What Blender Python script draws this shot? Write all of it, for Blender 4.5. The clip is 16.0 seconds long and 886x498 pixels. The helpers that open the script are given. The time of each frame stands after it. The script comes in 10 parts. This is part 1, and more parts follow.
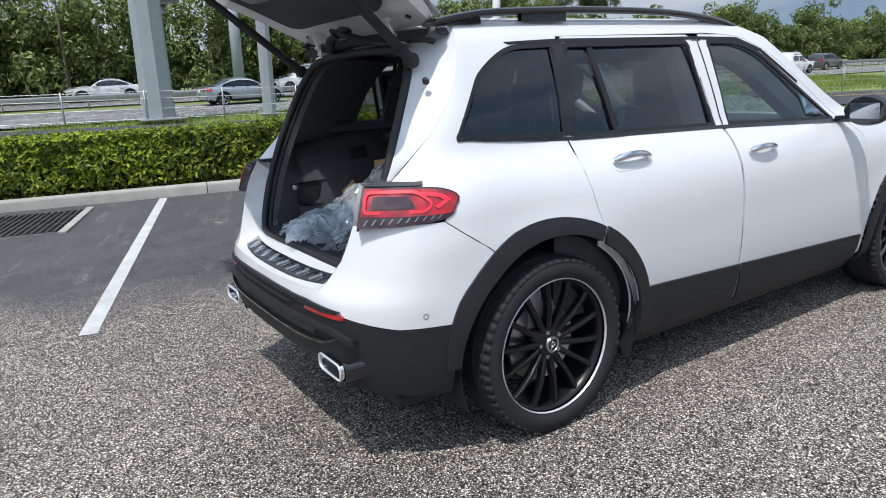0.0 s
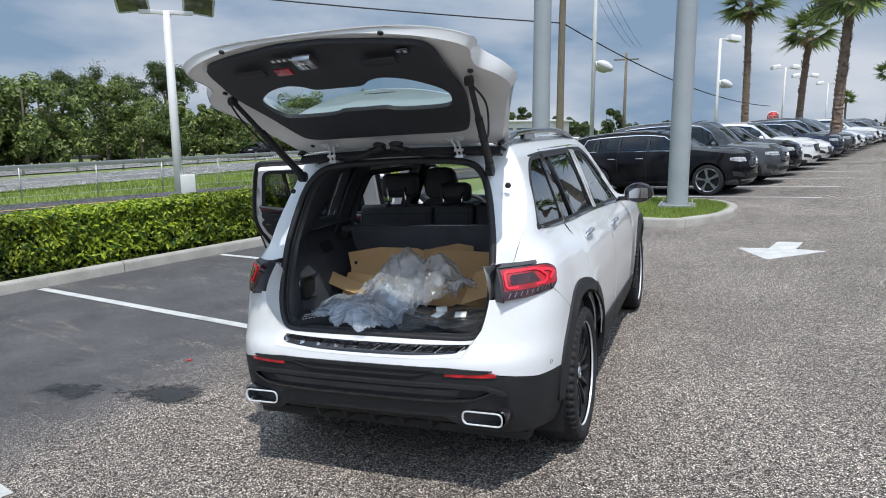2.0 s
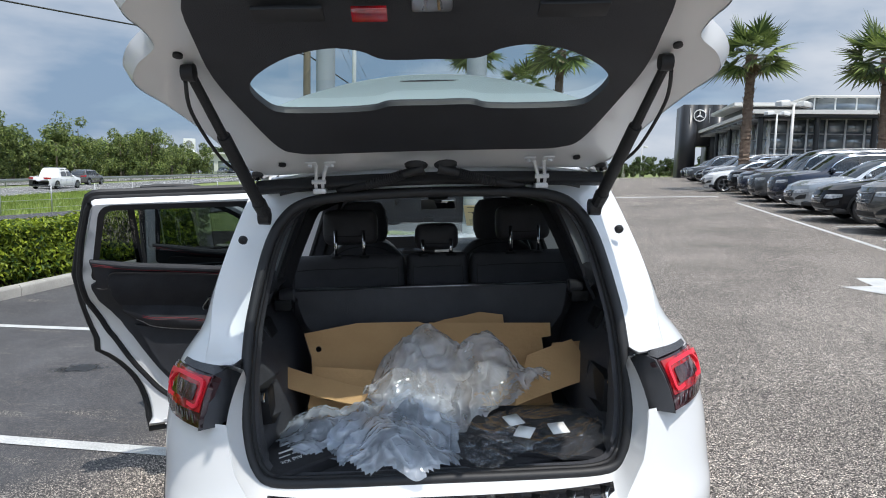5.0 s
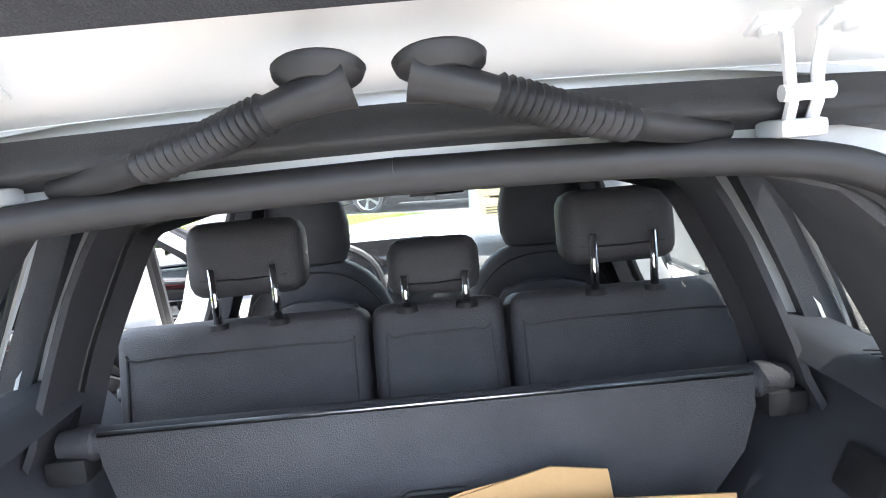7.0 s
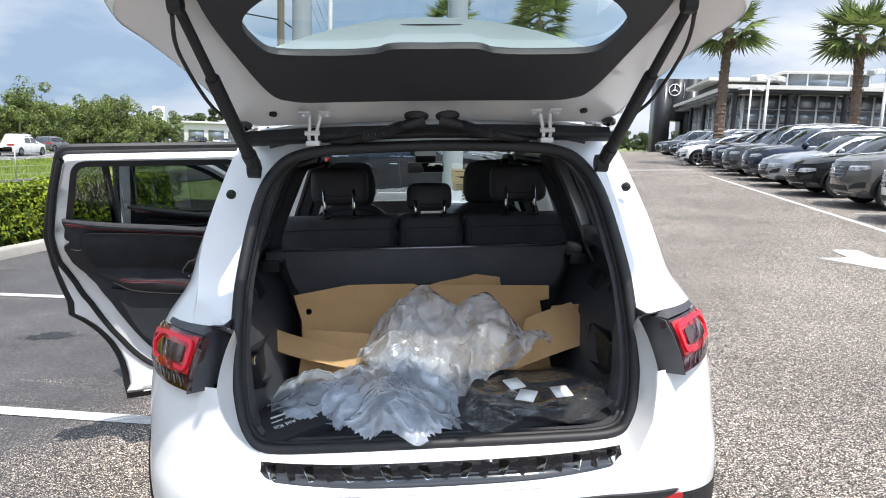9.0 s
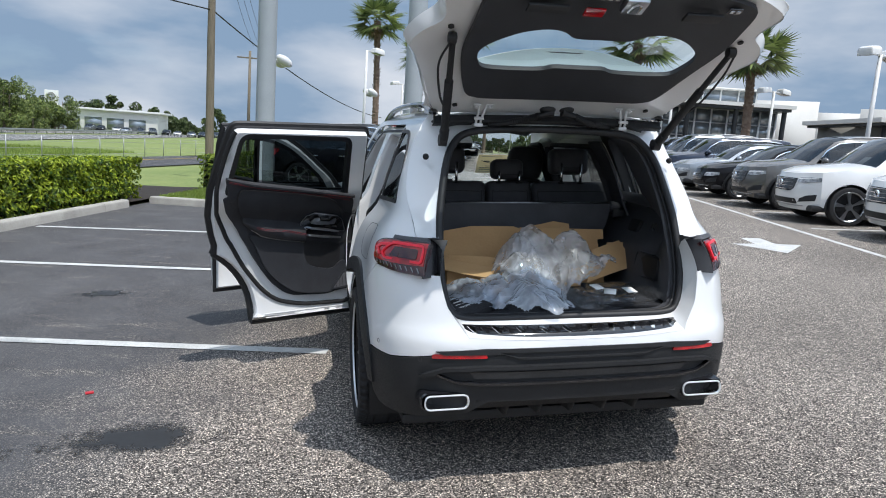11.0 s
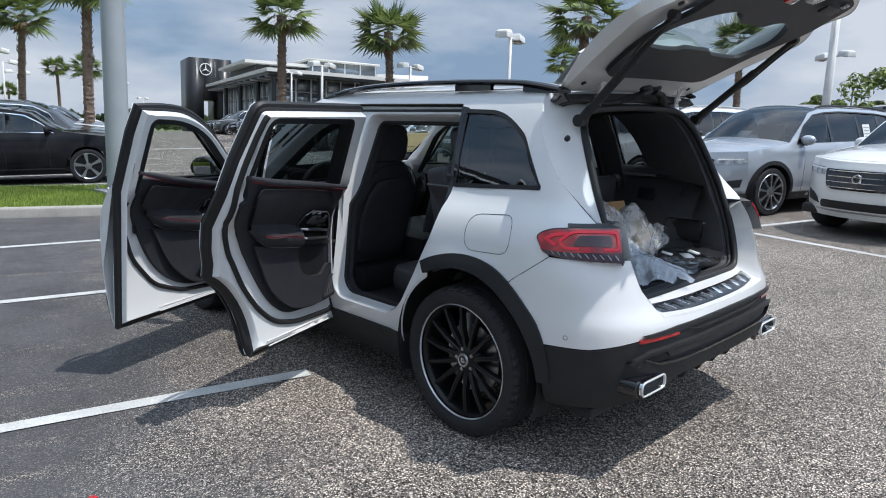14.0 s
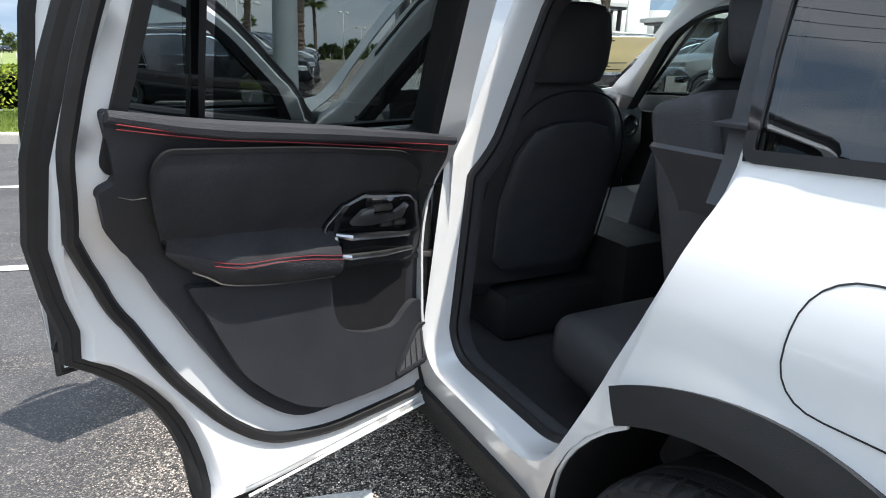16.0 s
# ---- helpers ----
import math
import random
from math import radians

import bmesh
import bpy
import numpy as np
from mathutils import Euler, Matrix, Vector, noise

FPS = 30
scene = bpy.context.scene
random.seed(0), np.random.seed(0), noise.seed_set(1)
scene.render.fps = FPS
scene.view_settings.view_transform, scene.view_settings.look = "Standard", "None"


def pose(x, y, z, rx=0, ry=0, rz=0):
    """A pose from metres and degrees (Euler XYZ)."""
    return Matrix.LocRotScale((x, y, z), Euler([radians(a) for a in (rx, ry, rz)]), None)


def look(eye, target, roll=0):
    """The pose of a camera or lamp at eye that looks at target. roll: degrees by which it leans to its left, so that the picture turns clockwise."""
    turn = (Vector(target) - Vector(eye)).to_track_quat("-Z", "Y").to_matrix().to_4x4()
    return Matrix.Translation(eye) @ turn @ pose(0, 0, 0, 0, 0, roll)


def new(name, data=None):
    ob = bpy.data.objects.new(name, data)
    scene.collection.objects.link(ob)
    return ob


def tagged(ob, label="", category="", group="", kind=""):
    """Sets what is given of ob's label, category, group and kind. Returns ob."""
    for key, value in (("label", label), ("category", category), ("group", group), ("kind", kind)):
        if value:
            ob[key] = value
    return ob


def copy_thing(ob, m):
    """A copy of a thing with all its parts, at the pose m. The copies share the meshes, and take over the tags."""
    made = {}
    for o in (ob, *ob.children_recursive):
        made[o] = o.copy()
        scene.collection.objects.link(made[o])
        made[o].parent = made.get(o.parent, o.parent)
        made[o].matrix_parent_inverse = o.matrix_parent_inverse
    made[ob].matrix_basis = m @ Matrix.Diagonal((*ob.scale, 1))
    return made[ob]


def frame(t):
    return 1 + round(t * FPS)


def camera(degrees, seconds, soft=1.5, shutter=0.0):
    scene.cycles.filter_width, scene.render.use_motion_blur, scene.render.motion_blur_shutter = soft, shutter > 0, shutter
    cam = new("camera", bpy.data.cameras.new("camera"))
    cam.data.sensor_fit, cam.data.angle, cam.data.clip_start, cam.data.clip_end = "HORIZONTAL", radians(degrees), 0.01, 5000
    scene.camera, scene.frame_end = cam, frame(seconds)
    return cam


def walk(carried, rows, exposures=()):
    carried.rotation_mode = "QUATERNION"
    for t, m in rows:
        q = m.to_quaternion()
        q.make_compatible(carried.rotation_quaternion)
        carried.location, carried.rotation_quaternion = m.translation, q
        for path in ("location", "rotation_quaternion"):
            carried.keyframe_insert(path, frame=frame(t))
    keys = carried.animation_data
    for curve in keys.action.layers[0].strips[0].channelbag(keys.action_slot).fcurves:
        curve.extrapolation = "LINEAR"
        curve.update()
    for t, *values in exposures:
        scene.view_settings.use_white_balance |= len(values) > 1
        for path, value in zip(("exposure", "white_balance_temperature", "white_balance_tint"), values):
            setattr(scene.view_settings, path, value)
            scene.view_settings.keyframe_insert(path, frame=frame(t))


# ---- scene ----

cam = camera(66.6, 16.0, 1.0)
PATH = [
    (0, (2.708, -0.756, 1.384), (1.08, 0.299, 0.9), -3.1),
    (0.5, (2.64, -1.316, 1.443), (1.218, 0.019, 1.0), -3.7),
    (1, (2.37, -1.808, 1.493), (1.186, -0.238, 1.128), -3.4),
    (1.5, (1.99, -2.233, 1.559), (1.008, -0.524, 1.219), -4.2),
    (2, (1.491, -2.516, 1.613), (0.756, -0.683, 1.295), -3.1),
    (2.5, (0.963, -2.698, 1.652), (0.471, -0.783, 1.351), -3.1),
    (3, (0.472, -2.8, 1.678), (0.174, -0.846, 1.375), -1.3),
    (3.5, (0.115, -2.863, 1.701), (0.043, -0.885, 1.41), -0.7),
    (4, (0.011, -2.634, 1.686), (0.013, -0.653, 1.413), -0.5),
    (4.5, (-0.017, -2.111, 1.64), (0.025, -0.128, 1.38), -0.5),
    (5, (-0.035, -1.565, 1.607), (0.027, 0.419, 1.358), -1.5),
    (5.2, (-0.057, -1.339, 1.558), (0.038, 0.645, 1.325), -1.2),
    (7.3, (0.03, 0.055, 1.55), (0.082, 2.018, 1.17), -5.8),
    (7.5, (0.024, -0.002, 1.542), (0.11, 1.948, 1.108), -5.5),
    (8, (-0.046, -0.341, 1.53), (0.124, 1.598, 1.069), -1.1),
    (8.5, (-0.071, -0.851, 1.545), (0.064, 1.103, 1.14), -0.7),
    (9, (-0.112, -1.47, 1.549), (0.024, 0.497, 1.218), -0.8),
    (9.5, (-0.11, -2.1, 1.509), (0.02, -0.128, 1.206), -0.5),
    (9.7, (-0.303, -2.311, 1.495), (-0.054, -0.348, 1.199), 1.5),
    (11.8, (-1.611, -2.442, 1.486), (-1.01, -0.569, 1.127), -0.2),
    (12, (-1.822, -2.309, 1.488), (-1.095, -0.478, 1.147), -0.7),
    (12.5, (-2.306, -2.028, 1.507), (-1.327, -0.314, 1.186), 0.0),
    (13, (-2.694, -1.735, 1.518), (-1.538, -0.133, 1.208), -0.7),
    (13.5, (-2.994, -1.492, 1.531), (-1.701, 0.002, 1.218), -1.3),
    (14, (-2.977, -1.172, 1.485), (-1.629, 0.253, 1.092), 0.3),
    (14.5, (-2.723, -0.771, 1.445), (-1.378, 0.658, 1.059), -0.7),
    (15, (-2.326, -0.315, 1.445), (-1.019, 1.123, 0.971), -0.4),
    (15.5, (-1.901, 0.069, 1.389), (-0.734, 1.605, 0.861), 0.7),
    (16, (-1.556, 0.443, 1.308), (-0.715, 2.161, 0.725), 0.2),
]
# the rows are in the frame of the car, which leans with the lot
LEAN = Vector((0.0472, 0.0052, 1.0)).normalized().rotation_difference(Vector((0, 0, 1))).to_matrix().to_4x4()
EXPOSURES = [(0.0, 0.08, 6350, 10), (4.5, 0.15, 6350, 10), (5.2, 0.35, 6500, 10), (7.3, 3.4, 6750, 12), (7.8, 3.3, 6800, 12), (8.4, 1.98, 6900, 12), (9.0, 0.78, 6700, 12), (9.7, 0.45, 6500, 10), (12.0, 0.12, 6350, 10), (14.5, 0.22, 6300, 10), (15.0, 0.42, 6350, 10), (15.5, 0.62, 6600, 10), (16.0, 1.05, 6750, 10)]
walk(cam, [(t, LEAN @ look(e, g, r)) for t, e, g, r in PATH], EXPOSURES)

# ---- world, sun ----
SUN_TO = Vector((0.19, -0.37, 1.0)).normalized()      # towards the sun
world = bpy.data.worlds.new("world")
scene.world = world
world.use_nodes = True
wn, wl = world.node_tree.nodes, world.node_tree.links
wn.clear()
w_out = wn.new("ShaderNodeOutputWorld")
w_bg = wn.new("ShaderNodeBackground")
w_sky = wn.new("ShaderNodeTexSky")
w_sky.sky_type = "NISHITA"
w_sky.sun_disc = False
w_sky.sun_elevation = math.asin(SUN_TO.z)
w_sky.sun_rotation = math.atan2(SUN_TO.x, SUN_TO.y)
w_sky.air_density, w_sky.dust_density, w_sky.ozone_density = 1.0, 1.2, 4.0
w_co = wn.new("ShaderNodeTexCoord")
w_map = wn.new("ShaderNodeMapping")
w_map.inputs["Scale"].default_value = (1.0, 1.0, 2.9)
w_map.inputs["Location"].default_value = (0.35, 0.1, 0.0)
w_n1 = wn.new("ShaderNodeTexNoise")
w_n1.inputs["Scale"].default_value, w_n1.inputs["Detail"].default_value, w_n1.inputs["Roughness"].default_value = 2.1, 7.0, 0.55
w_r = wn.new("ShaderNodeValToRGB")
w_r.color_ramp.elements[0].position, w_r.color_ramp.elements[0].color = 0.14, (0, 0, 0, 1)
w_r.color_ramp.elements[1].position, w_r.color_ramp.elements[1].color = 0.42, (1, 1, 1, 1)
w_n2 = wn.new("ShaderNodeTexNoise")
w_n2.inputs["Scale"].default_value, w_n2.inputs["Detail"].default_value = 2.6, 6.0
w_c = wn.new("ShaderNodeValToRGB")
w_c.color_ramp.elements[0].position, w_c.color_ramp.elements[0].color = 0.42, (1.86, 2.65, 3.74, 1)
w_c.color_ramp.elements[1].position, w_c.color_ramp.elements[1].color = 0.64, (4.95, 5.25, 5.75, 1)
w_m = wn.new("ShaderNodeMix")
w_m.data_type = "RGBA"
w_f = wn.new("ShaderNodeMath")
w_f.operation = "MULTIPLY"
w_f.inputs[1].default_value = 0.97
wl.new(w_co.outputs["Generated"], w_map.inputs["Vector"])
wl.new(w_map.outputs["Vector"], w_n1.inputs["Vector"])
wl.new(w_map.outputs["Vector"], w_n2.inputs["Vector"])
wl.new(w_n1.outputs["Fac"], w_r.inputs["Fac"])
wl.new(w_n2.outputs["Fac"], w_c.inputs["Fac"])
wl.new(w_r.outputs["Color"], w_f.inputs[0])
wl.new(w_f.outputs["Value"], w_m.inputs["Factor"])
wl.new(w_sky.outputs["Color"], w_m.inputs["A"])
# thin cloud glows towards the sun
w_d = wn.new("ShaderNodeVectorMath")
w_d.operation = "DOT_PRODUCT"
w_d.inputs[1].default_value = SUN_TO
w_g = wn.new("ShaderNodeMapRange")
w_g.inputs["From Min"].default_value, w_g.inputs["From Max"].default_value = 0.45, 1.0
w_g.inputs["To Min"].default_value, w_g.inputs["To Max"].default_value = 1.0, 3.2
w_s = wn.new("ShaderNodeVectorMath")
w_s.operation = "SCALE"
wl.new(w_co.outputs["Generated"], w_d.inputs[0])
wl.new(w_d.outputs["Value"], w_g.inputs["Value"])
wl.new(w_c.outputs["Color"], w_s.inputs[0])
wl.new(w_g.outputs["Result"], w_s.inputs["Scale"])
wl.new(w_s.outputs["Vector"], w_m.inputs["B"])
wl.new(w_m.outputs["Result"], w_bg.inputs["Color"])
w_bg.inputs["Strength"].default_value = 0.118
wl.new(w_bg.outputs["Background"], w_out.inputs["Surface"])
sun = new("sun", bpy.data.lights.new("sun", "SUN"))
sun.data.energy, sun.data.angle, sun.data.color = 3.3, radians(0.6), (1.0, 0.955, 0.89)
sun.matrix_world = look((0, 0, 30), Vector((0, 0, 30)) - SUN_TO)


# ---- materials ----
def mat(name, base, rough=0.6, metal=0.0, dark=None, scale=8.0, fine=0.0, bump=0.0, bscale=60.0, coat=0.0, spec=0.5, per=0.0, stretch=(1, 1, 1), trans=0.0, sheen=0.0):
    """Principled surface: two colours mixed by a coarse and a fine noise, relief from a third, and a shade per object or island."""
    m = bpy.data.materials.new(name)
    m.use_nodes = True
    n, k = m.node_tree.nodes, m.node_tree.links
    p = n["Principled BSDF"]
    p.inputs["Roughness"].default_value, p.inputs["Metallic"].default_value = rough, metal
    p.inputs["Specular IOR Level"].default_value = spec
    p.inputs["Coat Weight"].default_value, p.inputs["Coat Roughness"].default_value = coat, 0.03
    p.inputs["Base Color"].default_value = (*base, 1)
    if trans:
        p.inputs["Subsurface Weight"].default_value = 0.0
    co = n.new("ShaderNodeTexCoord")
    mp = n.new("ShaderNodeMapping")
    mp.inputs["Scale"].default_value = stretch
    k.new(co.outputs["Object"], mp.inputs["Vector"])
    if dark is not None:
        a = n.new("ShaderNodeTexNoise")
        a.inputs["Scale"].default_value, a.inputs["Detail"].default_value = scale, 6.0
        k.new(mp.outputs["Vector"], a.inputs["Vector"])
        fac = a.outputs["Fac"]
        if fine:
            f = n.new("ShaderNodeTexNoise")
            f.inputs["Scale"].default_value, f.inputs["Detail"].default_value = scale * 17, 4.0
            k.new(mp.outputs["Vector"], f.inputs["Vector"])
            mx = n.new("ShaderNodeMix")
            mx.inputs["Factor"].default_value = fine
            k.new(fac, mx.inputs["A"])
            k.new(f.outputs["Fac"], mx.inputs["B"])
            fac = mx.outputs["Result"]
        r = n.new("ShaderNodeMapRange")
        r.inputs["From Min"].default_value, r.inputs["From Max"].default_value = 0.33, 0.67
        k.new(fac, r.inputs["Value"])
        c = n.new("ShaderNodeMix")
        c.data_type = "RGBA"
        c.inputs["A"].default_value, c.inputs["B"].default_value = (*dark, 1), (*base, 1)
        k.new(r.outputs["Result"], c.inputs["Factor"])
        col = c.outputs["Result"]
        if per:
            g = n.new("ShaderNodeNewGeometry")
            o = n.new("ShaderNodeObjectInfo")
            s = n.new("ShaderNodeMath")
            s.operation = "ADD"
            k.new(g.outputs["Random Per Island"], s.inputs[0])
            k.new(o.outputs["Random"], s.inputs[1])
            q = n.new("ShaderNodeMapRange")
            q.inputs["From Max"].default_value = 2.0
            q.inputs["To Min"].default_value, q.inputs["To Max"].default_value = 1 - per, 1 + per
            k.new(s.outputs["Value"], q.inputs["Value"])
            h = n.new("ShaderNodeHueSaturation")
            k.new(col, h.inputs["Color"])
            k.new(q.outputs["Result"], h.inputs["Value"])
            col = h.outputs["Color"]
        k.new(col, p.inputs["Base Color"])
    if bump:
        b = n.new("ShaderNodeTexNoise")
        b.inputs["Scale"].default_value, b.inputs["Detail"].default_value = bscale, 5.0
        k.new(mp.outputs["Vector"], b.inputs["Vector"])
        d = n.new("ShaderNodeBump")
        d.inputs["Strength"].default_value, d.inputs["Distance"].default_value = min(1.0, bump), 0.01
        k.new(b.outputs["Fac"], d.inputs["Height"])
        k.new(d.outputs["Normal"], p.inputs["Normal"])
    return m


def glass(name, tint, gloss=(0.9, 0.95, 1.0), ior=1.5, haze=0.0, hcol=(0.8, 0.85, 0.9)):
    """A thin pane: tinted see-through with a mirror gloss that grows at grazing angles, and a little milky haze."""
    m = bpy.data.materials.new(name)
    m.use_nodes = True
    n, k = m.node_tree.nodes, m.node_tree.links
    n.clear()
    out = n.new("ShaderNodeOutputMaterial")
    t = n.new("ShaderNodeBsdfTransparent")
    t.inputs["Color"].default_value = (*tint, 1)
    g = n.new("ShaderNodeBsdfGlossy")
    g.inputs["Roughness"].default_value = 0.0 if not haze else 0.09
    g.inputs["Color"].default_value = (*gloss, 1)
    lw = n.new("ShaderNodeLayerWeight")
    lw.inputs["Blend"].default_value = 0.5
    pw = n.new("ShaderNodeMath")
    pw.operation = "POWER"
    pw.inputs[1].default_value = 4.0
    k.new(lw.outputs["Facing"], pw.inputs[0])
    f = n.new("ShaderNodeMapRange")
    r0 = ((ior - 1) / (ior + 1)) ** 2
    f.inputs["To Min"].default_value, f.inputs["To Max"].default_value = 2 * r0, 0.95
    k.new(pw.outputs["Value"], f.inputs["Value"])
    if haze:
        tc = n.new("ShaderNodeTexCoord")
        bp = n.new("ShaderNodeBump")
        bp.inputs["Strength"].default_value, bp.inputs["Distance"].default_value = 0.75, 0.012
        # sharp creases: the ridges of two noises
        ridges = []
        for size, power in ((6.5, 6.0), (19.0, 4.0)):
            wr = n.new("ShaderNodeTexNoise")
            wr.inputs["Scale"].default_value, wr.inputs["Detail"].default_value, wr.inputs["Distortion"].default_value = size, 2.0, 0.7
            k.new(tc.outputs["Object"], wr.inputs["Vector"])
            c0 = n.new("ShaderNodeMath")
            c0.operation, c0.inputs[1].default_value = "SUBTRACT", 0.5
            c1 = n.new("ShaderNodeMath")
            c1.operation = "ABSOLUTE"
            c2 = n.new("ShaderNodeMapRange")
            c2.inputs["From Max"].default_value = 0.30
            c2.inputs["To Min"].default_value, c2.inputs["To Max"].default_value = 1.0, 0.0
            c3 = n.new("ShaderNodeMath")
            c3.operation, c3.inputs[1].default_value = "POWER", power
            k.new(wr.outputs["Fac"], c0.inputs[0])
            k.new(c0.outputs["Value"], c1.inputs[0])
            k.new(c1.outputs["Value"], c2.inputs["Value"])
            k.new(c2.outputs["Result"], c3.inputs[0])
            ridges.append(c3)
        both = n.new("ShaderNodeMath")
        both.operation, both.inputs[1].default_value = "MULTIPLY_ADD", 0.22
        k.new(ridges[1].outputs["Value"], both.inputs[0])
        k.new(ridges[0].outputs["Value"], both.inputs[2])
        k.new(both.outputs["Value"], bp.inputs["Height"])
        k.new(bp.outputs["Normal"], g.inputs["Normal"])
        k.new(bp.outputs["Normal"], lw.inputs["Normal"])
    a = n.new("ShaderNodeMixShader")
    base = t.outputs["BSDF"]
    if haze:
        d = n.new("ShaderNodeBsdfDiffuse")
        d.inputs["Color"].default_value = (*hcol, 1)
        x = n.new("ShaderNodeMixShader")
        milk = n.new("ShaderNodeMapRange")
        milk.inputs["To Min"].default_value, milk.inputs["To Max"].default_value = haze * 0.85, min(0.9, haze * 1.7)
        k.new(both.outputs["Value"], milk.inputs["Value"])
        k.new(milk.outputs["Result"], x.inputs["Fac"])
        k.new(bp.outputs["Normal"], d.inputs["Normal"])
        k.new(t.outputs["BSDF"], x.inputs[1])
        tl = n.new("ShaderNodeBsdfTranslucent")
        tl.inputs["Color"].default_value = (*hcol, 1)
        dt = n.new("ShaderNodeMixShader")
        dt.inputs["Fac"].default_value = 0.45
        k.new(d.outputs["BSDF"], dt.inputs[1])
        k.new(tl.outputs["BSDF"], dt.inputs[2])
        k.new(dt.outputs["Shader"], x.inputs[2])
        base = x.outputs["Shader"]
    k.new(f.outputs["Result"], a.inputs["Fac"])
    k.new(base, a.inputs[1])
    k.new(g.outputs["BSDF"], a.inputs[2])
    k.new(a.outputs["Shader"], out.inputs["Surface"])
    return m


def asphalt(name, light, dark, grit, stain, lot_seam=False):
    """Paving: stone grit by cells, long stains, and, for the lot, a sealed darker stretch beside the kerb."""
    m = bpy.data.materials.new(name)
    m.use_nodes = True
    n, k = m.node_tree.nodes, m.node_tree.links
    p = n["Principled BSDF"]
    p.inputs["Specular IOR Level"].default_value = 0.3
    co = n.new("ShaderNodeTexCoord")
    v = n.new("ShaderNodeTexVoronoi")
    v.inputs["Scale"].default_value = grit
    k.new(co.outputs["Object"], v.inputs["Vector"])
    sp = n.new("ShaderNodeSeparateColor")
    k.new(v.outputs["Color"], sp.inputs["Color"])
    r = n.new("ShaderNodeValToRGB")
    e = r.color_ramp.elements
    e[0].position, e[0].color = 0.05, (*dark, 1)
    e[1].position, e[1].color = 1.0, (light[0] * 4.2, light[1] * 4.1, light[2] * 3.9, 1)
    e2 = e.new(0.60)
    e2.color = (light[0] * 0.95, light[1] * 0.95, light[2] * 0.95, 1)
    e3 = e.new(0.86)
    e3.color = (light[0] * 2.3, light[1] * 2.25, light[2] * 2.15, 1)
    k.new(sp.outputs["Red"], r.inputs["Fac"])
    # dark binder in the gaps between the stones
    gap = n.new("ShaderNodeMapRange")
    gap.inputs["From Min"].default_value, gap.inputs["From Max"].default_value = 0.38, 0.72
    gap.inputs["To Min"].default_value, gap.inputs["To Max"].default_value = 1.32, 0.24
    k.new(v.outputs["Distance"], gap.inputs["Value"])
    clump = n.new("ShaderNodeTexNoise")
    clump.inputs["Scale"].default_value, clump.inputs["Detail"].default_value = grit * 0.16, 5.0
    k.new(co.outputs["Object"], clump.inputs["Vector"])
    cl = n.new("ShaderNodeMapRange")
    cl.inputs["From Min"].default_value, cl.inputs["From Max"].default_value = 0.3, 0.7
    cl.inputs["To Min"].default_value, cl.inputs["To Max"].default_value = 0.80, 1.40
    k.new(clump.outputs["Fac"], cl.inputs["Value"])
    gm = n.new("ShaderNodeMath")
    gm.operation = "MULTIPLY"
    k.new(gap.outputs["Result"], gm.inputs[0])
    k.new(cl.outputs["Result"], gm.inputs[1])
    gh = n.new("ShaderNodeHueSaturation")
    k.new(r.outputs["Color"], gh.inputs["Color"])
    k.new(gm.outputs["Value"], gh.inputs["Value"])
    s1 = n.new("ShaderNodeTexNoise")
    s1.inputs["Scale"].default_value, s1.inputs["Detail"].default_value = 0.55, 8.0
    k.new(co.outputs["Object"], s1.inputs["Vector"])
    q = n.new("ShaderNodeMapRange")
    q.inputs["From Min"].default_value, q.inputs["From Max"].default_value = 0.35, 0.65
    q.inputs["To Min"].default_value, q.inputs["To Max"].default_value = 1 - stain, 1 + stain
    k.new(s1.outputs["Fac"], q.inputs["Value"])
    h = n.new("ShaderNodeHueSaturation")
    k.new(gh.outputs["Color"], h.inputs["Color"])
    k.new(q.outputs["Result"], h.inputs["Value"])
    # wandering dark streaks of old sealer and repairs
    mp = n.new("ShaderNodeMapping")
    mp.inputs["Scale"].default_value = (0.22, 0.75, 1.0)
    k.new(co.outputs["Object"], mp.inputs["Vector"])
    s2 = n.new("ShaderNodeTexNoise")
    s2.inputs["Scale"].default_value, s2.inputs["Detail"].default_value, s2.inputs["Roughness"].default_value, s2.inputs["Distortion"].default_value = 1.0, 11.0, 0.68, 0.8
    k.new(mp.outputs["Vector"], s2.inputs["Vector"])
    q2 = n.new("ShaderNodeMapRange")
    q2.inputs["From Min"].default_value, q2.inputs["From Max"].default_value = 0.55, 0.68
    q2.inputs["To Min"].default_value, q2.inputs["To Max"].default_value = 1.04, 0.70
    k.new(s2.outputs["Fac"], q2.inputs["Value"])
    h2 = n.new("ShaderNodeHueSaturation")
    k.new(h.outputs["Color"], h2.inputs["Color"])
    k.new(q2.outputs["Result"], h2.inputs["Value"])
    col = h2.outputs["Color"]
    if lot_seam:
        x = n.new("ShaderNodeSeparateXYZ")
        k.new(co.outputs["Object"], x.inputs["Vector"])
        nz = n.new("ShaderNodeTexNoise")
        nz.inputs["Scale"].default_value, nz.inputs["Detail"].default_value = 1.3, 9.0
        k.new(co.outputs["Object"], nz.inputs["Vector"])
        ad = n.new("ShaderNodeMath")
        ad.operation = "MULTIPLY_ADD"
        ad.inputs[1].default_value = 1.9
        k.new(nz.outputs["Fac"], ad.inputs[0])
        k.new(x.outputs["X"], ad.inputs[2])
        st = n.new("ShaderNodeMapRange")
        st.inputs["From Min"].default_value, st.inputs["From Max"].default_value = -1.75, -0.75
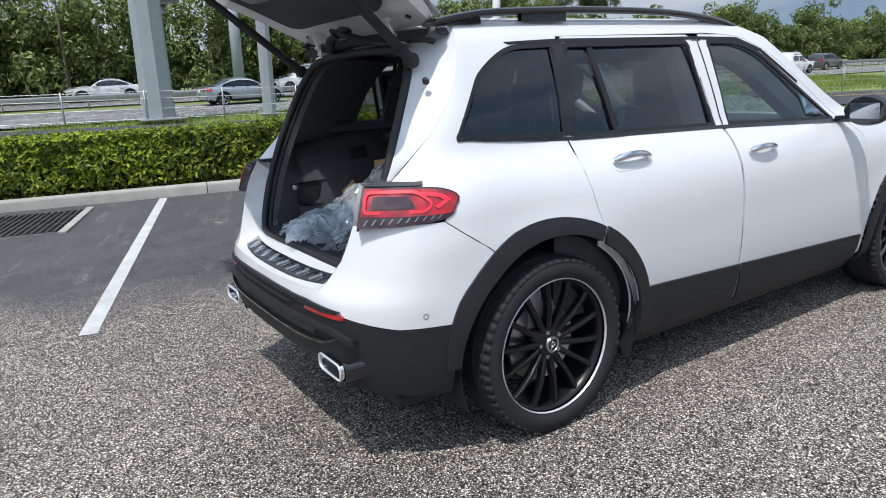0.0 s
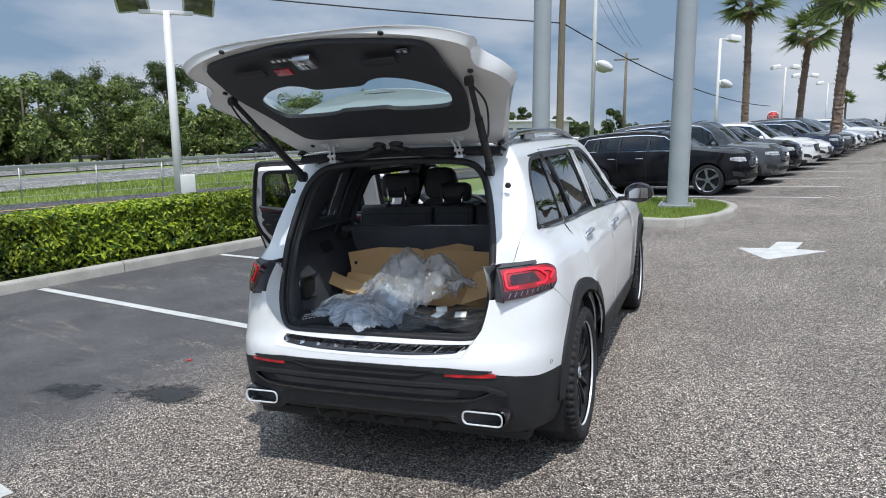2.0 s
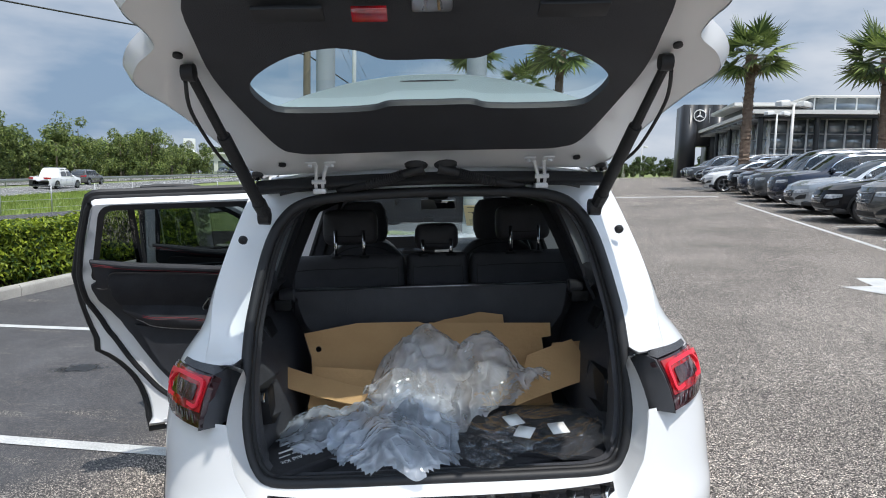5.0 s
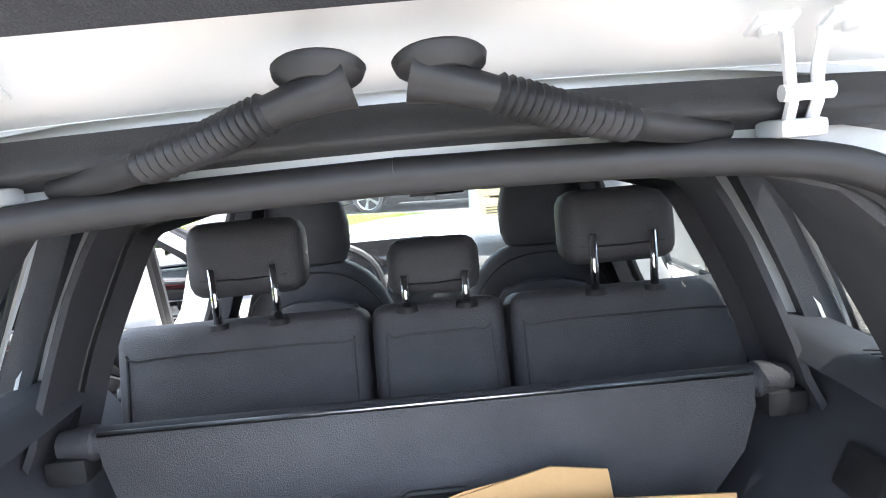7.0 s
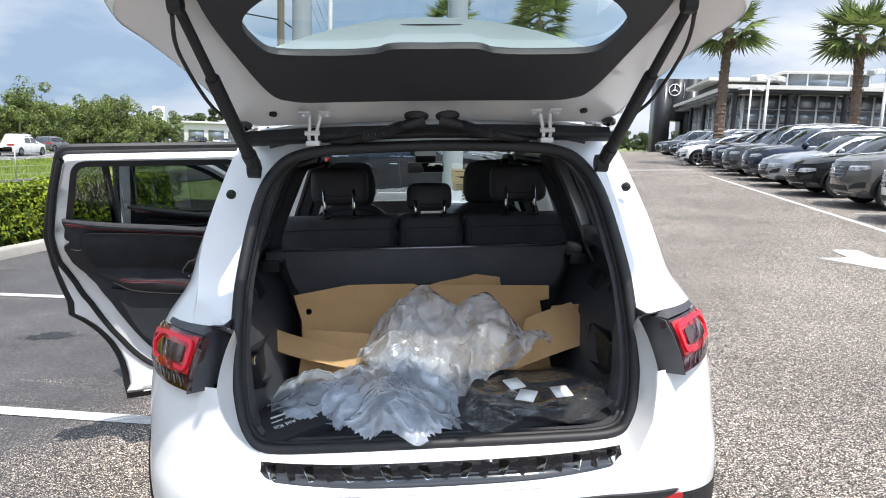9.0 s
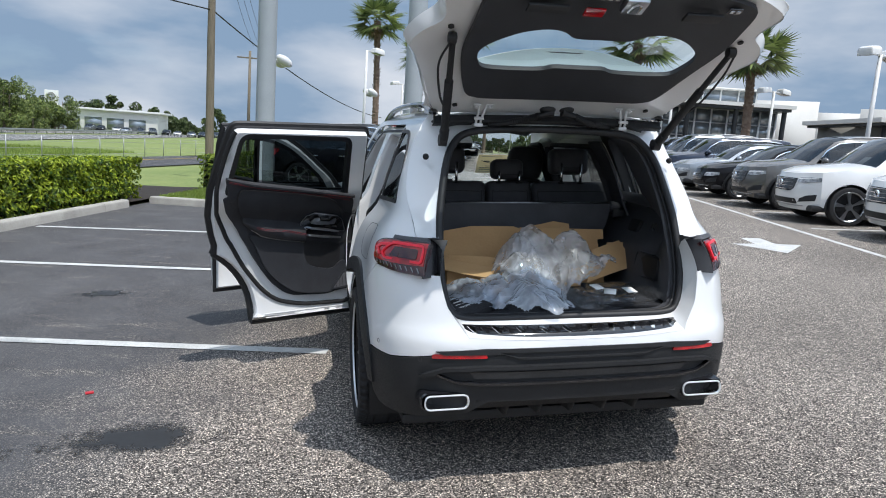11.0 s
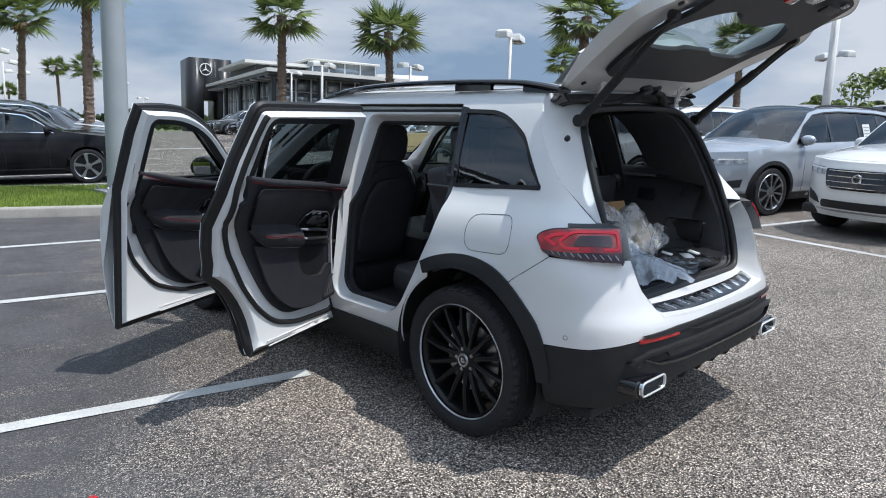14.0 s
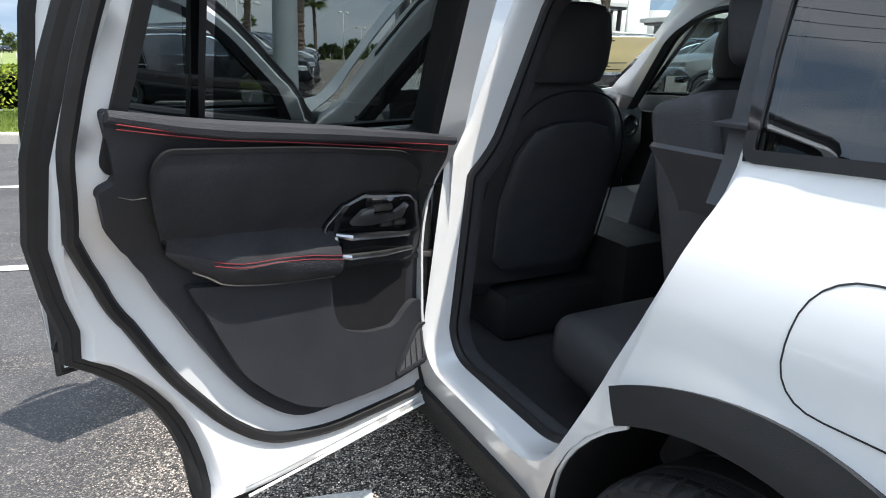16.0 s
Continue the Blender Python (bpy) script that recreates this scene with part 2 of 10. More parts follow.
        st.inputs["To Min"].default_value = 0.13
        k.new(ad.outputs["Value"], st.inputs["Value"])
        sealed = n.new("ShaderNodeValToRGB")
        se = sealed.color_ramp.elements
        se[0].position, se[0].color = 0.3, (0.042, 0.043, 0.048, 1)
        se[1].position, se[1].color = 0.75, (0.092, 0.093, 0.099, 1)
        n3 = n.new("ShaderNodeTexNoise")
        n3.inputs["Scale"].default_value, n3.inputs["Detail"].default_value, n3.inputs["Roughness"].default_value = 1.9, 15.0, 0.66
        k.new(co.outputs["Object"], n3.inputs["Vector"])
        k.new(n3.outputs["Fac"], sealed.inputs["Fac"])
        # scuffs where the seal coat has worn down to the stone
        sm = n.new("ShaderNodeMapping")
        sm.inputs["Rotation"].default_value, sm.inputs["Scale"].default_value = (0, 0, 0.5), (0.8, 5.0, 1.0)
        k.new(co.outputs["Object"], sm.inputs["Vector"])
        sc_n = n.new("ShaderNodeTexNoise")
        sc_n.inputs["Scale"].default_value, sc_n.inputs["Detail"].default_value, sc_n.inputs["Roughness"].default_value = 0.9, 11.0, 0.68
        k.new(sm.outputs["Vector"], sc_n.inputs["Vector"])
        sc_r = n.new("ShaderNodeMapRange")
        sc_r.inputs["From Min"].default_value, sc_r.inputs["From Max"].default_value = 0.52, 0.74
        sc_r.inputs["To Max"].default_value = 0.75
        k.new(sc_n.outputs["Fac"], sc_r.inputs["Value"])
        worn = n.new("ShaderNodeMath")
        worn.operation = "MAXIMUM"
        k.new(st.outputs["Result"], worn.inputs[0])
        k.new(sc_r.outputs["Result"], worn.inputs[1])
        cm = n.new("ShaderNodeMix")
        cm.data_type = "RGBA"
        k.new(worn.outputs["Value"], cm.inputs["Factor"])
        k.new(sealed.outputs["Color"], cm.inputs["A"])
        k.new(col, cm.inputs["B"])
        col = cm.outputs["Result"]
    k.new(col, p.inputs["Base Color"])
    p.inputs["Roughness"].default_value = 0.85
    b = n.new("ShaderNodeBump")
    b.inputs["Strength"].default_value, b.inputs["Distance"].default_value = 0.55, 0.006
    k.new(v.outputs["Distance"], b.inputs["Height"])
    k.new(b.outputs["Normal"], p.inputs["Normal"])
    return m


def leafy(name, light, dark, through_light=0.35, per=0.5):
    """Leaves: a colour per leaf between dark and light, dull gloss, some light passing through."""
    m = bpy.data.materials.new(name)
    m.use_nodes = True
    n, k = m.node_tree.nodes, m.node_tree.links
    p = n["Principled BSDF"]
    out = n["Material Output"]
    g = n.new("ShaderNodeNewGeometry")
    r = n.new("ShaderNodeValToRGB")
    r.color_ramp.elements[0].color, r.color_ramp.elements[1].color = (*dark, 1), (*light, 1)
    r.color_ramp.elements[0].position = 0.1
    k.new(g.outputs["Random Per Island"], r.inputs["Fac"])
    co = n.new("ShaderNodeTexCoord")
    nz = n.new("ShaderNodeTexNoise")
    nz.inputs["Scale"].default_value = 0.35
    k.new(co.outputs["Object"], nz.inputs["Vector"])
    q = n.new("ShaderNodeMapRange")
    q.inputs["From Min"].default_value, q.inputs["From Max"].default_value = 0.3, 0.7
    q.inputs["To Min"].default_value, q.inputs["To Max"].default_value = 0.65, 1.3
    k.new(nz.outputs["Fac"], q.inputs["Value"])
    h = n.new("ShaderNodeHueSaturation")
    k.new(r.outputs["Color"], h.inputs["Color"])
    k.new(q.outputs["Result"], h.inputs["Value"])
    k.new(h.outputs["Color"], p.inputs["Base Color"])
    p.inputs["Roughness"].default_value, p.inputs["Specular IOR Level"].default_value = 0.45, 0.4
    t = n.new("ShaderNodeBsdfTranslucent")
    k.new(h.outputs["Color"], t.inputs["Color"])
    x = n.new("ShaderNodeMixShader")
    x.inputs["Fac"].default_value = through_light
    k.new(p.outputs["BSDF"], x.inputs[1])
    k.new(t.outputs["BSDF"], x.inputs[2])
    k.new(x.outputs["Shader"], out.inputs["Surface"])
    return m


WHITE = mat("white_car_paint", (0.76, 0.765, 0.765), 0.28, coat=1.0, dark=(0.735, 0.74, 0.745), scale=3, bump=0.0)
PLASTIC = mat("black_plastic", (0.022, 0.0225, 0.024), 0.55, spec=0.35, dark=(0.016, 0.0165, 0.018), scale=14, fine=0.4, bump=0.25, bscale=900)
GLOSSBLACK = mat("gloss_black", (0.010, 0.010, 0.012), 0.10, coat=0.6, dark=(0.014, 0.014, 0.016), scale=6)
TRIMBLACK = mat("black_cabin_plastic", (0.066, 0.067, 0.074), 0.50, dark=(0.048, 0.049, 0.056), scale=14, fine=0.4, bump=0.3, bscale=600)
RUBBER = mat("tyre_rubber", (0.028, 0.028, 0.030), 0.75, spec=0.35, dark=(0.018, 0.018, 0.020), scale=20, fine=0.5, bump=0.3, bscale=300)
# black of the rubber seals, also put in for shade in some recesses
SEAL = mat("seal_and_shade_black", (0.014, 0.014, 0.016), 0.55, dark=(0.010, 0.010, 0.011), scale=30)
CHROME = mat("chrome", (0.82, 0.83, 0.85), 0.10, 1.0)
RIMEDGE = mat("bright_rim_edge", (0.72, 0.73, 0.74), 0.35, 0.35)
STEEL = mat("machined_steel", (0.50, 0.51, 0.53), 0.30, 1.0, dark=(0.38, 0.39, 0.41), scale=30)
CLOTH = mat("black_trim_cloth", (0.048, 0.048, 0.054), 0.9, dark=(0.032, 0.032, 0.037), scale=25, fine=0.5, bump=0.5, bscale=500)
LEATHER = mat("black_leatherette", (0.056, 0.056, 0.062), 0.48, dark=(0.042, 0.042, 0.048), scale=12, bump=0.35, bscale=420)
DOORTRIM = mat("black_door_trim", (0.027, 0.029, 0.035), 0.55, dark=(0.020, 0.021, 0.026), scale=12, bump=0.35, bscale=420)
SPEAKER = mat("satin_grille", (0.17, 0.17, 0.18), 0.42, 0.5, dark=(0.12, 0.12, 0.13), scale=200)
MIRROR = mat("mirror_glass", (0.42, 0.44, 0.47), 0.02, 1.0)
LENS = mat("floodlight_glass", (0.055, 0.060, 0.045), 0.15, dark=(0.12, 0.125, 0.09), scale=9, coat=0.6)
SUEDE = mat("dark_suede", (0.034, 0.035, 0.040), 0.95, dark=(0.016, 0.0165, 0.020), scale=9, fine=0.3, bump=0.2, bscale=300)
HEADLINER = mat("grey_headliner", (0.10, 0.10, 0.105), 0.95, dark=(0.075, 0.075, 0.08), scale=30)
STITCH = mat("red_stitching", (0.20, 0.020, 0.028), 0.8)
REDLENS = mat("red_lens", (0.55, 0.006, 0.012), 0.12, coat=1.0, dark=(0.20, 0.004, 0.008), scale=18)
REDLIT = mat("bright_red_lens", (0.86, 0.020, 0.045), 0.45, coat=0.3)
WHEELBLACK = mat("satin_black_wheel", (0.007, 0.007, 0.008), 0.30, spec=0.3, dark=(0.010, 0.010, 0.011), scale=8)
CARPET = mat("black_carpet", (0.026, 0.026, 0.030), 0.95, dark=(0.016, 0.016, 0.019), scale=30, fine=0.5, bump=0.6, bscale=500)
GREENTINT = glass("green_tinted_pane", (0.42, 0.52, 0.49), ior=1.6)
SMOKE = mat("smoked_red_lens", (0.055, 0.008, 0.011), 0.12, coat=1.0, dark=(0.02, 0.004, 0.006), scale=40)
TINT = glass("tinted_pane", (0.20, 0.23, 0.23), ior=1.52)
PRIVACY = glass("privacy_pane", (0.20, 0.22, 0.225), ior=1.62)
CLEAR = glass("clear_pane", (0.80, 0.86, 0.84), ior=1.45)
SCREEN_TINT = glass("rear_screen_pane", (0.80, 0.88, 0.88), ior=1.5)
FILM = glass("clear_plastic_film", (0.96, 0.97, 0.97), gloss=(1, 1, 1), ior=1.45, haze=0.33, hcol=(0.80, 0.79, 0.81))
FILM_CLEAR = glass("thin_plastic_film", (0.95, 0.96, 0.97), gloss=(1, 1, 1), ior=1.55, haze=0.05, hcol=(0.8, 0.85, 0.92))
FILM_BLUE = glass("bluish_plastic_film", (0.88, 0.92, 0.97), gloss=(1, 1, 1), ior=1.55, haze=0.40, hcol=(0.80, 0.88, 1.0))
CARDBOARD = mat("corrugated_cardboard", (0.56, 0.345, 0.160), 0.85, dark=(0.485, 0.29, 0.130), scale=5, fine=0.15, bump=0.15, bscale=60, stretch=(1, 2, 1))
CARD_EDGE = mat("cardboard_edge", (0.36, 0.24, 0.13), 0.9, dark=(0.26, 0.17, 0.09), scale=60)
THINPAPER = leafy("thin_paper", (0.86, 0.78, 0.58), (0.82, 0.74, 0.55), 0.55)
WHITEPAPER = mat("white_paper", (0.80, 0.80, 0.78), 0.8)
LOT = asphalt("lot_asphalt", (0.179, 0.160, 0.144), (0.010, 0.009, 0.008), 168, 0.17, True)
ROAD = asphalt("road_asphalt", (0.15, 0.15, 0.15), (0.08, 0.08, 0.08), 20, 0.15)
DARKROAD = asphalt("dark_road_asphalt", (0.060, 0.060, 0.064), (0.035, 0.035, 0.037), 30, 0.2)
CONCRETE = mat("concrete", (0.42, 0.40, 0.36), 0.9, dark=(0.27, 0.255, 0.23), scale=3.5, fine=0.45, bump=0.4, bscale=90, per=0.08)
LINEPAINT = mat("white_road_paint", (0.64, 0.64, 0.62), 0.75, dark=(0.36, 0.36, 0.35), scale=5, fine=0.55, bump=0.3, bscale=120)
YELLOWPAINT = mat("yellow_road_paint", (0.62, 0.42, 0.06), 0.8, dark=(0.5, 0.34, 0.05), scale=6, fine=0.4)
# mulch of the bed; also the dark put in for shade inside the hedges
SOIL = mat("mulch_and_hedge_shade", (0.035, 0.026, 0.020), 0.95, dark=(0.015, 0.012, 0.010), scale=12, fine=0.5, bump=0.8, bscale=60)
TURF = mat("mown_grass", (0.23, 0.265, 0.085), 0.95, dark=(0.125, 0.175, 0.048), scale=0.35, fine=0.55, bump=0.9, bscale=25)
HEDGELEAF = leafy("hedge_leaf", (0.42, 0.50, 0.036), (0.035, 0.085, 0.010), 0.30)
GRASSBLADE = leafy("grass_blade", (0.36, 0.43, 0.10), (0.14, 0.22, 0.04), 0.4)
WOODLEAF = leafy("wood_leaf", (0.30, 0.36, 0.10), (0.045, 0.080, 0.022), 0.30)
OAKLEAF = leafy("oak_leaf", (0.13, 0.17, 0.055), (0.030, 0.052, 0.018), 0.25)
PALMLEAF = leafy("palm_leaf", (0.25, 0.31, 0.09), (0.045, 0.075, 0.024), 0.3)
PALMDEAD = leafy("dry_palm_leaf", (0.26, 0.19, 0.10), (0.15, 0.10, 0.05), 0.2)
BARK = mat("palm_bark", (0.25, 0.19, 0.14), 0.95, dark=(0.095, 0.055, 0.042), scale=6, fine=0.5, bump=0.9, bscale=30, per=0.25)
TIMBER = mat("weathered_timber", (0.23, 0.19, 0.14), 0.9, dark=(0.12, 0.10, 0.075), scale=5, fine=0.5, bump=0.6, bscale=40, stretch=(4, 4, 0.4))
GREYPOLE = mat("grey_painted_steel", (0.36, 0.39, 0.41), 0.45, dark=(0.30, 0.33, 0.35), scale=2, fine=0.3, bump=0.1, bscale=30)
WHITEPOLE = mat("white_painted_steel", (0.72, 0.72, 0.71), 0.5, dark=(0.60, 0.60, 0.59), scale=3, fine=0.3)
GALV = mat("galvanised_steel", (0.44, 0.45, 0.46), 0.45, 0.6, dark=(0.32, 0.33, 0.34), scale=8)
IRON = mat("cast_iron", (0.060, 0.055, 0.052), 0.75, dark=(0.032, 0.030, 0.028), scale=9, fine=0.4, bump=0.4, bscale=80)
STUCCO = mat("white_stucco", (0.70, 0.69, 0.66), 0.9, dark=(0.62, 0.61, 0.58), scale=0.6, fine=0.4, bump=0.3, bscale=20)
GREYWALL = mat("grey_stucco", (0.30, 0.30, 0.29), 0.9, dark=(0.25, 0.25, 0.24), scale=0.7, fine=0.4, bump=0.3, bscale=20)
BLACKPANEL = mat("black_metal_panel", (0.022, 0.023, 0.026), 0.35, dark=(0.030, 0.031, 0.034), scale=0.5, fine=0.2)
ALUMINIUM = mat("grey_aluminium", (0.42, 0.43, 0.44), 0.4, 0.5, dark=(0.34, 0.35, 0.36), scale=2)
OFFICEGLASS = mat("dark_office_glass", (0.32, 0.36, 0.39), 0.05, 0.55, coat=1.0, dark=(0.14, 0.165, 0.18), scale=0.45, spec=0.8)
CARGLASS = mat("parked_car_glass", (0.016, 0.020, 0.024), 0.03, coat=1.0, dark=(0.030, 0.034, 0.040), scale=1.3, spec=0.7)
LAMPGLASS = mat("headlight_lens", (0.55, 0.57, 0.60), 0.08, coat=1.0, dark=(0.16, 0.17, 0.19), scale=14)
SIGNRED = mat("sign_red", (0.45, 0.02, 0.03), 0.5)
SIGNWHITE = mat("sign_white", (0.75, 0.75, 0.74), 0.5)
FARLEAF = mat("far_canopy", (0.060, 0.085, 0.038), 0.95, dark=(0.022, 0.034, 0.018), scale=0.25, fine=0.5, bump=0.8, bscale=2)


# ---- building blocks ----
def part(name, bm, material, parent=None, label="", solid=0.0, smooth=True, m=None):
    """Links a bmesh as one mesh object under a thing or a part. solid: thickness added inwards."""
    bmesh.ops.recalc_face_normals(bm, faces=bm.faces) if len(bm.faces) < 4000 and not solid else None
    for e in bm.edges:
        if (len(e.link_faces) == 2 and e.calc_face_angle(0) > 0.62) or (solid and len(e.link_faces) == 1):
            e.smooth = False
    me = bpy.data.meshes.new(name)
    bm.to_mesh(me)
    bm.free()
    me.polygons.foreach_set("use_smooth", [smooth] * len(me.polygons))
    me.materials.append(material)
    ob = new(name, me)
    while parent is not None and parent.parent is not None and parent.parent.parent is not None:
        parent = parent.parent
    if parent is not None:
        ob.parent = parent
    if m is not None:
        ob.matrix_basis = m
    if label:
        ob["label"] = label
    if solid:
        s = ob.modifiers.new("thickness", "SOLIDIFY")
        s.thickness, s.offset = solid, -1
    return ob


def quick(name, verts, faces, material, parent=None, label="", smooth=False):
    """Links many small pieces as one mesh, straight from arrays."""
    me = bpy.data.meshes.new(name)
    me.from_pydata(verts, [], faces)
    me.polygons.foreach_set("use_smooth", [smooth] * len(me.polygons))
    me.materials.append(material)
    ob = new(name, me)
    if parent is not None:
        ob.parent = parent
    if label:
        ob["label"] = label
    return ob


def thing(name, label, category, m=None, group="", kind=""):
    ob = new(name)
    if m is not None:
        ob.matrix_basis = m
    return tagged(ob, label, category, group, kind)


def box(sx, sy, sz, at=(0, 0, 0), bevel=0.0, rot=None, bm=None, seg=2):
    """A box centred at a place, with bevelled edges."""
    b = bmesh.new()
    bmesh.ops.create_cube(b, size=1.0)
    bmesh.ops.scale(b, vec=(sx, sy, sz), verts=b.verts)
    if bevel:
        bmesh.ops.bevel(b, geom=b.edges[:], offset=bevel, segments=seg, profile=0.6, affect="EDGES")
    t = Matrix.Translation(at)
    if rot is not None:
        t = t @ Euler([radians(a) for a in rot]).to_matrix().to_4x4()
    b.transform(t)
    return merge(bm, b)


def merge(bm, b):
    if bm is None:
        return b
    me = bpy.data.meshes.new("tmp")
    b.to_mesh(me)
    b.free()
    bm.from_mesh(me)
    bpy.data.meshes.remove(me)
    return bm


def tube(points, radius, sides=10, bm=None, close=True, flat=1.0):
    """A round bar along points; radius is a number or one number a point. flat squeezes it along the second cross axis."""
    b = bm or bmesh.new()
    pts = [Vector(p) for p in points]
    rad = radius if isinstance(radius, (list, tuple)) else [radius] * len(pts)
    rings = []
    side = None
    for i, p in enumerate(pts):
        d = (pts[min(i + 1, len(pts) - 1)] - pts[max(i - 1, 0)]).normalized()
        ref = Vector((0, 0, 1)) if abs(d.z) < 0.95 else Vector((1, 0, 0))
        u = d.cross(ref).normalized() if side is None else (side - d * side.dot(d)).normalized()
        side = u
        v = d.cross(u)
        rings.append([b.verts.new(p + (u * math.cos(2 * math.pi * j / sides) + v * math.sin(2 * math.pi * j / sides) * flat) * rad[i]) for j in range(sides)])
    for r0, r1 in zip(rings, rings[1:]):
        for j in range(sides):
            b.faces.new((r0[j], r0[(j + 1) % sides], r1[(j + 1) % sides], r1[j]))
    if close:
        b.faces.new(rings[0][::-1])
        b.faces.new(rings[-1])
    return b


def lathe(profile, sides=32, axis="x", bm=None):
    """Turns a profile of (along the axis, radius) round the axis."""
    b = bm or bmesh.new()
    rings = []
    for h, r in profile:
        ring = []
        for j in range(sides):
            a = 2 * math.pi * j / sides
            c, s = r * math.cos(a), r * math.sin(a)
            ring.append(b.verts.new({"x": (h, c, s), "y": (c, h, s), "z": (c, s, h)}[axis]))
        rings.append(ring)
    for r0, r1 in zip(rings, rings[1:]):
        for j in range(sides):
            b.faces.new((r0[j], r0[(j + 1) % sides], r1[(j + 1) % sides], r1[j]))
    return b


def prism(outline, depth, axis="z", at=0.0, bm=None, bevel=0.0):
    """An outline of 2D points pushed out to a depth. axis x: points are (y, z); y: (x, z); z: (x, y)."""
    b = bmesh.new()
    def place(p, h):
        return {"x": (h, p[0], p[1]), "y": (p[0], h, p[1]), "z": (p[0], p[1], h)}[axis]
    lo = [b.verts.new(place(p, at)) for p in outline]
    hi = [b.verts.new(place(p, at + depth)) for p in outline]
    b.faces.new(lo)
    b.faces.new(hi[::-1])
    for i in range(len(lo)):
        j = (i + 1) % len(lo)
        b.faces.new((lo[j], lo[i], hi[i], hi[j]))
    bmesh.ops.recalc_face_normals(b, faces=b.faces)
    if bevel:
        bmesh.ops.bevel(b, geom=b.edges[:], offset=bevel, segments=2, profile=0.6, affect="EDGES")
    return merge(bm, b)


def inside(p, loops):
    hit = False
    x, y = p
    for lp in loops:
        for i in range(len(lp)):
            (x0, y0), (x1, y1) = lp[i - 1], lp[i]
            if (y0 > y) != (y1 > y) and x < (x1 - x0) * (y - y0) / (y1 - y0) + x0:
                hit = not hit
    return hit


def smooth_loop(pts, n=4, sharp=()):
    """A closed outline rounded through its points (Catmull-Rom); the points numbered in sharp stay corners."""
    out = []
    k = len(pts)
    for i in range(k):
        p0, p1, p2, p3 = (Vector(pts[j % k]) for j in (i - 1, i, i + 1, i + 2))
        if i % k in sharp:
            p0 = p1 - (p2 - p1)
        if (i + 1) % k in sharp:
            p3 = p2 + (p2 - p1)
        for s in range(n):
            t = s / n
            q = 0.5 * ((2 * p1) + (p2 - p0) * t + (2 * p0 - 5 * p1 + 4 * p2 - p3) * t * t + (3 * p1 - p0 - 3 * p2 + p3) * t ** 3)
            out.append((q.x, q.y))
    return out


def round_loop(pts, r, n=5):
    """A closed outline with its corners rounded by the radius r (a number or one a point)."""
    out = []
    k = len(pts)
    for i in range(k):
        p, a, b = Vector(pts[i]), Vector(pts[i - 1]), Vector(pts[(i + 1) % k])
        rr = r[i] if isinstance(r, (list, tuple)) else r
        da, db = (a - p), (b - p)
        cut = min(rr, da.length * 0.48, db.length * 0.48)
        if cut < 1e-4:
            out.append((p.x, p.y))
            continue
        s, e = p + da.normalized() * cut, p + db.normalized() * cut
        for j in range(n + 1):
            t = j / n
            q = s * (1 - t) ** 2 + p * 2 * t * (1 - t) + e * t * t
            out.append((q.x, q.y))
    return out


def shrink(loop, d):
    """The outline moved inwards by d (outwards where d is negative)."""
    area = sum(loop[i - 1][0] * loop[i][1] - loop[i][0] * loop[i - 1][1] for i in range(len(loop)))
    sgn = 1 if area > 0 else -1
    out = []
    for i in range(len(loop)):
        a, b = Vector(loop[i - 1]), Vector(loop[(i + 1) % len(loop)])
        t = (b - a).normalized()
        out.append((loop[i][0] - t.y * d * sgn, loop[i][1] + t.x * d * sgn))
    return out


def sheet(loops, fn, step):
    """A sheet that fills outlines (a loop within a loop is a hole), fine enough to follow the curved surface fn(u, v)."""
    from mathutils.geometry import delaunay_2d_cdt
    vs, es = [], []
    rings = []
    for lp in loops:
        ring = []
        for i in range(len(lp)):
            a, b = Vector(lp[i]), Vector(lp[(i + 1) % len(lp)])
            k = max(1, int((b - a).length / step))
            for j in range(k):
                q = a + (b - a) * (j / k)
                ring.append((q.x, q.y))
        s = len(vs)
        vs += [Vector(p) for p in ring]
        es += [(s + i, s + (i + 1) % len(ring)) for i in range(len(ring))]
        rings.append(ring)
    edge = np.array([[p.x, p.y] for p in vs])
    lo, hi = edge.min(0), edge.max(0)
    gx, gy = np.arange(lo[0] + step / 2, hi[0], step), np.arange(lo[1] + step / 2, hi[1], step)
    for iy, y in enumerate(gy):
        for x in gx + (step * 0.5 if iy % 2 else 0):
            if inside((x, y), rings) and np.min((edge[:, 0] - x) ** 2 + (edge[:, 1] - y) ** 2) > (0.45 * step) ** 2:
                vs.append(Vector((x, y)))
    co, _, fs, *_ = delaunay_2d_cdt(vs, es, [], 0, 1e-5)
    bm = bmesh.new()
    made = {}
    def vert(i):
        if i not in made:
            made[i] = bm.verts.new(fn(co[i].x, co[i].y))
        return made[i]
    for f in fs:
        c = sum((co[i] for i in f), Vector((0, 0))) / len(f)
        if inside((c.x, c.y), rings):
            try:
                bm.faces.new([vert(i) for i in f])
            except ValueError:
                pass
    return bm


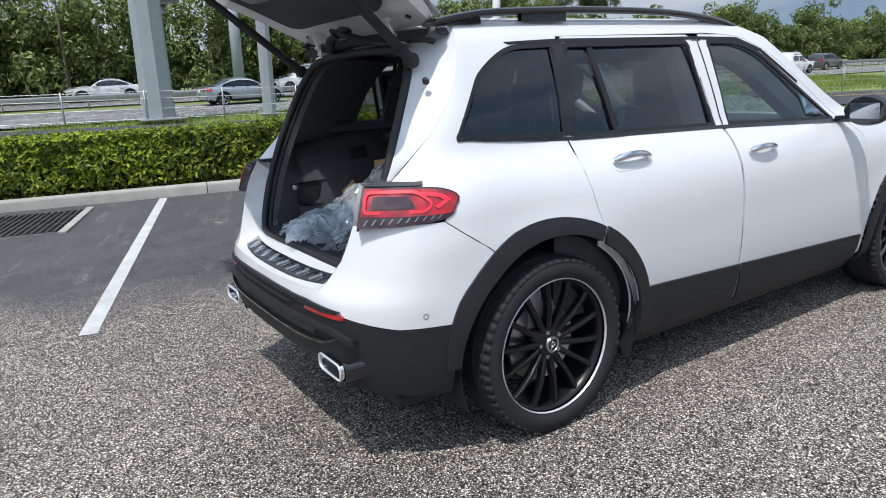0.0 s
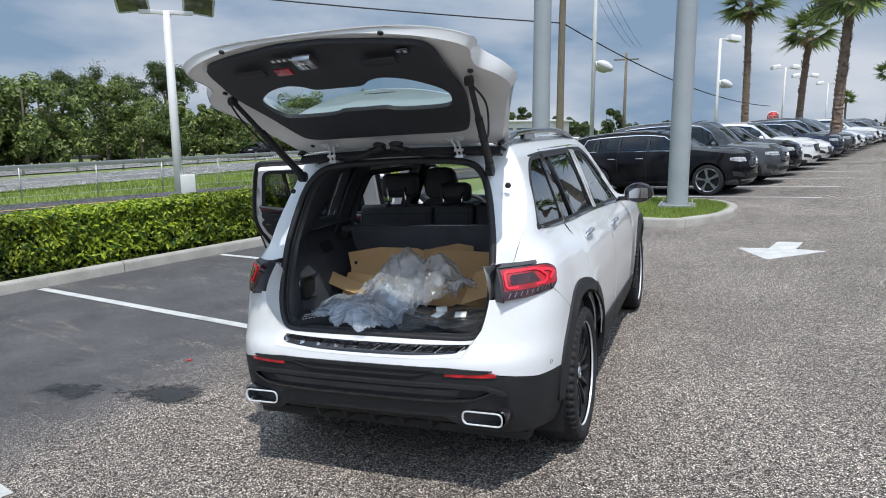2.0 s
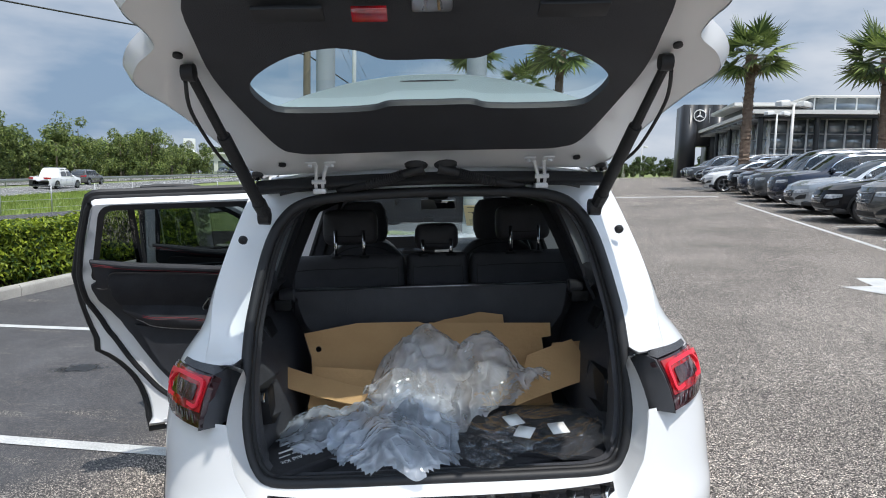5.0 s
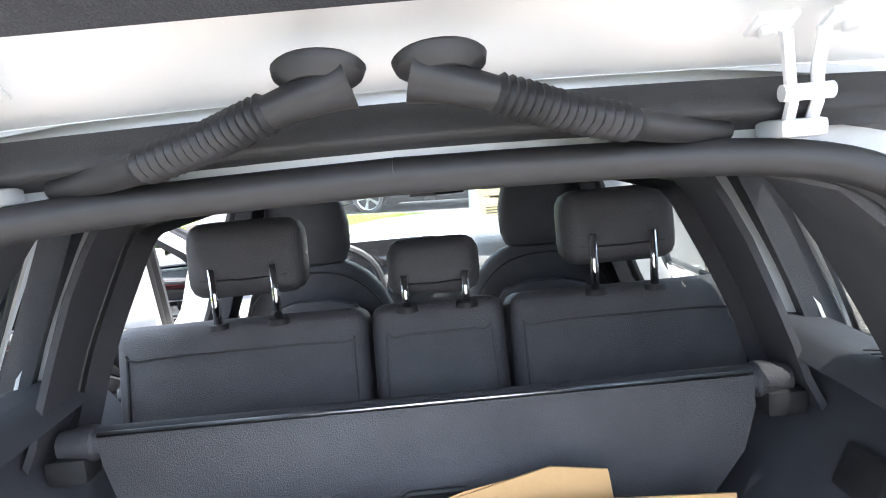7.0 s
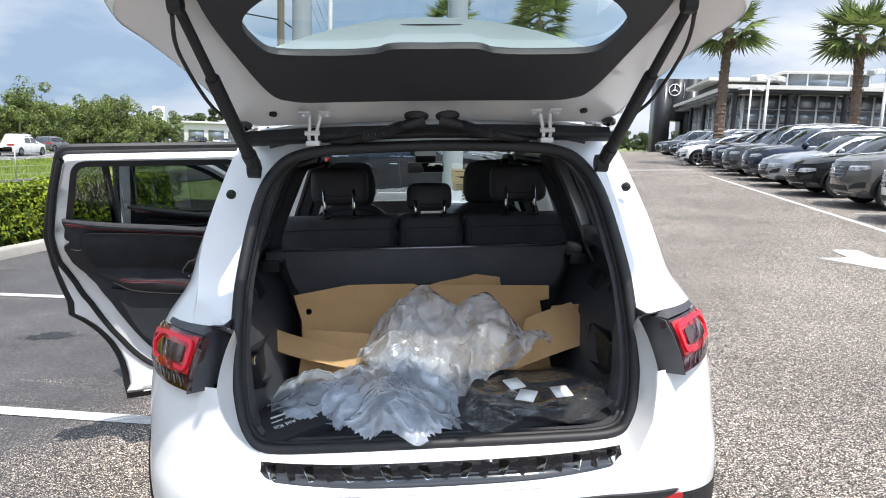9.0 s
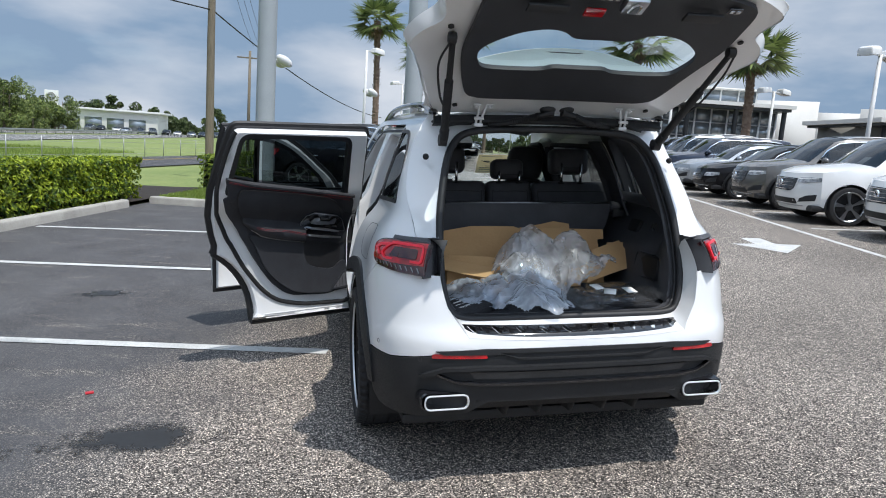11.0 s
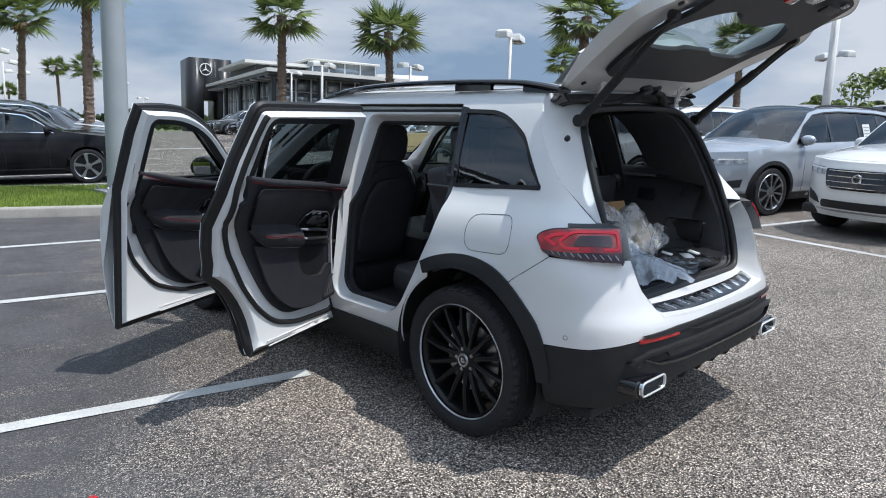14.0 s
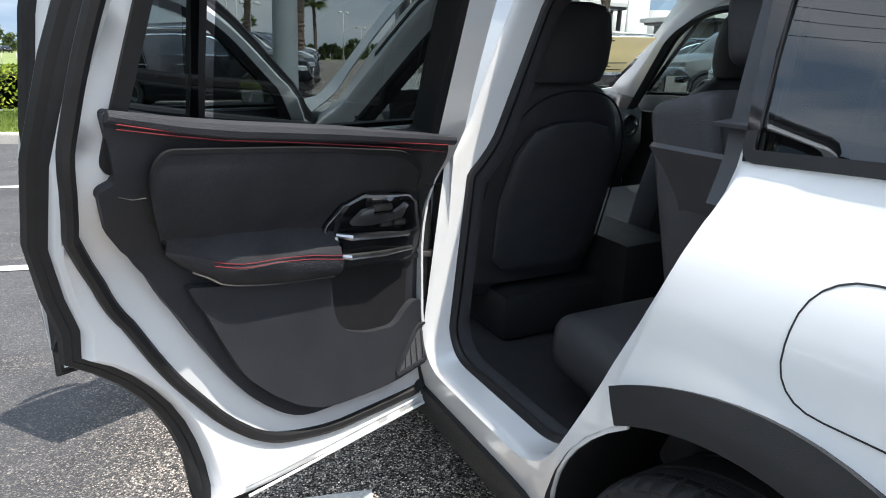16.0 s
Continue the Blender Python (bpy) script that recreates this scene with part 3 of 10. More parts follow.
def band(loop, width, fn, proud, bm=None, closed=True):
    """A raised strip along an outline on a surface: fn(u, v, out) gives the place at a height above it."""
    b = bm or bmesh.new()
    a, c = shrink(loop, -width / 2), shrink(loop, width / 2)
    rings = []
    for i in range(len(loop)):
        rings.append([b.verts.new(fn(*a[i], 0.0)), b.verts.new(fn(*a[i], proud)), b.verts.new(fn(*c[i], proud)), b.verts.new(fn(*c[i], 0.0))])
    k = len(rings) if closed else len(rings) - 1
    for i in range(k):
        r0, r1 = rings[i], rings[(i + 1) % len(rings)]
        for j in range(3):
            b.faces.new((r0[j], r0[j + 1], r1[j + 1], r1[j]))
    return b


def text(name, body, size, material, parent, m, depth=0.003, label=""):
    cu = bpy.data.curves.new(name, "FONT")
    cu.body, cu.size, cu.extrude, cu.align_x, cu.align_y = body, size, depth, "CENTER", "CENTER"
    tmp = bpy.data.objects.new(name, cu)
    me = bpy.data.meshes.new_from_object(tmp)
    bpy.data.objects.remove(tmp)
    me.materials.clear()
    me.materials.append(material)
    ob = new(name, me)
    ob.parent, ob.matrix_basis = parent, m
    if label:
        ob["label"] = label
    return ob


def loft(rows, closed=False, bm=None):
    """Quads between rows of points."""
    b = bm or bmesh.new()
    vs = [[b.verts.new(p) for p in r] for r in rows]
    for r0, r1 in zip(vs, vs[1:]):
        n = len(r0)
        for i in range(n if closed else n - 1):
            b.faces.new((r0[i], r0[(i + 1) % n], r1[(i + 1) % n], r1[i]))
    return b


def spline(pts, n=6):
    out = []
    k = len(pts)
    for i in range(k - 1):
        p0, p1, p2, p3 = (Vector(pts[max(0, min(k - 1, j))]) for j in (i - 1, i, i + 1, i + 2))
        for s in range(n):
            t = s / n
            out.append(0.5 * ((2 * p1) + (p2 - p0) * t + (2 * p0 - 5 * p1 + 4 * p2 - p3) * t * t + (3 * p1 - p0 - 3 * p2 + p3) * t ** 3))
    out.append(Vector(pts[-1]))
    return out


# the lot leans down to the hedge: the car's own frame and the lot's grid
UP = Vector((0.0472, 0.0052, 1.0)).normalized()
TURN = radians(16.0)


def lot_ab(x, y):
    return x * math.cos(TURN) - y * math.sin(TURN), x * math.sin(TURN) + y * math.cos(TURN)


def lot_xy(a, b):
    return a * math.cos(TURN) + b * math.sin(TURN), -a * math.sin(TURN) + b * math.cos(TURN)


def ease(t):
    t = min(1.0, max(0.0, t))
    return t * t * (3 - 2 * t)


def ground_z(x, y):
    a, b = lot_ab(x, y)
    bb = max(-25.0, min(45.0, b))
    z = 0.0440 * max(-9.0, min(14.0, a)) + 0.0180 * bb
    k = ease((-9.2 - a) / 7.0)
    return z * (1 - k) + (-0.95) * k


def on_ground(x, y, up=0.0, turn=0.0):
    """A pose that stands on the ground at x, y, upright, turned by some degrees."""
    return pose(x, y, ground_z(x, y) + up, 0, 0, turn)


def on_lot(x, y, up=0.0, turn=0.0):
    """The same, but leaning with the lot."""
    e = 0.5
    n = Vector((ground_z(x - e, y) - ground_z(x + e, y), ground_z(x, y - e) - ground_z(x, y + e), 2 * e)).normalized()
    q = Vector((0, 0, 1)).rotation_difference(n).to_matrix().to_4x4()
    return Matrix.Translation((x, y, ground_z(x, y) + up)) @ q @ pose(0, 0, 0, 0, 0, turn)

# ---- the ground, paving and kerbs ----
def terrain(name, loop, up, step, material, label, category, solid=0.0, kind="structure"):
    """A piece of ground with that outline (x, y), lying on the slope."""
    bm = sheet([loop], lambda x, y: (x, y, ground_z(x, y) + up), step)
    for f in bm.faces:
        if f.normal.z < 0:
            f.normal_flip()
    ob = part(name, bm, material, None, label, solid)
    return tagged(ob, label, category, kind=kind)


def lot_loop(a0, b0, a1, b1):
    return [lot_xy(a0, b0), lot_xy(a1, b0), lot_xy(a1, b1), lot_xy(a0, b1)]


# one sheet of grass and earth to the horizon
def ground_sheet():
    bm = bmesh.new()
    xs = [-2500, -900, -400, -200, -120, -80, -60, -45] + [-36 + 3 * i for i in range(25)] + [45, 60, 80, 120, 200, 400, 900, 2500]
    ys = [-2500, -900, -300, -120, -80, -60, -45] + [-36 + 3 * i for i in range(36)] + [80, 100, 130, 180, 260, 400, 900, 2500]
    grid = [[bm.verts.new((x, y, ground_z(x, y) - 0.05)) for x in xs] for y in ys]
    for j in range(len(ys) - 1):
        for i in range(len(xs) - 1):
            bm.faces.new((grid[j][i], grid[j][i + 1], grid[j + 1][i + 1], grid[j + 1][i]))
    return tagged(part("ground", bm, TURF, None, "sunlit mown grass verge reaching to the horizon"), "", "grass", kind="structure")


ground_sheet()
lot_m = pose(0, 0, 0, 0, 0, -16.0)


def lot_surface():
    """The car park: one sheet in the lot's own grid, so that its sealed strip runs along the kerb."""
    inv = lot_m.inverted()
    loop = [(-7.40, -40), (60, -40), (60, 95), (-7.40, 95)]
    def at(a, b):
        x, y = lot_xy(a, b)
        return (a, b, ground_z(x, y))
    bm = sheet([loop], at, 1.5)
    for f in bm.faces:
        if f.normal.z < 0:
            f.normal_flip()
    return tagged(part("parking_lot", bm, LOT, None, "grey chip asphalt car park with a darker sealed strip", m=lot_m), "", "pavement", kind="structure")


lot_surface()


def painted(name, loops, label, category, material=None, up=0.006):
    """Road paint: thin sheets in the lot's grid."""
    def at(a, b):
        x, y = lot_xy(a, b)
        return (x, y, ground_z(x, y) + up)
    bm = bmesh.new()
    for lp in loops:
        merge(bm, sheet([lp], at, 0.5))
    for f in bm.faces:
        if f.normal.z < 0:
            f.normal_flip()
    return tagged(part(name, bm, material or LINEPAINT, None), label, category, kind="structure")


def stall_line(a0, b0, a1, b1, w=0.105):
    d = Vector((a1 - a0, b1 - b0)).normalized()
    n = Vector((-d.y, d.x)) * w / 2
    return [(a0 + n.x, b0 + n.y), (a1 + n.x, b1 + n.y), (a1 - n.x, b1 - n.y), (a0 - n.x, b0 - n.y)]


for b0, skew in ((-6.55, 0.02), (-3.75, 0.02), (-0.935, 0.0), (1.71, -0.16), (4.25, -0.02), (6.85, 0.0)):
    painted("stall_line", [stall_line(-7.2, b0 + skew, -1.52, b0)], "worn white painted parking stall line on asphalt", "road marking")
for b0 in (10.0, 12.7, 15.4, 18.1, 20.8, 23.5, 26.2):
    painted("stall_line", [stall_line(-6.2, b0 + 4.0, -0.2, b0 + 4.0)], "worn white painted parking stall line on asphalt", "road marking")
painted("stall_line", [stall_line(5.15, -12, 4.6, 24)], "long thin white painted edge line on asphalt", "road marking")
for i in range(13):
    painted("stall_line", [stall_line(5.2, -9.6 + 2.75 * i, 10.2, -9.6 + 2.75 * i)], "white painted parking stall line between parked cars", "road marking")
painted("cross_line", [stall_line(-0.3, 28.3, 4.6, 28.3, 0.45)], "wide white painted stop line across the aisle", "road marking")


def arrow(name, a, b):
    """A worn arrow pointing towards the viewer: shaft and head."""
    head = [(a - 0.52, b - 0.05), (a, b - 0.78), (a + 0.52, b + 0.02), (a + 0.16, b + 0.06), (a + 0.15, b + 0.62), (a - 0.16, b + 0.60), (a - 0.15, b + 0.02)]
    return painted(name, [head], "worn white painted direction arrow on asphalt", "road marking")


arrow("direction_arrow", *lot_ab(2.34, 6.98))
arrow("direction_arrow", *lot_ab(5.55, 6.25))


def kerb_run(name, pts, parent, w=0.165, h=0.145, seam=3.05):
    """A concrete kerb along points (x, y), cast in lengths with open joints."""
    line = [Vector(p) for p in pts]
    walk_len = 0.0
    run, cur = [], [line[0]]
    for p, q in zip(line, line[1:]):
        d = (q - p).length
        while walk_len + d >= seam:
            t = (seam - walk_len) / d
            mid = p + (q - p) * t
            cur.append(mid)
            run.append(cur)
            cur, p, d, walk_len = [mid], mid, (q - mid).length, 0.0
        cur.append(q)
        walk_len += d
    if len(cur) > 1:
        run.append(cur)
    for pc in run:
        if (pc[-1] - pc[0]).length < 0.05:
            continue
        bm = bmesh.new()
        rings = []
        for i, p in enumerate(pc):
            d = (pc[min(i + 1, len(pc) - 1)] - pc[max(i - 1, 0)]).normalized()
            n = Vector((-d.y, d.x))
            p = p + d * (0.006 if i == 0 else (-0.006 if i == len(pc) - 1 else 0))
            z = ground_z(p.x, p.y)
            prof = [(0.0, -0.12), (0.012, h - 0.035), (0.022, h - 0.014), (0.045, h), (w - 0.02, h), (w, h - 0.02), (w, -0.12)]
            rings.append([bm.verts.new((p.x + n.x * u, p.y + n.y * u, z + v)) for u, v in prof])
        for r0, r1 in zip(rings, rings[1:]):
            for j in range(len(r0) - 1):
                bm.faces.new((r0[j], r0[j + 1], r1[j + 1], r1[j]))
        bm.faces.new(rings[0])
        bm.faces.new(rings[-1][::-1])
        part("kerb_stone", bm, CONCRETE, parent)


kerb_line = tagged(new("kerb"), "pale concrete kerb along the hedge, stained at the joints", "kerb", kind="structure")
kerb_run("kerb", [lot_xy(-7.28, -40 + 0.8 * i) for i in range(63)], kerb_line)
kerb_run("kerb", [lot_xy(-6.1, 13.6 + 1.0 * i) for i in range(16)], kerb_line)


# the grass island with its rounded nose
def island_loop(grow=0.0):
    pts = [(-7.45, 10.05), (-1.35 + 0.0, 9.55), (-1.35, 12.75), (-7.45, 13.4)]
    base = [(-7.3, 10.35), (-2.2, 8.95), (-1.25, 9.35), (-1.02, 10.3), (-1.35, 11.6), (-2.6, 12.45), (-7.3, 13.6)]
    lp = smooth_loop(base, 6, sharp=(0, 6))
    return [lot_xy(*p) for p in shrink(lp, -grow)]


isl = island_loop()
island = tagged(new("island"), "raised grass island in the car park edged by a kerb", "traffic island", kind="structure")
bm_i = sheet([shrink(isl, 0.12)], lambda x, y: (x, y, ground_z(x, y) + 0.135), 0.4)
for f_i in bm_i.faces:
    if f_i.normal.z < 0:
        f_i.normal_flip()
part("turf", bm_i, TURF, island, "short green grass")
kerb_run("island_kerb", [isl[i] for i in range(0, 37)], island)

bed = terrain("planting_bed", lot_loop(-9.4, -40, -7.43, 13.6), 0.07, 0.8, SOIL, "dark mulch bed under the clipped hedge", "planting bed")

# service road behind the hedge, the highway and its verge
def strip(name, x0, x1, up, material, label, category, y0=-220, y1=520, bend=0.0):
    bm = bmesh.new()
    rows = []
    n = 60
    for i in range(n + 1):
        y = y0 + (y1 - y0) * i / n
        s = bend * max(0.0, y - 60) ** 1.5
        rows.append([bm.verts.new((x + s, y, ground_z(x + s, y) + up + 0.0)) for x in (x0, (x0 + x1) / 2, x1)])
    for r0, r1 in zip(rows, rows[1:]):
        for j in range(2):
            bm.faces.new((r0[j], r0[j + 1], r1[j + 1], r1[j]))
    return tagged(part(name, bm, material, None), label, category, kind="structure")


def lot_strip(name, a0, a1, b0, b1, up, material, label, category):
    return terrain(name, lot_loop(a0, b0, a1, b1), up, 2.5, material, label, category)


lot_strip("service_road", -26.5, -20.2, -60, 160, 0.02, DARKROAD, "narrow dark asphalt service road behind the hedge", "road")
painted("yellow_line", [stall_line(-24.0, -60, -24.0, 160, 0.16)], "solid yellow line along the service road", "road marking", YELLOWPAINT, 0.045)
strip("highway_near", -37.5, -29.0, 0.03, ROAD, "grey asphalt highway carriageway in sunlight", "road")
strip("highway_far", -50.0, -41.0, 0.03, ROAD, "grey asphalt far highway carriageway", "road")
for x_l in (-29.5, -33.3, -37.1, -41.4, -45.5, -49.6):
    strip("lane_line", x_l - 0.08, x_l + 0.08, 0.05, LINEPAINT, "white painted lane line on the highway", "road marking")

# ---- the white car ----
car = thing("car", "white compact suv with raised tailgate and two open doors on asphalt", "car", LEAN)

WK = [(0.18, 0.80), (0.30, 0.862), (0.45, 0.890), (0.62, 0.902), (0.80, 0.900), (0.92, 0.882), (1.00, 0.852), (1.06, 0.812), (1.10, 0.775), (1.135, 0.753),
      (1.22, 0.725), (1.35, 0.676), (1.48, 0.622), (1.545, 0.588), (1.59, 0.545), (1.63, 0.47), (1.70, 0.3)]
RK = [(0.2, 0.17), (0.30, 0.13), (0.40, 0.105), (0.56, 0.095), (0.64, 0.10), (0.70, 0.135), (0.80, 0.17), (0.95, 0.215), (1.05, 0.265), (1.15, 0.33), (1.30, 0.44), (1.45, 0.54), (1.60, 0.62), (1.7, 0.64)]
FK = [(0.2, 4.50), (0.35, 4.60), (0.60, 4.63), (0.80, 4.60), (0.95, 4.52), (1.05, 4.3), (1.2, 4.0), (1.7, 4.0)]


def lerp(tab, z):
    if z <= tab[0][0]:
        return tab[0][1]
    for (z0, v0), (z1, v1) in zip(tab, tab[1:]):
        if z <= z1:
            return v0 + (v1 - v0) * (z - z0) / (z1 - z0)
    return tab[-1][1]


def curve(tab, z):
    """A table read smoothly (monotone Hermite)."""
    if z <= tab[0][0]:
        return tab[0][1]
    if z >= tab[-1][0]:
        return tab[-1][1]
    for i in range(len(tab) - 1):
        if z <= tab[i + 1][0]:
            break
    (z0, v0), (z1, v1) = tab[i], tab[i + 1]
    def slope(k):
        if k == 0 or k == len(tab) - 1:
            return 0.0 if k else (tab[1][1] - tab[0][1]) / (tab[1][0] - tab[0][0])
        a = (tab[k][1] - tab[k - 1][1]) / (tab[k][0] - tab[k - 1][0])
        b = (tab[k + 1][1] - tab[k][1]) / (tab[k + 1][0] - tab[k][0])
        return 0.0 if a * b <= 0 else 2 * a * b / (a + b)
    h = z1 - z0
    t = (z - z0) / h
    m0, m1 = slope(i) * h, slope(i + 1) * h
    return (2 * t ** 3 - 3 * t * t + 1) * v0 + (t ** 3 - 2 * t * t + t) * m0 + (-2 * t ** 3 + 3 * t * t) * v1 + (t ** 3 - t * t) * m1


def plan_table(n, half, reach):
    """Arc length against the two shares of a rounded corner."""
    tab, s, last = [], 0.0, None
    for i in range(201):
        th = math.pi / 2 * i / 200
        q = (half * math.cos(th) ** (2 / n), -reach * math.sin(th) ** (2 / n))
        if last:
            s += math.hypot(q[0] - last[0], q[1] - last[1])
        last = q
        tab.append((s, math.cos(th) ** (2 / n), math.sin(th) ** (2 / n)))
    return tab


REAR_ARC = plan_table(3.4, 0.90, 0.65)
FRONT_ARC = plan_table(2.9, 0.90, 0.95)
REAR_LEN, FRONT_LEN = REAR_ARC[-1][0], FRONT_ARC[-1][0]
Y_REAR, Y_FRONT = 0.75, 3.65


def arc(tab, s):
    i = min(len(tab) - 2, max(0, int(np.searchsorted([t[0] for t in tab], s)) - 1))
    (s0, c0, d0), (s1, c1, d1) = tab[i], tab[i + 1]
    t = (s - s0) / max(1e-9, s1 - s0)
    return c0 + (c1 - c0) * t, d0 + (d1 - d0) * t


def shell(u, z, out=0.0, side=1):
    """A point on the car's side: u runs along the car and round its corners to the middle of the tail (u = Y_REAR - REAR_LEN) and of the nose."""
    def raw(u, z):
        w = curve(WK, z)
        if u < Y_REAR:
            c, d = arc(REAR_ARC, min(REAR_LEN, Y_REAR - u))
            return Vector((w * c, Y_REAR - (Y_REAR - curve(RK, z)) * d, z))
        if u > Y_FRONT:
            c, d = arc(FRONT_ARC, min(FRONT_LEN, u - Y_FRONT))
            return Vector((w * c, Y_FRONT + (curve(FK, z) - Y_FRONT) * d, z))
        return Vector((w, u, z))
    p = raw(u, z)
    # the arches flare a little
    for yc in (0.935, 3.764):
        r = math.hypot(u - yc, z - 0.355)
        p.x += 0.016 * math.exp(-((r - 0.44) / 0.07) ** 2) * (1 if z > 0.3 else 0)
    if out:
        e = 0.004
        n = (raw(u + e, z) - raw(u - e, z)).cross(raw(u, z + e) - raw(u, z - e))
        n = n.normalized() if n.length > 1e-9 else Vector((1, 0, 0))
        if n.x < -1e-6 or (abs(n.x) < 1e-6 and n.y > 0):
            n = -n
        p += n * out
    return Vector((p.x * side, p.y, p.z))


def flip_out(bm, centre=Vector((0, 2.3, 0.8))):
    for f in bm.faces:
        if f.normal.dot(f.calc_center_median() - centre) < 0:
            f.normal_flip()
    return bm


def skin(name, loops, material, parent=None, label="", side=1, out=0.0, step=0.05, solid=0.006, m=None):
    bm = sheet(loops, lambda u, z: shell(u, z, out, side), step)
    bm.normal_update()
    flip_out(bm)
    return part(name, bm, material, parent or car, label, solid, m=m)


def arch(yc, r, z0, n=22, a0=None):
    """The arc of a wheel arch over the hub, from front to back, ending at the height z0."""
    a = math.asin((z0 - 0.355) / r)
    return [(yc + r * math.cos(a + (math.pi - 2 * a) * i / n), 0.355 + r * math.sin(a + (math.pi - 2 * a) * i / n)) for i in range(n + 1)]


U_TAIL = Y_REAR - REAR_LEN
# outlines of openings on the side, (along, up)
QUARTER = round_loop([(0.508, 1.175), (1.118, 1.150), (1.171, 1.503), (0.935, 1.498), (0.800, 1.428)], [0.035, 0.02, 0.03, 0.10, 0.10])
def arc_pts(yc, r, a0, a1, n=10):
    """Points on a circle round a hub, from one angle to another, in degrees from the front."""
    return [(yc + r * math.cos(radians(a0 + (a1 - a0) * i / n)), 0.355 + r * math.sin(radians(a0 + (a1 - a0) * i / n))) for i in range(n + 1)]


REAR_EDGE = [(1.205, 1.535), (1.150, 1.30), (1.118, 1.15), (1.128, 1.0), (1.150, 0.88), (1.172, 0.795)]       # back edge of the rear door, downwards
FRONT_EDGE = [(3.235, 0.285), (3.235, 0.70), (3.225, 0.98)] + [tuple(v.xy) for v in spline([(3.08, 1.09, 0), (2.94, 1.205, 0), (2.80, 1.318, 0), (2.68, 1.405, 0), (2.56, 1.472, 0), (2.42, 1.519, 0), (2.28, 1.534, 0)], 3)]   # front edge of the front door, upwards
REAR_DOOR = [(2.085, 0.285), (2.085, 1.10), (2.060, 1.40), (2.050, 1.505), (2.040, 1.527), (2.020, 1.535), (1.265, 1.537), (1.232, 1.534), (1.212, 1.520), (1.203, 1.495)] + REAR_EDGE[1:] + arc_pts(0.935, 0.445, 58, -9, 9)
FRONT_DOOR = FRONT_EDGE + [(2.20, 1.535), (2.115, 1.535), (2.100, 1.40), (2.095, 1.10), (2.095, 0.285)]
# the openings behind the doors
REAR_HOLE = round_loop([(1.975, 0.455), (1.99, 1.10), (1.965, 1.50), (1.225, 1.50), (1.165, 1.30), (1.150, 1.10), (1.165, 0.95), (1.255, 0.72), (1.36, 0.54), (1.48, 0.455)], [0.10, 0.05, 0.06, 0.04, 0.05, 0.08, 0.1, 0.1, 0.08, 0.08])
FRONT_HOLE = round_loop([(3.15, 0.455), (3.16, 0.98), (3.03, 1.07), (2.56, 1.425), (2.40, 1.49), (2.15, 1.50), (2.14, 1.10), (2.14, 0.455)], [0.12, 0.05, 0.05, 0.2, 0.1, 0.05, 0.02, 0.08])
REAR_GLASS = round_loop([(2.035, 1.125), (2.005, 1.498), (1.40, 1.500), (1.43, 1.135)], [0.015, 0.03, 0.02, 0.015])
REAR_PANE = round_loop([(1.405, 1.137), (1.375, 1.500), (1.235, 1.500), (1.165, 1.147)], [0.01, 0.01, 0.03, 0.015])
FRONT_GLASS = round_loop([(3.02, 1.085), (2.54, 1.435), (2.38, 1.492), (2.165, 1.498), (2.145, 1.12)], [0.03, 0.18, 0.08, 0.03, 0.015])


TAIL_EDGE = [(0.64, 1.585), (0.60, 1.52), (0.545, 1.42), (0.47, 1.33), (0.36, 1.20), (0.27, 1.115), (0.18, 1.048)]


def sill_top(u):
    """Where white paint ends above the black sill."""
    return 0.500 + (0.42 - 0.50) * (u - 1.37) / (3.19 - 1.37)


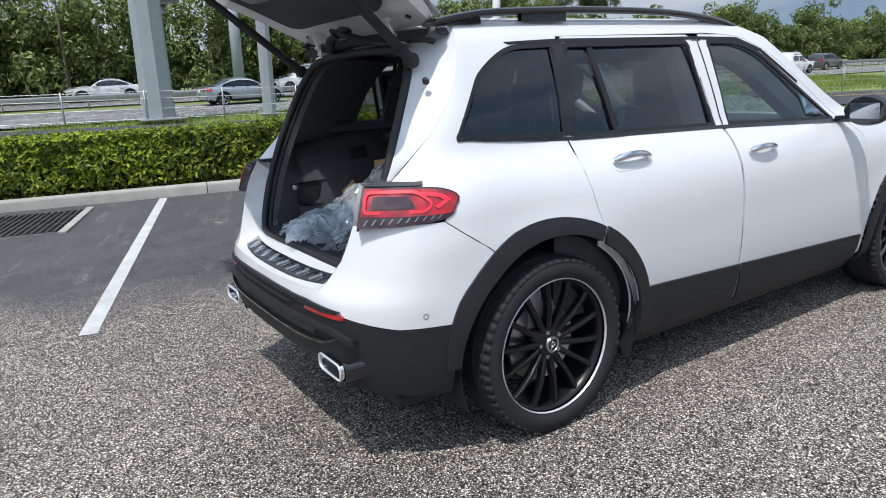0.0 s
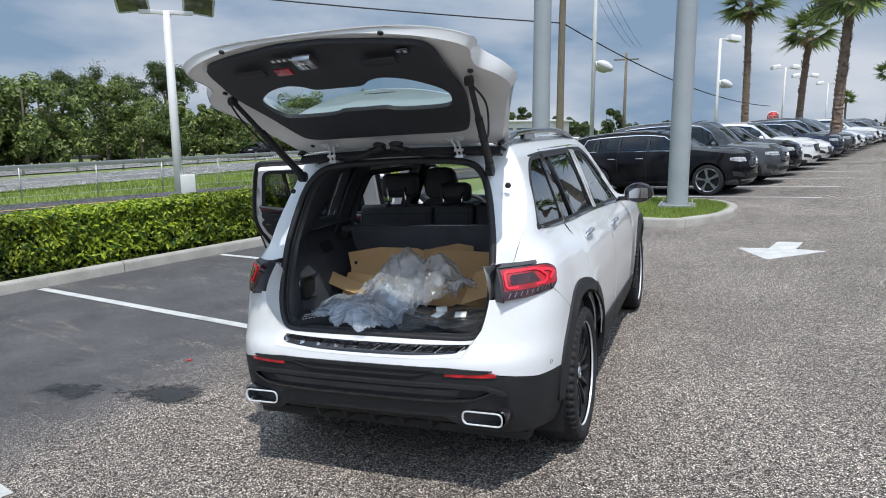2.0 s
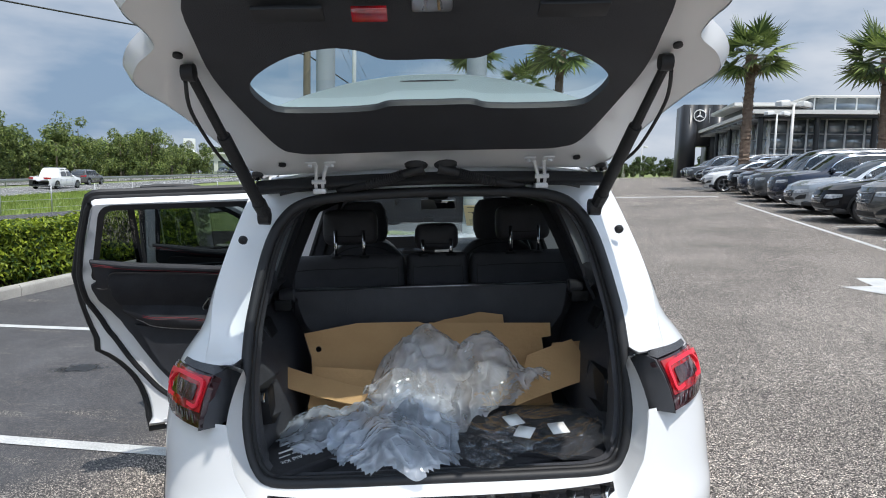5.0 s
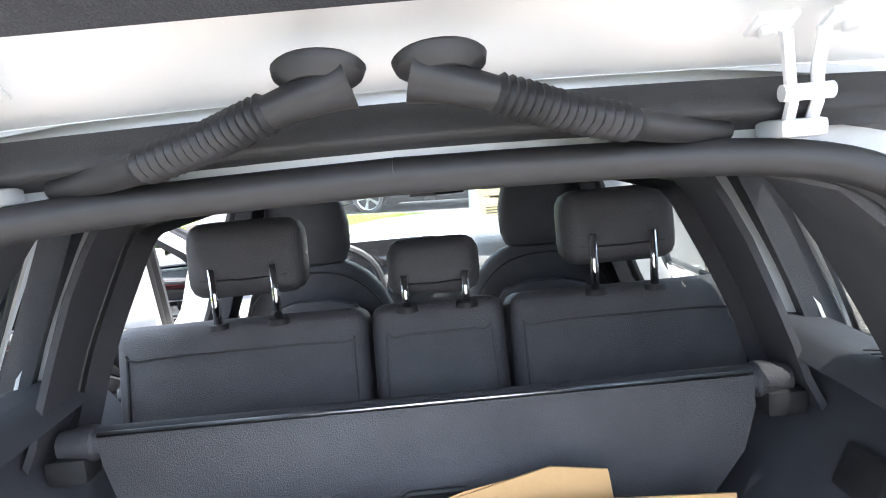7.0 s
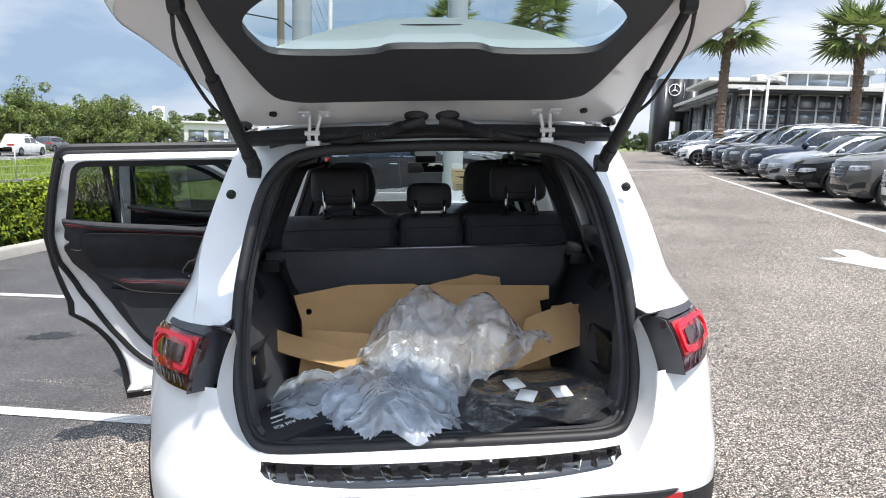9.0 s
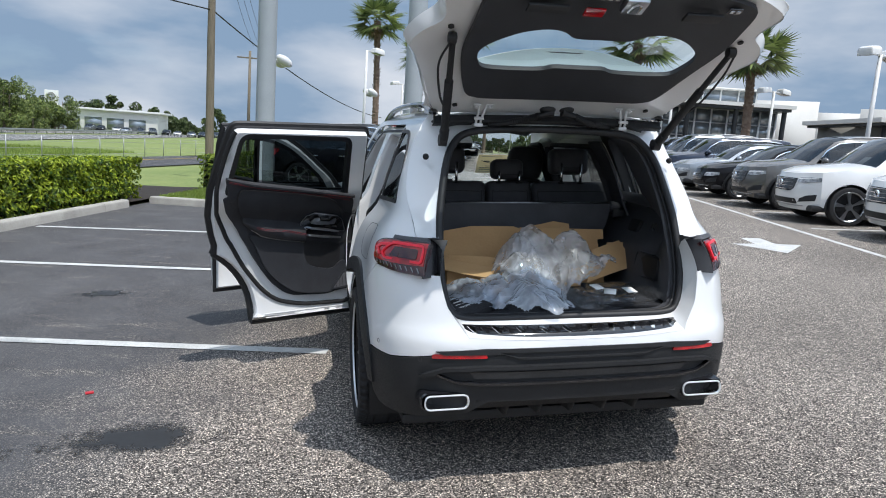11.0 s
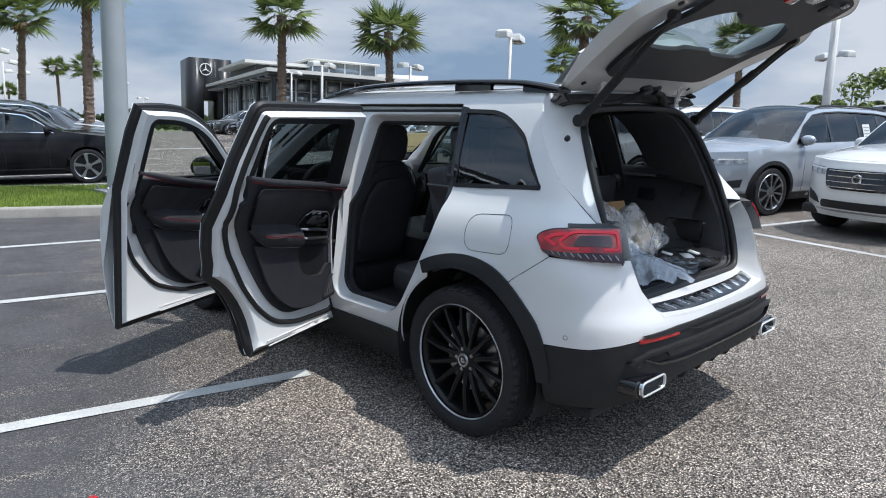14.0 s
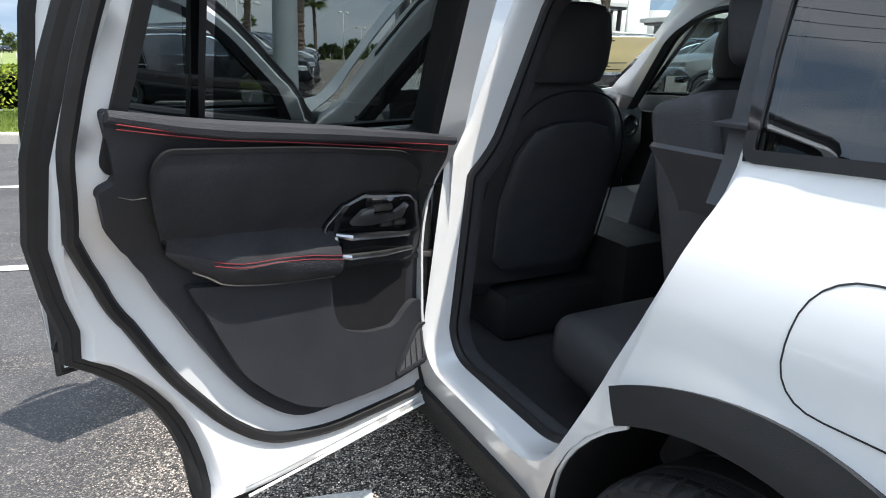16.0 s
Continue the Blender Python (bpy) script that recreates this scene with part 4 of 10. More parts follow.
def body_side(side):
    # one panel: rear quarter, roof edge, front wing; the doors are left open
    loop = [(0.624, 0.804)] + arc_pts(0.935, 0.478, 122, 64, 14) + REAR_EDGE[::-1] + [(2.045, 1.540), (2.20, 1.540)] + FRONT_EDGE[::-1]
    loop += [(3.30, 0.335)] + arc_pts(3.764, 0.478, 180, 25, 18) + [(Y_FRONT + FRONT_LEN - 0.55, 0.56), (Y_FRONT + FRONT_LEN - 0.5, 0.90), (4.05, 1.00), (3.5, 1.06), (3.24, 1.10), (3.04, 1.215), (2.64, 1.515), (2.42, 1.59), (2.0, 1.612), (1.0, 1.605)]
    loop += TAIL_EDGE + [(0.40, 1.028), (0.488, 1.000), (0.424, 0.920)]
    skin("body_side", [loop, QUARTER], WHITE, side=side, label="white painted body side with wheel arch and window pillars", step=0.03)
    # rebate behind the doors
    jamb = [(2.05, 1.545)] + [(u + 0.001, z) for u, z in REAR_EDGE] + arc_pts(0.935, 0.43, 58, -3, 9) + [(3.24, 0.335)] + [(u + 0.012, z + 0.008) for u, z in FRONT_EDGE]
    skin("door_jamb", [jamb, REAR_HOLE, FRONT_HOLE], WHITE, side=side, out=-0.034, label="white painted door rebate and centre pillar", step=0.06)
    # quarter window
    skin("quarter_window", [shrink(QUARTER, 0.012)], PRIVACY, side=side, out=-0.004, label="dark tinted pane", solid=0.0)
    skin("quarter_pillar", [[(1.100, 1.151), (1.119, 1.147), (1.151, 1.300), (1.203, 1.522), (1.150, 1.514), (1.128, 1.30)]], GLOSSBLACK, side=side, out=0.003, label="gloss black strip before the quarter window", solid=0.003)
    bm = band(shrink(QUARTER, 0.005), 0.018, lambda u, z, o: shell(u, z, o - 0.001, side), 0.006)
    part("window_seal", bm, SEAL, car)
    # cladding round the arches; the front end of the rear one is on the door
    for yc, a0, a1 in ((0.935, 62, 176), (3.764, -10, 192)):
        if yc < 1:
            grow = [(55, 0.505), (72, 0.506), (100, 0.516), (122, 0.524), (142, 0.522), (160, 0.510), (190, 0.492)]
        else:
            grow = [(-10, 0.500), (40, 0.510), (90, 0.512), (140, 0.508), (192, 0.497)]
        outer = []
        for i in range(29):
            g = a0 + (a1 - a0) * i / 28
            outer += arc_pts(yc, curve(grow, g), g, g, 1)[:1]
        ring = outer + arc_pts(yc, 0.446 if yc < 1 else 0.425, a1, a0, 24)
        bm = sheet([ring], lambda u, z: shell(u, z, 0.014, side), 0.02)
        bm.normal_update()
        part("arch_trim", flip_out(bm), PLASTIC, car, "matt black plastic arch trim", 0.05)
        # the dark liner
        bm = bmesh.new()
        rows = []
        for i in range(25):
            a = math.pi * (-0.12 + 1.24 * i / 24)
            rows.append([bm.verts.new((side * x, yc + 0.438 * math.cos(a), 0.355 + 0.438 * math.sin(a))) for x in (0.885, 0.52)])
        for r0, r1 in zip(rows, rows[1:]):
            bm.faces.new((r0[0], r0[1], r1[1], r1[0]))
        part("arch_liner", bm, PLASTIC, car)
    # sill
    lp = [(1.36, 0.19), (3.30, 0.19), (3.32, 0.32), (3.24, 0.375), (1.40, 0.375), (1.37, 0.36)]
    skin("side_sill", [lp], PLASTIC, side=side, out=-0.020, solid=0.06, label="matt black plastic sill")
    # fuel flap
    if side < 0:
        lp = round_loop([(0.938, 0.886), (0.938, 1.044), (0.660, 1.064), (0.660, 0.896)], 0.07, 6)
        part("fuel_flap", band(lp, 0.0022, lambda u, z, o: shell(u, z, o, side), 0.0008), SEAL, car, "thin round-cornered seam of the fuel flap")


def both_sides(name, loops, material, label="", out=0.0, step=0.045, solid=0.006):
    """A skin that runs round the tail from one side to the other, in one mesh."""
    bm = bmesh.new()
    for sd in (1, -1):
        merge(bm, sheet(loops, lambda u, z: shell(u, z, out, sd), step))
    bmesh.ops.remove_doubles(bm, verts=[v for v in bm.verts if abs(v.co.x) < 0.004], dist=0.006)
    bm.normal_update()
    return part(name, flip_out(bm), material, car, label, solid)


for sd in (1, -1):
    body_side(sd)
both_sides("rear_bumper", [[(0.622, 0.801), (0.420, 0.918), (0.02, 0.906), (-0.02, 0.78), (-0.10, 0.668), (U_TAIL, 0.656), (U_TAIL, 0.628), (-0.30, 0.628), (0.0, 0.602), (0.28, 0.560), (0.50, 0.557)] + arc_pts(0.935, 0.478, 155, 123, 8)], WHITE, "white painted rear bumper", step=0.03)

# ---- doors ----
def swing(x, y, angle):
    return Matrix.Translation((x, y, 0)) @ pose(0, 0, 0, 0, 0, angle) @ Matrix.Translation((-x, -y, 0))


def rim(loop, offs, side):
    """The folded edge of a door: rings of (inwards, depth) along its outline."""
    bm = bmesh.new()
    rings = []
    for d, o in offs:
        rings.append([bm.verts.new(shell(u, z, o, side)) for u, z in shrink(loop, d)])
    n = len(loop)
    for r0, r1 in zip(rings, rings[1:]):
        for i in range(n):
            bm.faces.new((r0[i], r0[(i + 1) % n], r1[(i + 1) % n], r1[i]))
    return bm


def seal_tube(loop, depth, side, r=0.011):
    pts = [shell(u, z, depth, side) for u, z in loop]
    return tube(pts + pts[:1], r, 8, close=False)


def door(name, loop, panes, side, m, label, hy, belt, trim, opened):
    # the opening that all panes share
    hull = GLASS_HOLE[name]
    body = skin(name, [shrink(loop, 0.003), hull], WHITE, label=label, side=side, step=0.05, m=m)
    for p in panes:
        skin("pane", [shrink(p, 0.002)], (TINT if opened else PRIVACY) if name == "rear_door" else (CLEAR if opened else GREENTINT), body, "tinted window pane" if name == "rear_door" else "clear window pane", side, -0.012, 0.1, 0.0)
    # black cladding along the foot
    u_a, u_b = (1.37, 2.083) if name == "rear_door" else (2.097, 3.233)
    foot = [(u_a, sill_top(u_a)), (u_b, sill_top(u_b)), (u_b, 0.280), (u_a + 0.01, 0.280)]
    skin("door_cladding", [foot], PLASTIC, body, "matt black plastic door cladding", side, 0.010, 0.06, 0.012)
    if name == "rear_door":
        lp = arc_pts(0.935, 0.510, 61, 12, 9) + [(1.42, 0.285), (1.375, 0.285)] + arc_pts(0.935, 0.442, 0, 60, 9)
        skin("arch_piece", [lp], PLASTIC, body, "matt black arch trim on the door", side, 0.018, 0.03, 0.012)
    bm = band(shrink(hull, 0.004), 0.022, lambda u, z, o: shell(u, z, o - 0.006, side), 0.009)
    part("window_frame", bm, SEAL, body, "black rubber window frame")
    if name == "rear_door":
        lp = [(1.385, 1.135), (1.415, 1.135), (1.388, 1.502), (1.358, 1.502)]
        skin("divider", [lp], SEAL, body, "black window divider", side, 0.0, 0.1, 0.012)
    if name == "rear_door" and not opened:
        skin("pillar_strip", [[(1.122, 1.150), (1.168, 1.142), (1.240, 1.503), (1.200, 1.512), (1.148, 1.30)]], GLOSSBLACK, body, "gloss black window pillar", side, 0.002, 0.05, 0.004)
    # handle: cup and pull
    hz, hu = belt - 0.098, hy
    cup = round_loop([(hu - 0.105, hz - 0.035), (hu + 0.105, hz - 0.030), (hu + 0.105, hz + 0.035), (hu - 0.105, hz + 0.030)], 0.035, 5)
    bm = band(cup, 0.010, lambda u, z, o: shell(u, z, o - 0.002, side), 0.003)
    pull = []
    for i in range(9):
        t = i / 8
        pull.append(shell(hu - 0.11 + 0.22 * t, hz + 0.006 * math.sin(math.pi * t), 0.012 + 0.022 * math.sin(math.pi * t), side))
    h = part("handle", tube(pull, [0.008] + [0.014] * 7 + [0.008], 10), WHITE if opened else CHROME, body, "body-coloured pull handle" if opened else "chrome pull handle")
    part("cup_rim", bm, WHITE, h)
    # strip at the foot of the windows
    if not opened:
        return body
    part("door_edge", rim(loop, [(0.004, 0.0), (0.006, -0.020), (0.010, -0.040), (0.013, -0.066), (0.018, -0.094), (0.024, -0.10)], side), WHITE, body)
    inner_hole = INNER_HOLE[name]
    bm = sheet([shrink(loop, 0.024), inner_hole], lambda u, z: shell(u, z, -0.10, side), 0.04)
    part("inner_frame", bm, WHITE, body, "white painted inner door frame", 0.004)
    part("hull_edge", rim(inner_hole, [(0.0, -0.020), (0.0, -0.10)], side), SEAL, body)
    # black frame between the glass hole and the outer skin
    bm = sheet([shrink(hull, -0.004), inner_hole], lambda u, z: shell(u, z, -0.022, side), 0.06)
    part("glass_surround", bm, SEAL, body, "black window surround", 0.004)
    part("edge_cover", rim(loop, [(-0.002, -0.008), (-0.010, -0.024), (-0.006, -0.046), (0.006, -0.060), (0.013, -0.064)], side), SEAL, body, "black rubber edge round the door")
    part("outer_seal", seal_tube(shrink(loop, 0.000), -0.034, side, 0.019), SEAL, body, "thick black rubber door seal")
    low = smooth_loop(round_loop(SEAL_LINE[name], 0.06, 3), 2)
    run = [p for p in low if p[1] < (1.52 if name == "rear_door" else 1.10)]
    cutp = max(range(len(run)), key=lambda i: math.dist(run[i - 1], run[i]))
    run = run[cutp:] + run[:cutp]
    part("inner_seal", tube([shell(u, z, -0.104, side) for u, z in run], 0.0135, 8, close=False), SEAL, body, "black rubber door seal")
    bm = band(shrink(inner_hole, 0.010), 0.026, lambda u, z, o: shell(u, z, -0.094 - o, side), 0.010)
    part("glass_run", bm, SEAL, body, "black glass channel")
    # pressed steps in the white sheet below the seal
    for dz in (0.0, 0.026):
        us = np.linspace(*((1.45, 2.03) if name == "rear_door" else (2.35, 3.16)), 7)
        part("pressed_step", tube([shell(u, 0.325 - dz, -0.101, side) for u in us], 0.004, 6), WHITE, body)
    # lining
    bm = sheet([trim], lambda u, z: shell(u, z, -0.116 - 0.012 * math.sin(max(0, min(1, (z - 0.45) / 0.65)) * math.pi), side), 0.04)
    lining = part("door_lining", bm, DOORTRIM, body, "black moulded door lining", 0.03)
    rear = name == "rear_door"
    def mp(pts):
        """Places on the rear door's lining; the front door repeats them, longer and a little lower."""
        return [(u, z) if rear else (3.125 - (2.06 - u) * 1.13, z - 0.045) for u, z in pts]
    def q(u, z, o):
        (u, z), = mp([(u, z)])
        return shell(u, z, -0.126 - o, side)
    def pad(name_, pts, depth, material, label_, thick, step=0.03, parent=lining):
        bm = sheet([pts], lambda u, z: shell(u, z, -depth, side), step)
        bm.normal_update()
        for f in bm.faces:
            if (f.normal.x > 0) == (side > 0):
                f.normal_flip()
        return part(name_, bm, material, parent, label_, thick)
    ins = round_loop(mp([(1.248, 1.145), (1.270, 1.183), (1.556, 1.160), (1.836, 1.132), (1.930, 1.100), (2.010, 0.86), (1.985, 0.770), (1.72, 0.80), (1.52, 0.86), (1.40, 0.95), (1.31, 1.04)]), [0.04, 0.05, 0.05, 0.10, 0.08, 0.06, 0.06, 0.03, 0.05, 0.05, 0.03], 5)
    pad("insert", ins, 0.138, SUEDE, "dark grey suede insert", 0.010)
    part("insert_groove", band(ins, 0.006, lambda u, z, o: shell(u, z, -0.134 - o, side), 0.006), SEAL, lining)
    for k in (0.0, 0.008):
        part("stitching", tube([q(u, z - k, 0.007) for u, z in ((1.200, 1.238), (1.29, 1.215), (1.38, 1.196), (1.50, 1.182), (1.63, 1.167), (1.78, 1.151), (1.97, 1.134))], 0.0011, 5), STITCH, lining, "thin red stitched seam")
    top = mp([(1.190, 1.246), (1.30, 1.220), (1.40, 1.199), (1.63, 1.172), (2.0, 1.135)])
    part("top_roll", tube([shell(u, z, -0.120, side) for u, z in top], [0.010, 0.016, 0.018, 0.018, 0.012], 10), DOORTRIM, lining, "soft padded top edge")
    part("trim_seam", tube([q(u, z, 0.004) for u, z in ((1.205, 1.132), (1.228, 1.128), (1.250, 1.128))], 0.0015, 5), SEAL, lining)
    part("trim_seam", tube([q(u, z, 0.004) for u, z in ((1.962, 1.055), (2.0, 1.045), (2.045, 1.040))], 0.0015, 5), SEAL, lining)
    # armrest: a soft shelf swelling out of the insert, its roll below the seam
    upper, roll = [], []
    for i in range(15):
        t = i / 14
        u = 1.305 + 0.395 * t
        k = min(1.0, 0.12 + 2.6 * t)
        zs = lerp([(1.305, 1.030), (1.38, 0.985), (1.52, 0.944), (1.70, 0.893)], u)
        zb = lerp([(1.305, 1.010), (1.36, 0.930), (1.422, 0.880), (1.523, 0.846), (1.70, 0.800)], u)
        zt = zs + 0.035 + 0.035 * k
        upper.append([q(u, z, o) for z, o in ((zt, 0.010), (zs + (zt - zs) * 0.55, 0.012 + 0.022 * k), (zs + (zt - zs) * 0.2, 0.012 + 0.040 * k), (zs, 0.012 + 0.046 * k))])
        roll.append([q(u, z, o) for z, o in ((zs, 0.012 + 0.046 * k), (zs + (zb - zs) * 0.22, 0.012 + 0.054 * k), (zs + (zb - zs) * 0.55, 0.012 + 0.052 * k), (zs + (zb - zs) * 0.85, 0.012 + 0.040 * k), (zb, 0.012 + 0.022 * k), (zb - 0.004, 0.0))])
    part("armrest", loft(roll), DOORTRIM, lining, "padded black armrest")
    part("armrest_top", loft(upper), SUEDE, lining, "suede covered top of the armrest")
    for k in (0.004, -0.004):
        part("armrest_seam", tube([r[0] * 0.5 + r[1] * 0.5 + Vector((0, 0, k)) + (r[1] - r[4]) * 0.03 for r in roll[3:]], 0.0011, 5), STITCH, lining, "red stitched seam")
    part("armrest_edge", tube([r[4] for r in roll[2:]], 0.003, 6), STEEL, lining, "thin grey edge under the armrest")
    # handle bezel with its lever
    cup = round_loop(mp([(1.668, 0.972), (1.702, 1.066), (1.745, 1.090), (1.915, 1.046), (1.955, 0.985), (1.980, 0.880), (1.748, 0.890), (1.69, 0.918)]), 0.016, 4)
    pad("handle_cup", cup, 0.146, GLOSSBLACK, "gloss black handle cup", 0.010)
    part("cup_edge", band(cup, 0.005, lambda u, z, o: shell(u, z, -0.146 - o, side), 0.004), STEEL, lining, "thin satin rim of the handle cup")
    lever = round_loop(mp([(1.728, 0.984), (1.750, 1.048), (1.785, 1.050), (1.792, 1.004), (1.862, 0.990), (1.888, 1.040), (1.902, 1.030), (1.895, 0.966), (1.80, 0.964)]), 0.008, 3)
    pad("release_lever", lever, 0.166, STEEL, "chrome release lever", 0.008, 0.02)
    part("lever_hinge", tube([q(1.80, 1.025, 0.022), q(1.855, 1.012, 0.024)], 0.010, 8), IRON, lining)
    part("grab_bar", tube([q(1.708, 0.930, 0.022), q(1.735, 0.930, 0.044), q(1.83, 0.910, 0.050), q(1.93, 0.884, 0.036)], [0.005, 0.009, 0.009, 0.006], 8), STEEL, lining, "satin chrome grab bar")
    part("lower_bar", tube([q(1.704, 0.870, 0.022), q(1.735, 0.868, 0.048), q(1.83, 0.852, 0.052), q(1.948, 0.826, 0.034)], [0.006, 0.008, 0.008, 0.006], 8), STEEL, lining, "satin chrome grab bar")
    part("bar_end", tube([q(1.700, 0.932, 0.030), q(1.696, 0.900, 0.040), q(1.702, 0.868, 0.032)], 0.007, 8), STEEL, lining)
    sw = round_loop(mp([(1.715, 0.882), (1.718, 0.918), (1.80, 0.905), (1.930, 0.872), (1.935, 0.840), (1.80, 0.866)]), 0.008, 3)
    pad("switch_pad", sw, 0.164, GLOSSBLACK, "gloss black switch panel", 0.012)
    for u0, z0 in ((1.84, 0.936), (1.885, 0.925)):
        part("window_switch", tube([q(u0, z0, 0.024), q(u0 + 0.034, z0 - 0.008, 0.026)], 0.008, 8), IRON, lining, "small window switch")
    # moulded lower panel with the open pocket cut into its top
    low_edge = round_loop(mp([(1.350, 0.890), (1.40, 0.760), (1.455, 0.635), (1.535, 0.530), (1.64, 0.458), (1.86, 0.436), (2.058, 0.462), (2.072, 0.560), (2.060, 0.628), (1.968, 0.660), (1.936, 0.640), (1.899, 0.603), (1.80, 0.616), (1.728, 0.650), (1.702, 0.700), (1.697, 0.795), (1.55, 0.832), (1.42, 0.872)]), [0.01, 0.05, 0.05, 0.06, 0.06, 0.06, 0.03, 0.03, 0.02, 0.02, 0.02, 0.03, 0.05, 0.03, 0.02, 0.006, 0.03, 0.02], 4)
    pad("lower_panel", low_edge, 0.152, DOORTRIM, "smooth moulded lower panel", 0.020)
    # the pocket's back is blacker than the lining: recess shade put into the colour
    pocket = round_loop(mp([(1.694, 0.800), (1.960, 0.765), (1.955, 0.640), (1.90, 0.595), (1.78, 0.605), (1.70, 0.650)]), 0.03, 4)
    pad("pocket", pocket, 0.131, SEAL, "black back of the door pocket, its shade put in as colour", 0.004)
    spk = round_loop(mp([(1.880, 0.458), (1.978, 0.582), (2.060, 0.570), (2.052, 0.474)]), [0.02, 0.02, 0.02, 0.02], 4)
    pad("speaker_grille", spk, 0.157, SPEAKER, "dark perforated loudspeaker grille", 0.010)
    part("speaker_rim", band(spk, 0.009, lambda u, z, o: shell(u, z, -0.154 - o, side), 0.008), DOORTRIM, lining)
    for i in range(7):
        part("grille_slot", tube([q(1.895 + 0.0225 * i, 0.465, 0.033), q(1.90 + 0.021 * i, min(0.562, 0.478 + 0.0175 * (i + 0.6)), 0.033)], 0.0015, 4), SEAL, lining)
    # latch
    uu, zz = LATCH[name]
    c = shell(uu, zz, -0.055, side)
    part("latch", box(0.045, 0.016, 0.055, c, 0.005), SEAL, body, "black door latch")
    part("latch_claw", box(0.018, 0.012, 0.022, (c.x, c.y - 0.012, c.z), 0.004), STEEL, body)
    return body


GLASS_HOLE = {
    "rear_door": round_loop([(2.04, 1.115), (2.01, 1.503), (1.23, 1.503), (1.158, 1.14)], [0.02, 0.03, 0.03, 0.02]),
    "front_door": round_loop([(3.03, 1.075), (2.55, 1.44), (2.39, 1.500), (2.155, 1.503), (2.135, 1.11)], [0.03, 0.18, 0.08, 0.03, 0.02]),
}
SEAL_LINE = {
    "rear_door": [(2.03, 1.62), (1.218, 1.54), (1.190, 1.44), (1.160, 1.32), (1.136, 1.16), (1.152, 1.083), (1.226, 0.857), (1.313, 0.682), (1.432, 0.498), (1.535, 0.410), (1.695, 0.366), (2.03, 0.352)],
    "front_door": [(3.17, 1.20), (2.135, 1.20), (2.14, 0.95), (2.20, 0.68), (2.34, 0.48), (2.55, 0.39), (2.85, 0.36), (3.17, 0.36)],
}
INNER_HOLE = {
    "rear_door": round_loop([(1.958, 1.118), (1.930, 1.496), (1.255, 1.506), (1.188, 1.150)], [0.02, 0.05, 0.06, 0.02]),
    "front_door": round_loop([(2.99, 1.080), (2.80, 1.250), (2.62, 1.395), (2.42, 1.478), (2.175, 1.492), (2.158, 1.11)], [0.03, 0.10, 0.12, 0.12, 0.05, 0.02]),
}
LATCH = {"rear_door": (1.265, 0.915), "front_door": (2.20, 0.875)}
TRIM_R = round_loop([(2.078, 0.50), (2.064, 0.80), (2.008, 1.132), (1.63, 1.172), (1.38, 1.205), (1.184, 1.252), (1.207, 1.140), (1.180, 1.132), (1.250, 1.0), (1.355, 0.766), (1.433, 0.633), (1.493, 0.535), (1.600, 0.440), (1.88, 0.420)], [0.05, 0.05, 0.04, 0.1, 0.1, 0.015, 0.008, 0.008, 0.05, 0.1, 0.1, 0.08, 0.08, 0.05])
TRIM_F = round_loop([(3.125, 0.455), (3.09, 0.76), (3.04, 1.09), (2.64, 1.122), (2.36, 1.148), (2.17, 1.165), (2.175, 1.09), (2.20, 0.95), (2.30, 0.67), (2.42, 0.50), (2.60, 0.413), (2.92, 0.395)], [0.05, 0.05, 0.04, 0.1, 0.1, 0.02, 0.03, 0.08, 0.1, 0.1, 0.08, 0.05])
door("rear_door", REAR_DOOR, [REAR_GLASS, REAR_PANE], 1, None, "closed white rear door with tinted window", 1.39, 1.13, TRIM_R, False)
door("front_door", FRONT_DOOR, [FRONT_GLASS], 1, None, "closed white front door with tinted window", 2.27, 1.085, TRIM_F, False)
d_r = door("rear_door", REAR_DOOR, [REAR_GLASS, REAR_PANE], -1, swing(-0.815, 2.075, -68.5), "open white rear door with black lining", 1.39, 1.13, TRIM_R, True)
d_f = door("front_door", FRONT_DOOR, [FRONT_GLASS], -1, swing(-0.815, 3.17, -66.0), "open white front door with black lining", 2.27, 1.085, TRIM_F, True)
for sd in (1, -1):
    skin("roof_strip", [[(0.95, 1.505), (1.2, 1.509), (2.1, 1.510), (2.39, 1.503), (2.56, 1.445), (2.80, 1.275), (2.81, 1.286), (2.57, 1.458), (2.40, 1.515), (2.1, 1.522), (1.2, 1.522), (0.93, 1.513)]], SEAL, side=sd, out=0.0035 if sd > 0 else -0.03, solid=0.004, label="black rubber strip above the side windows")
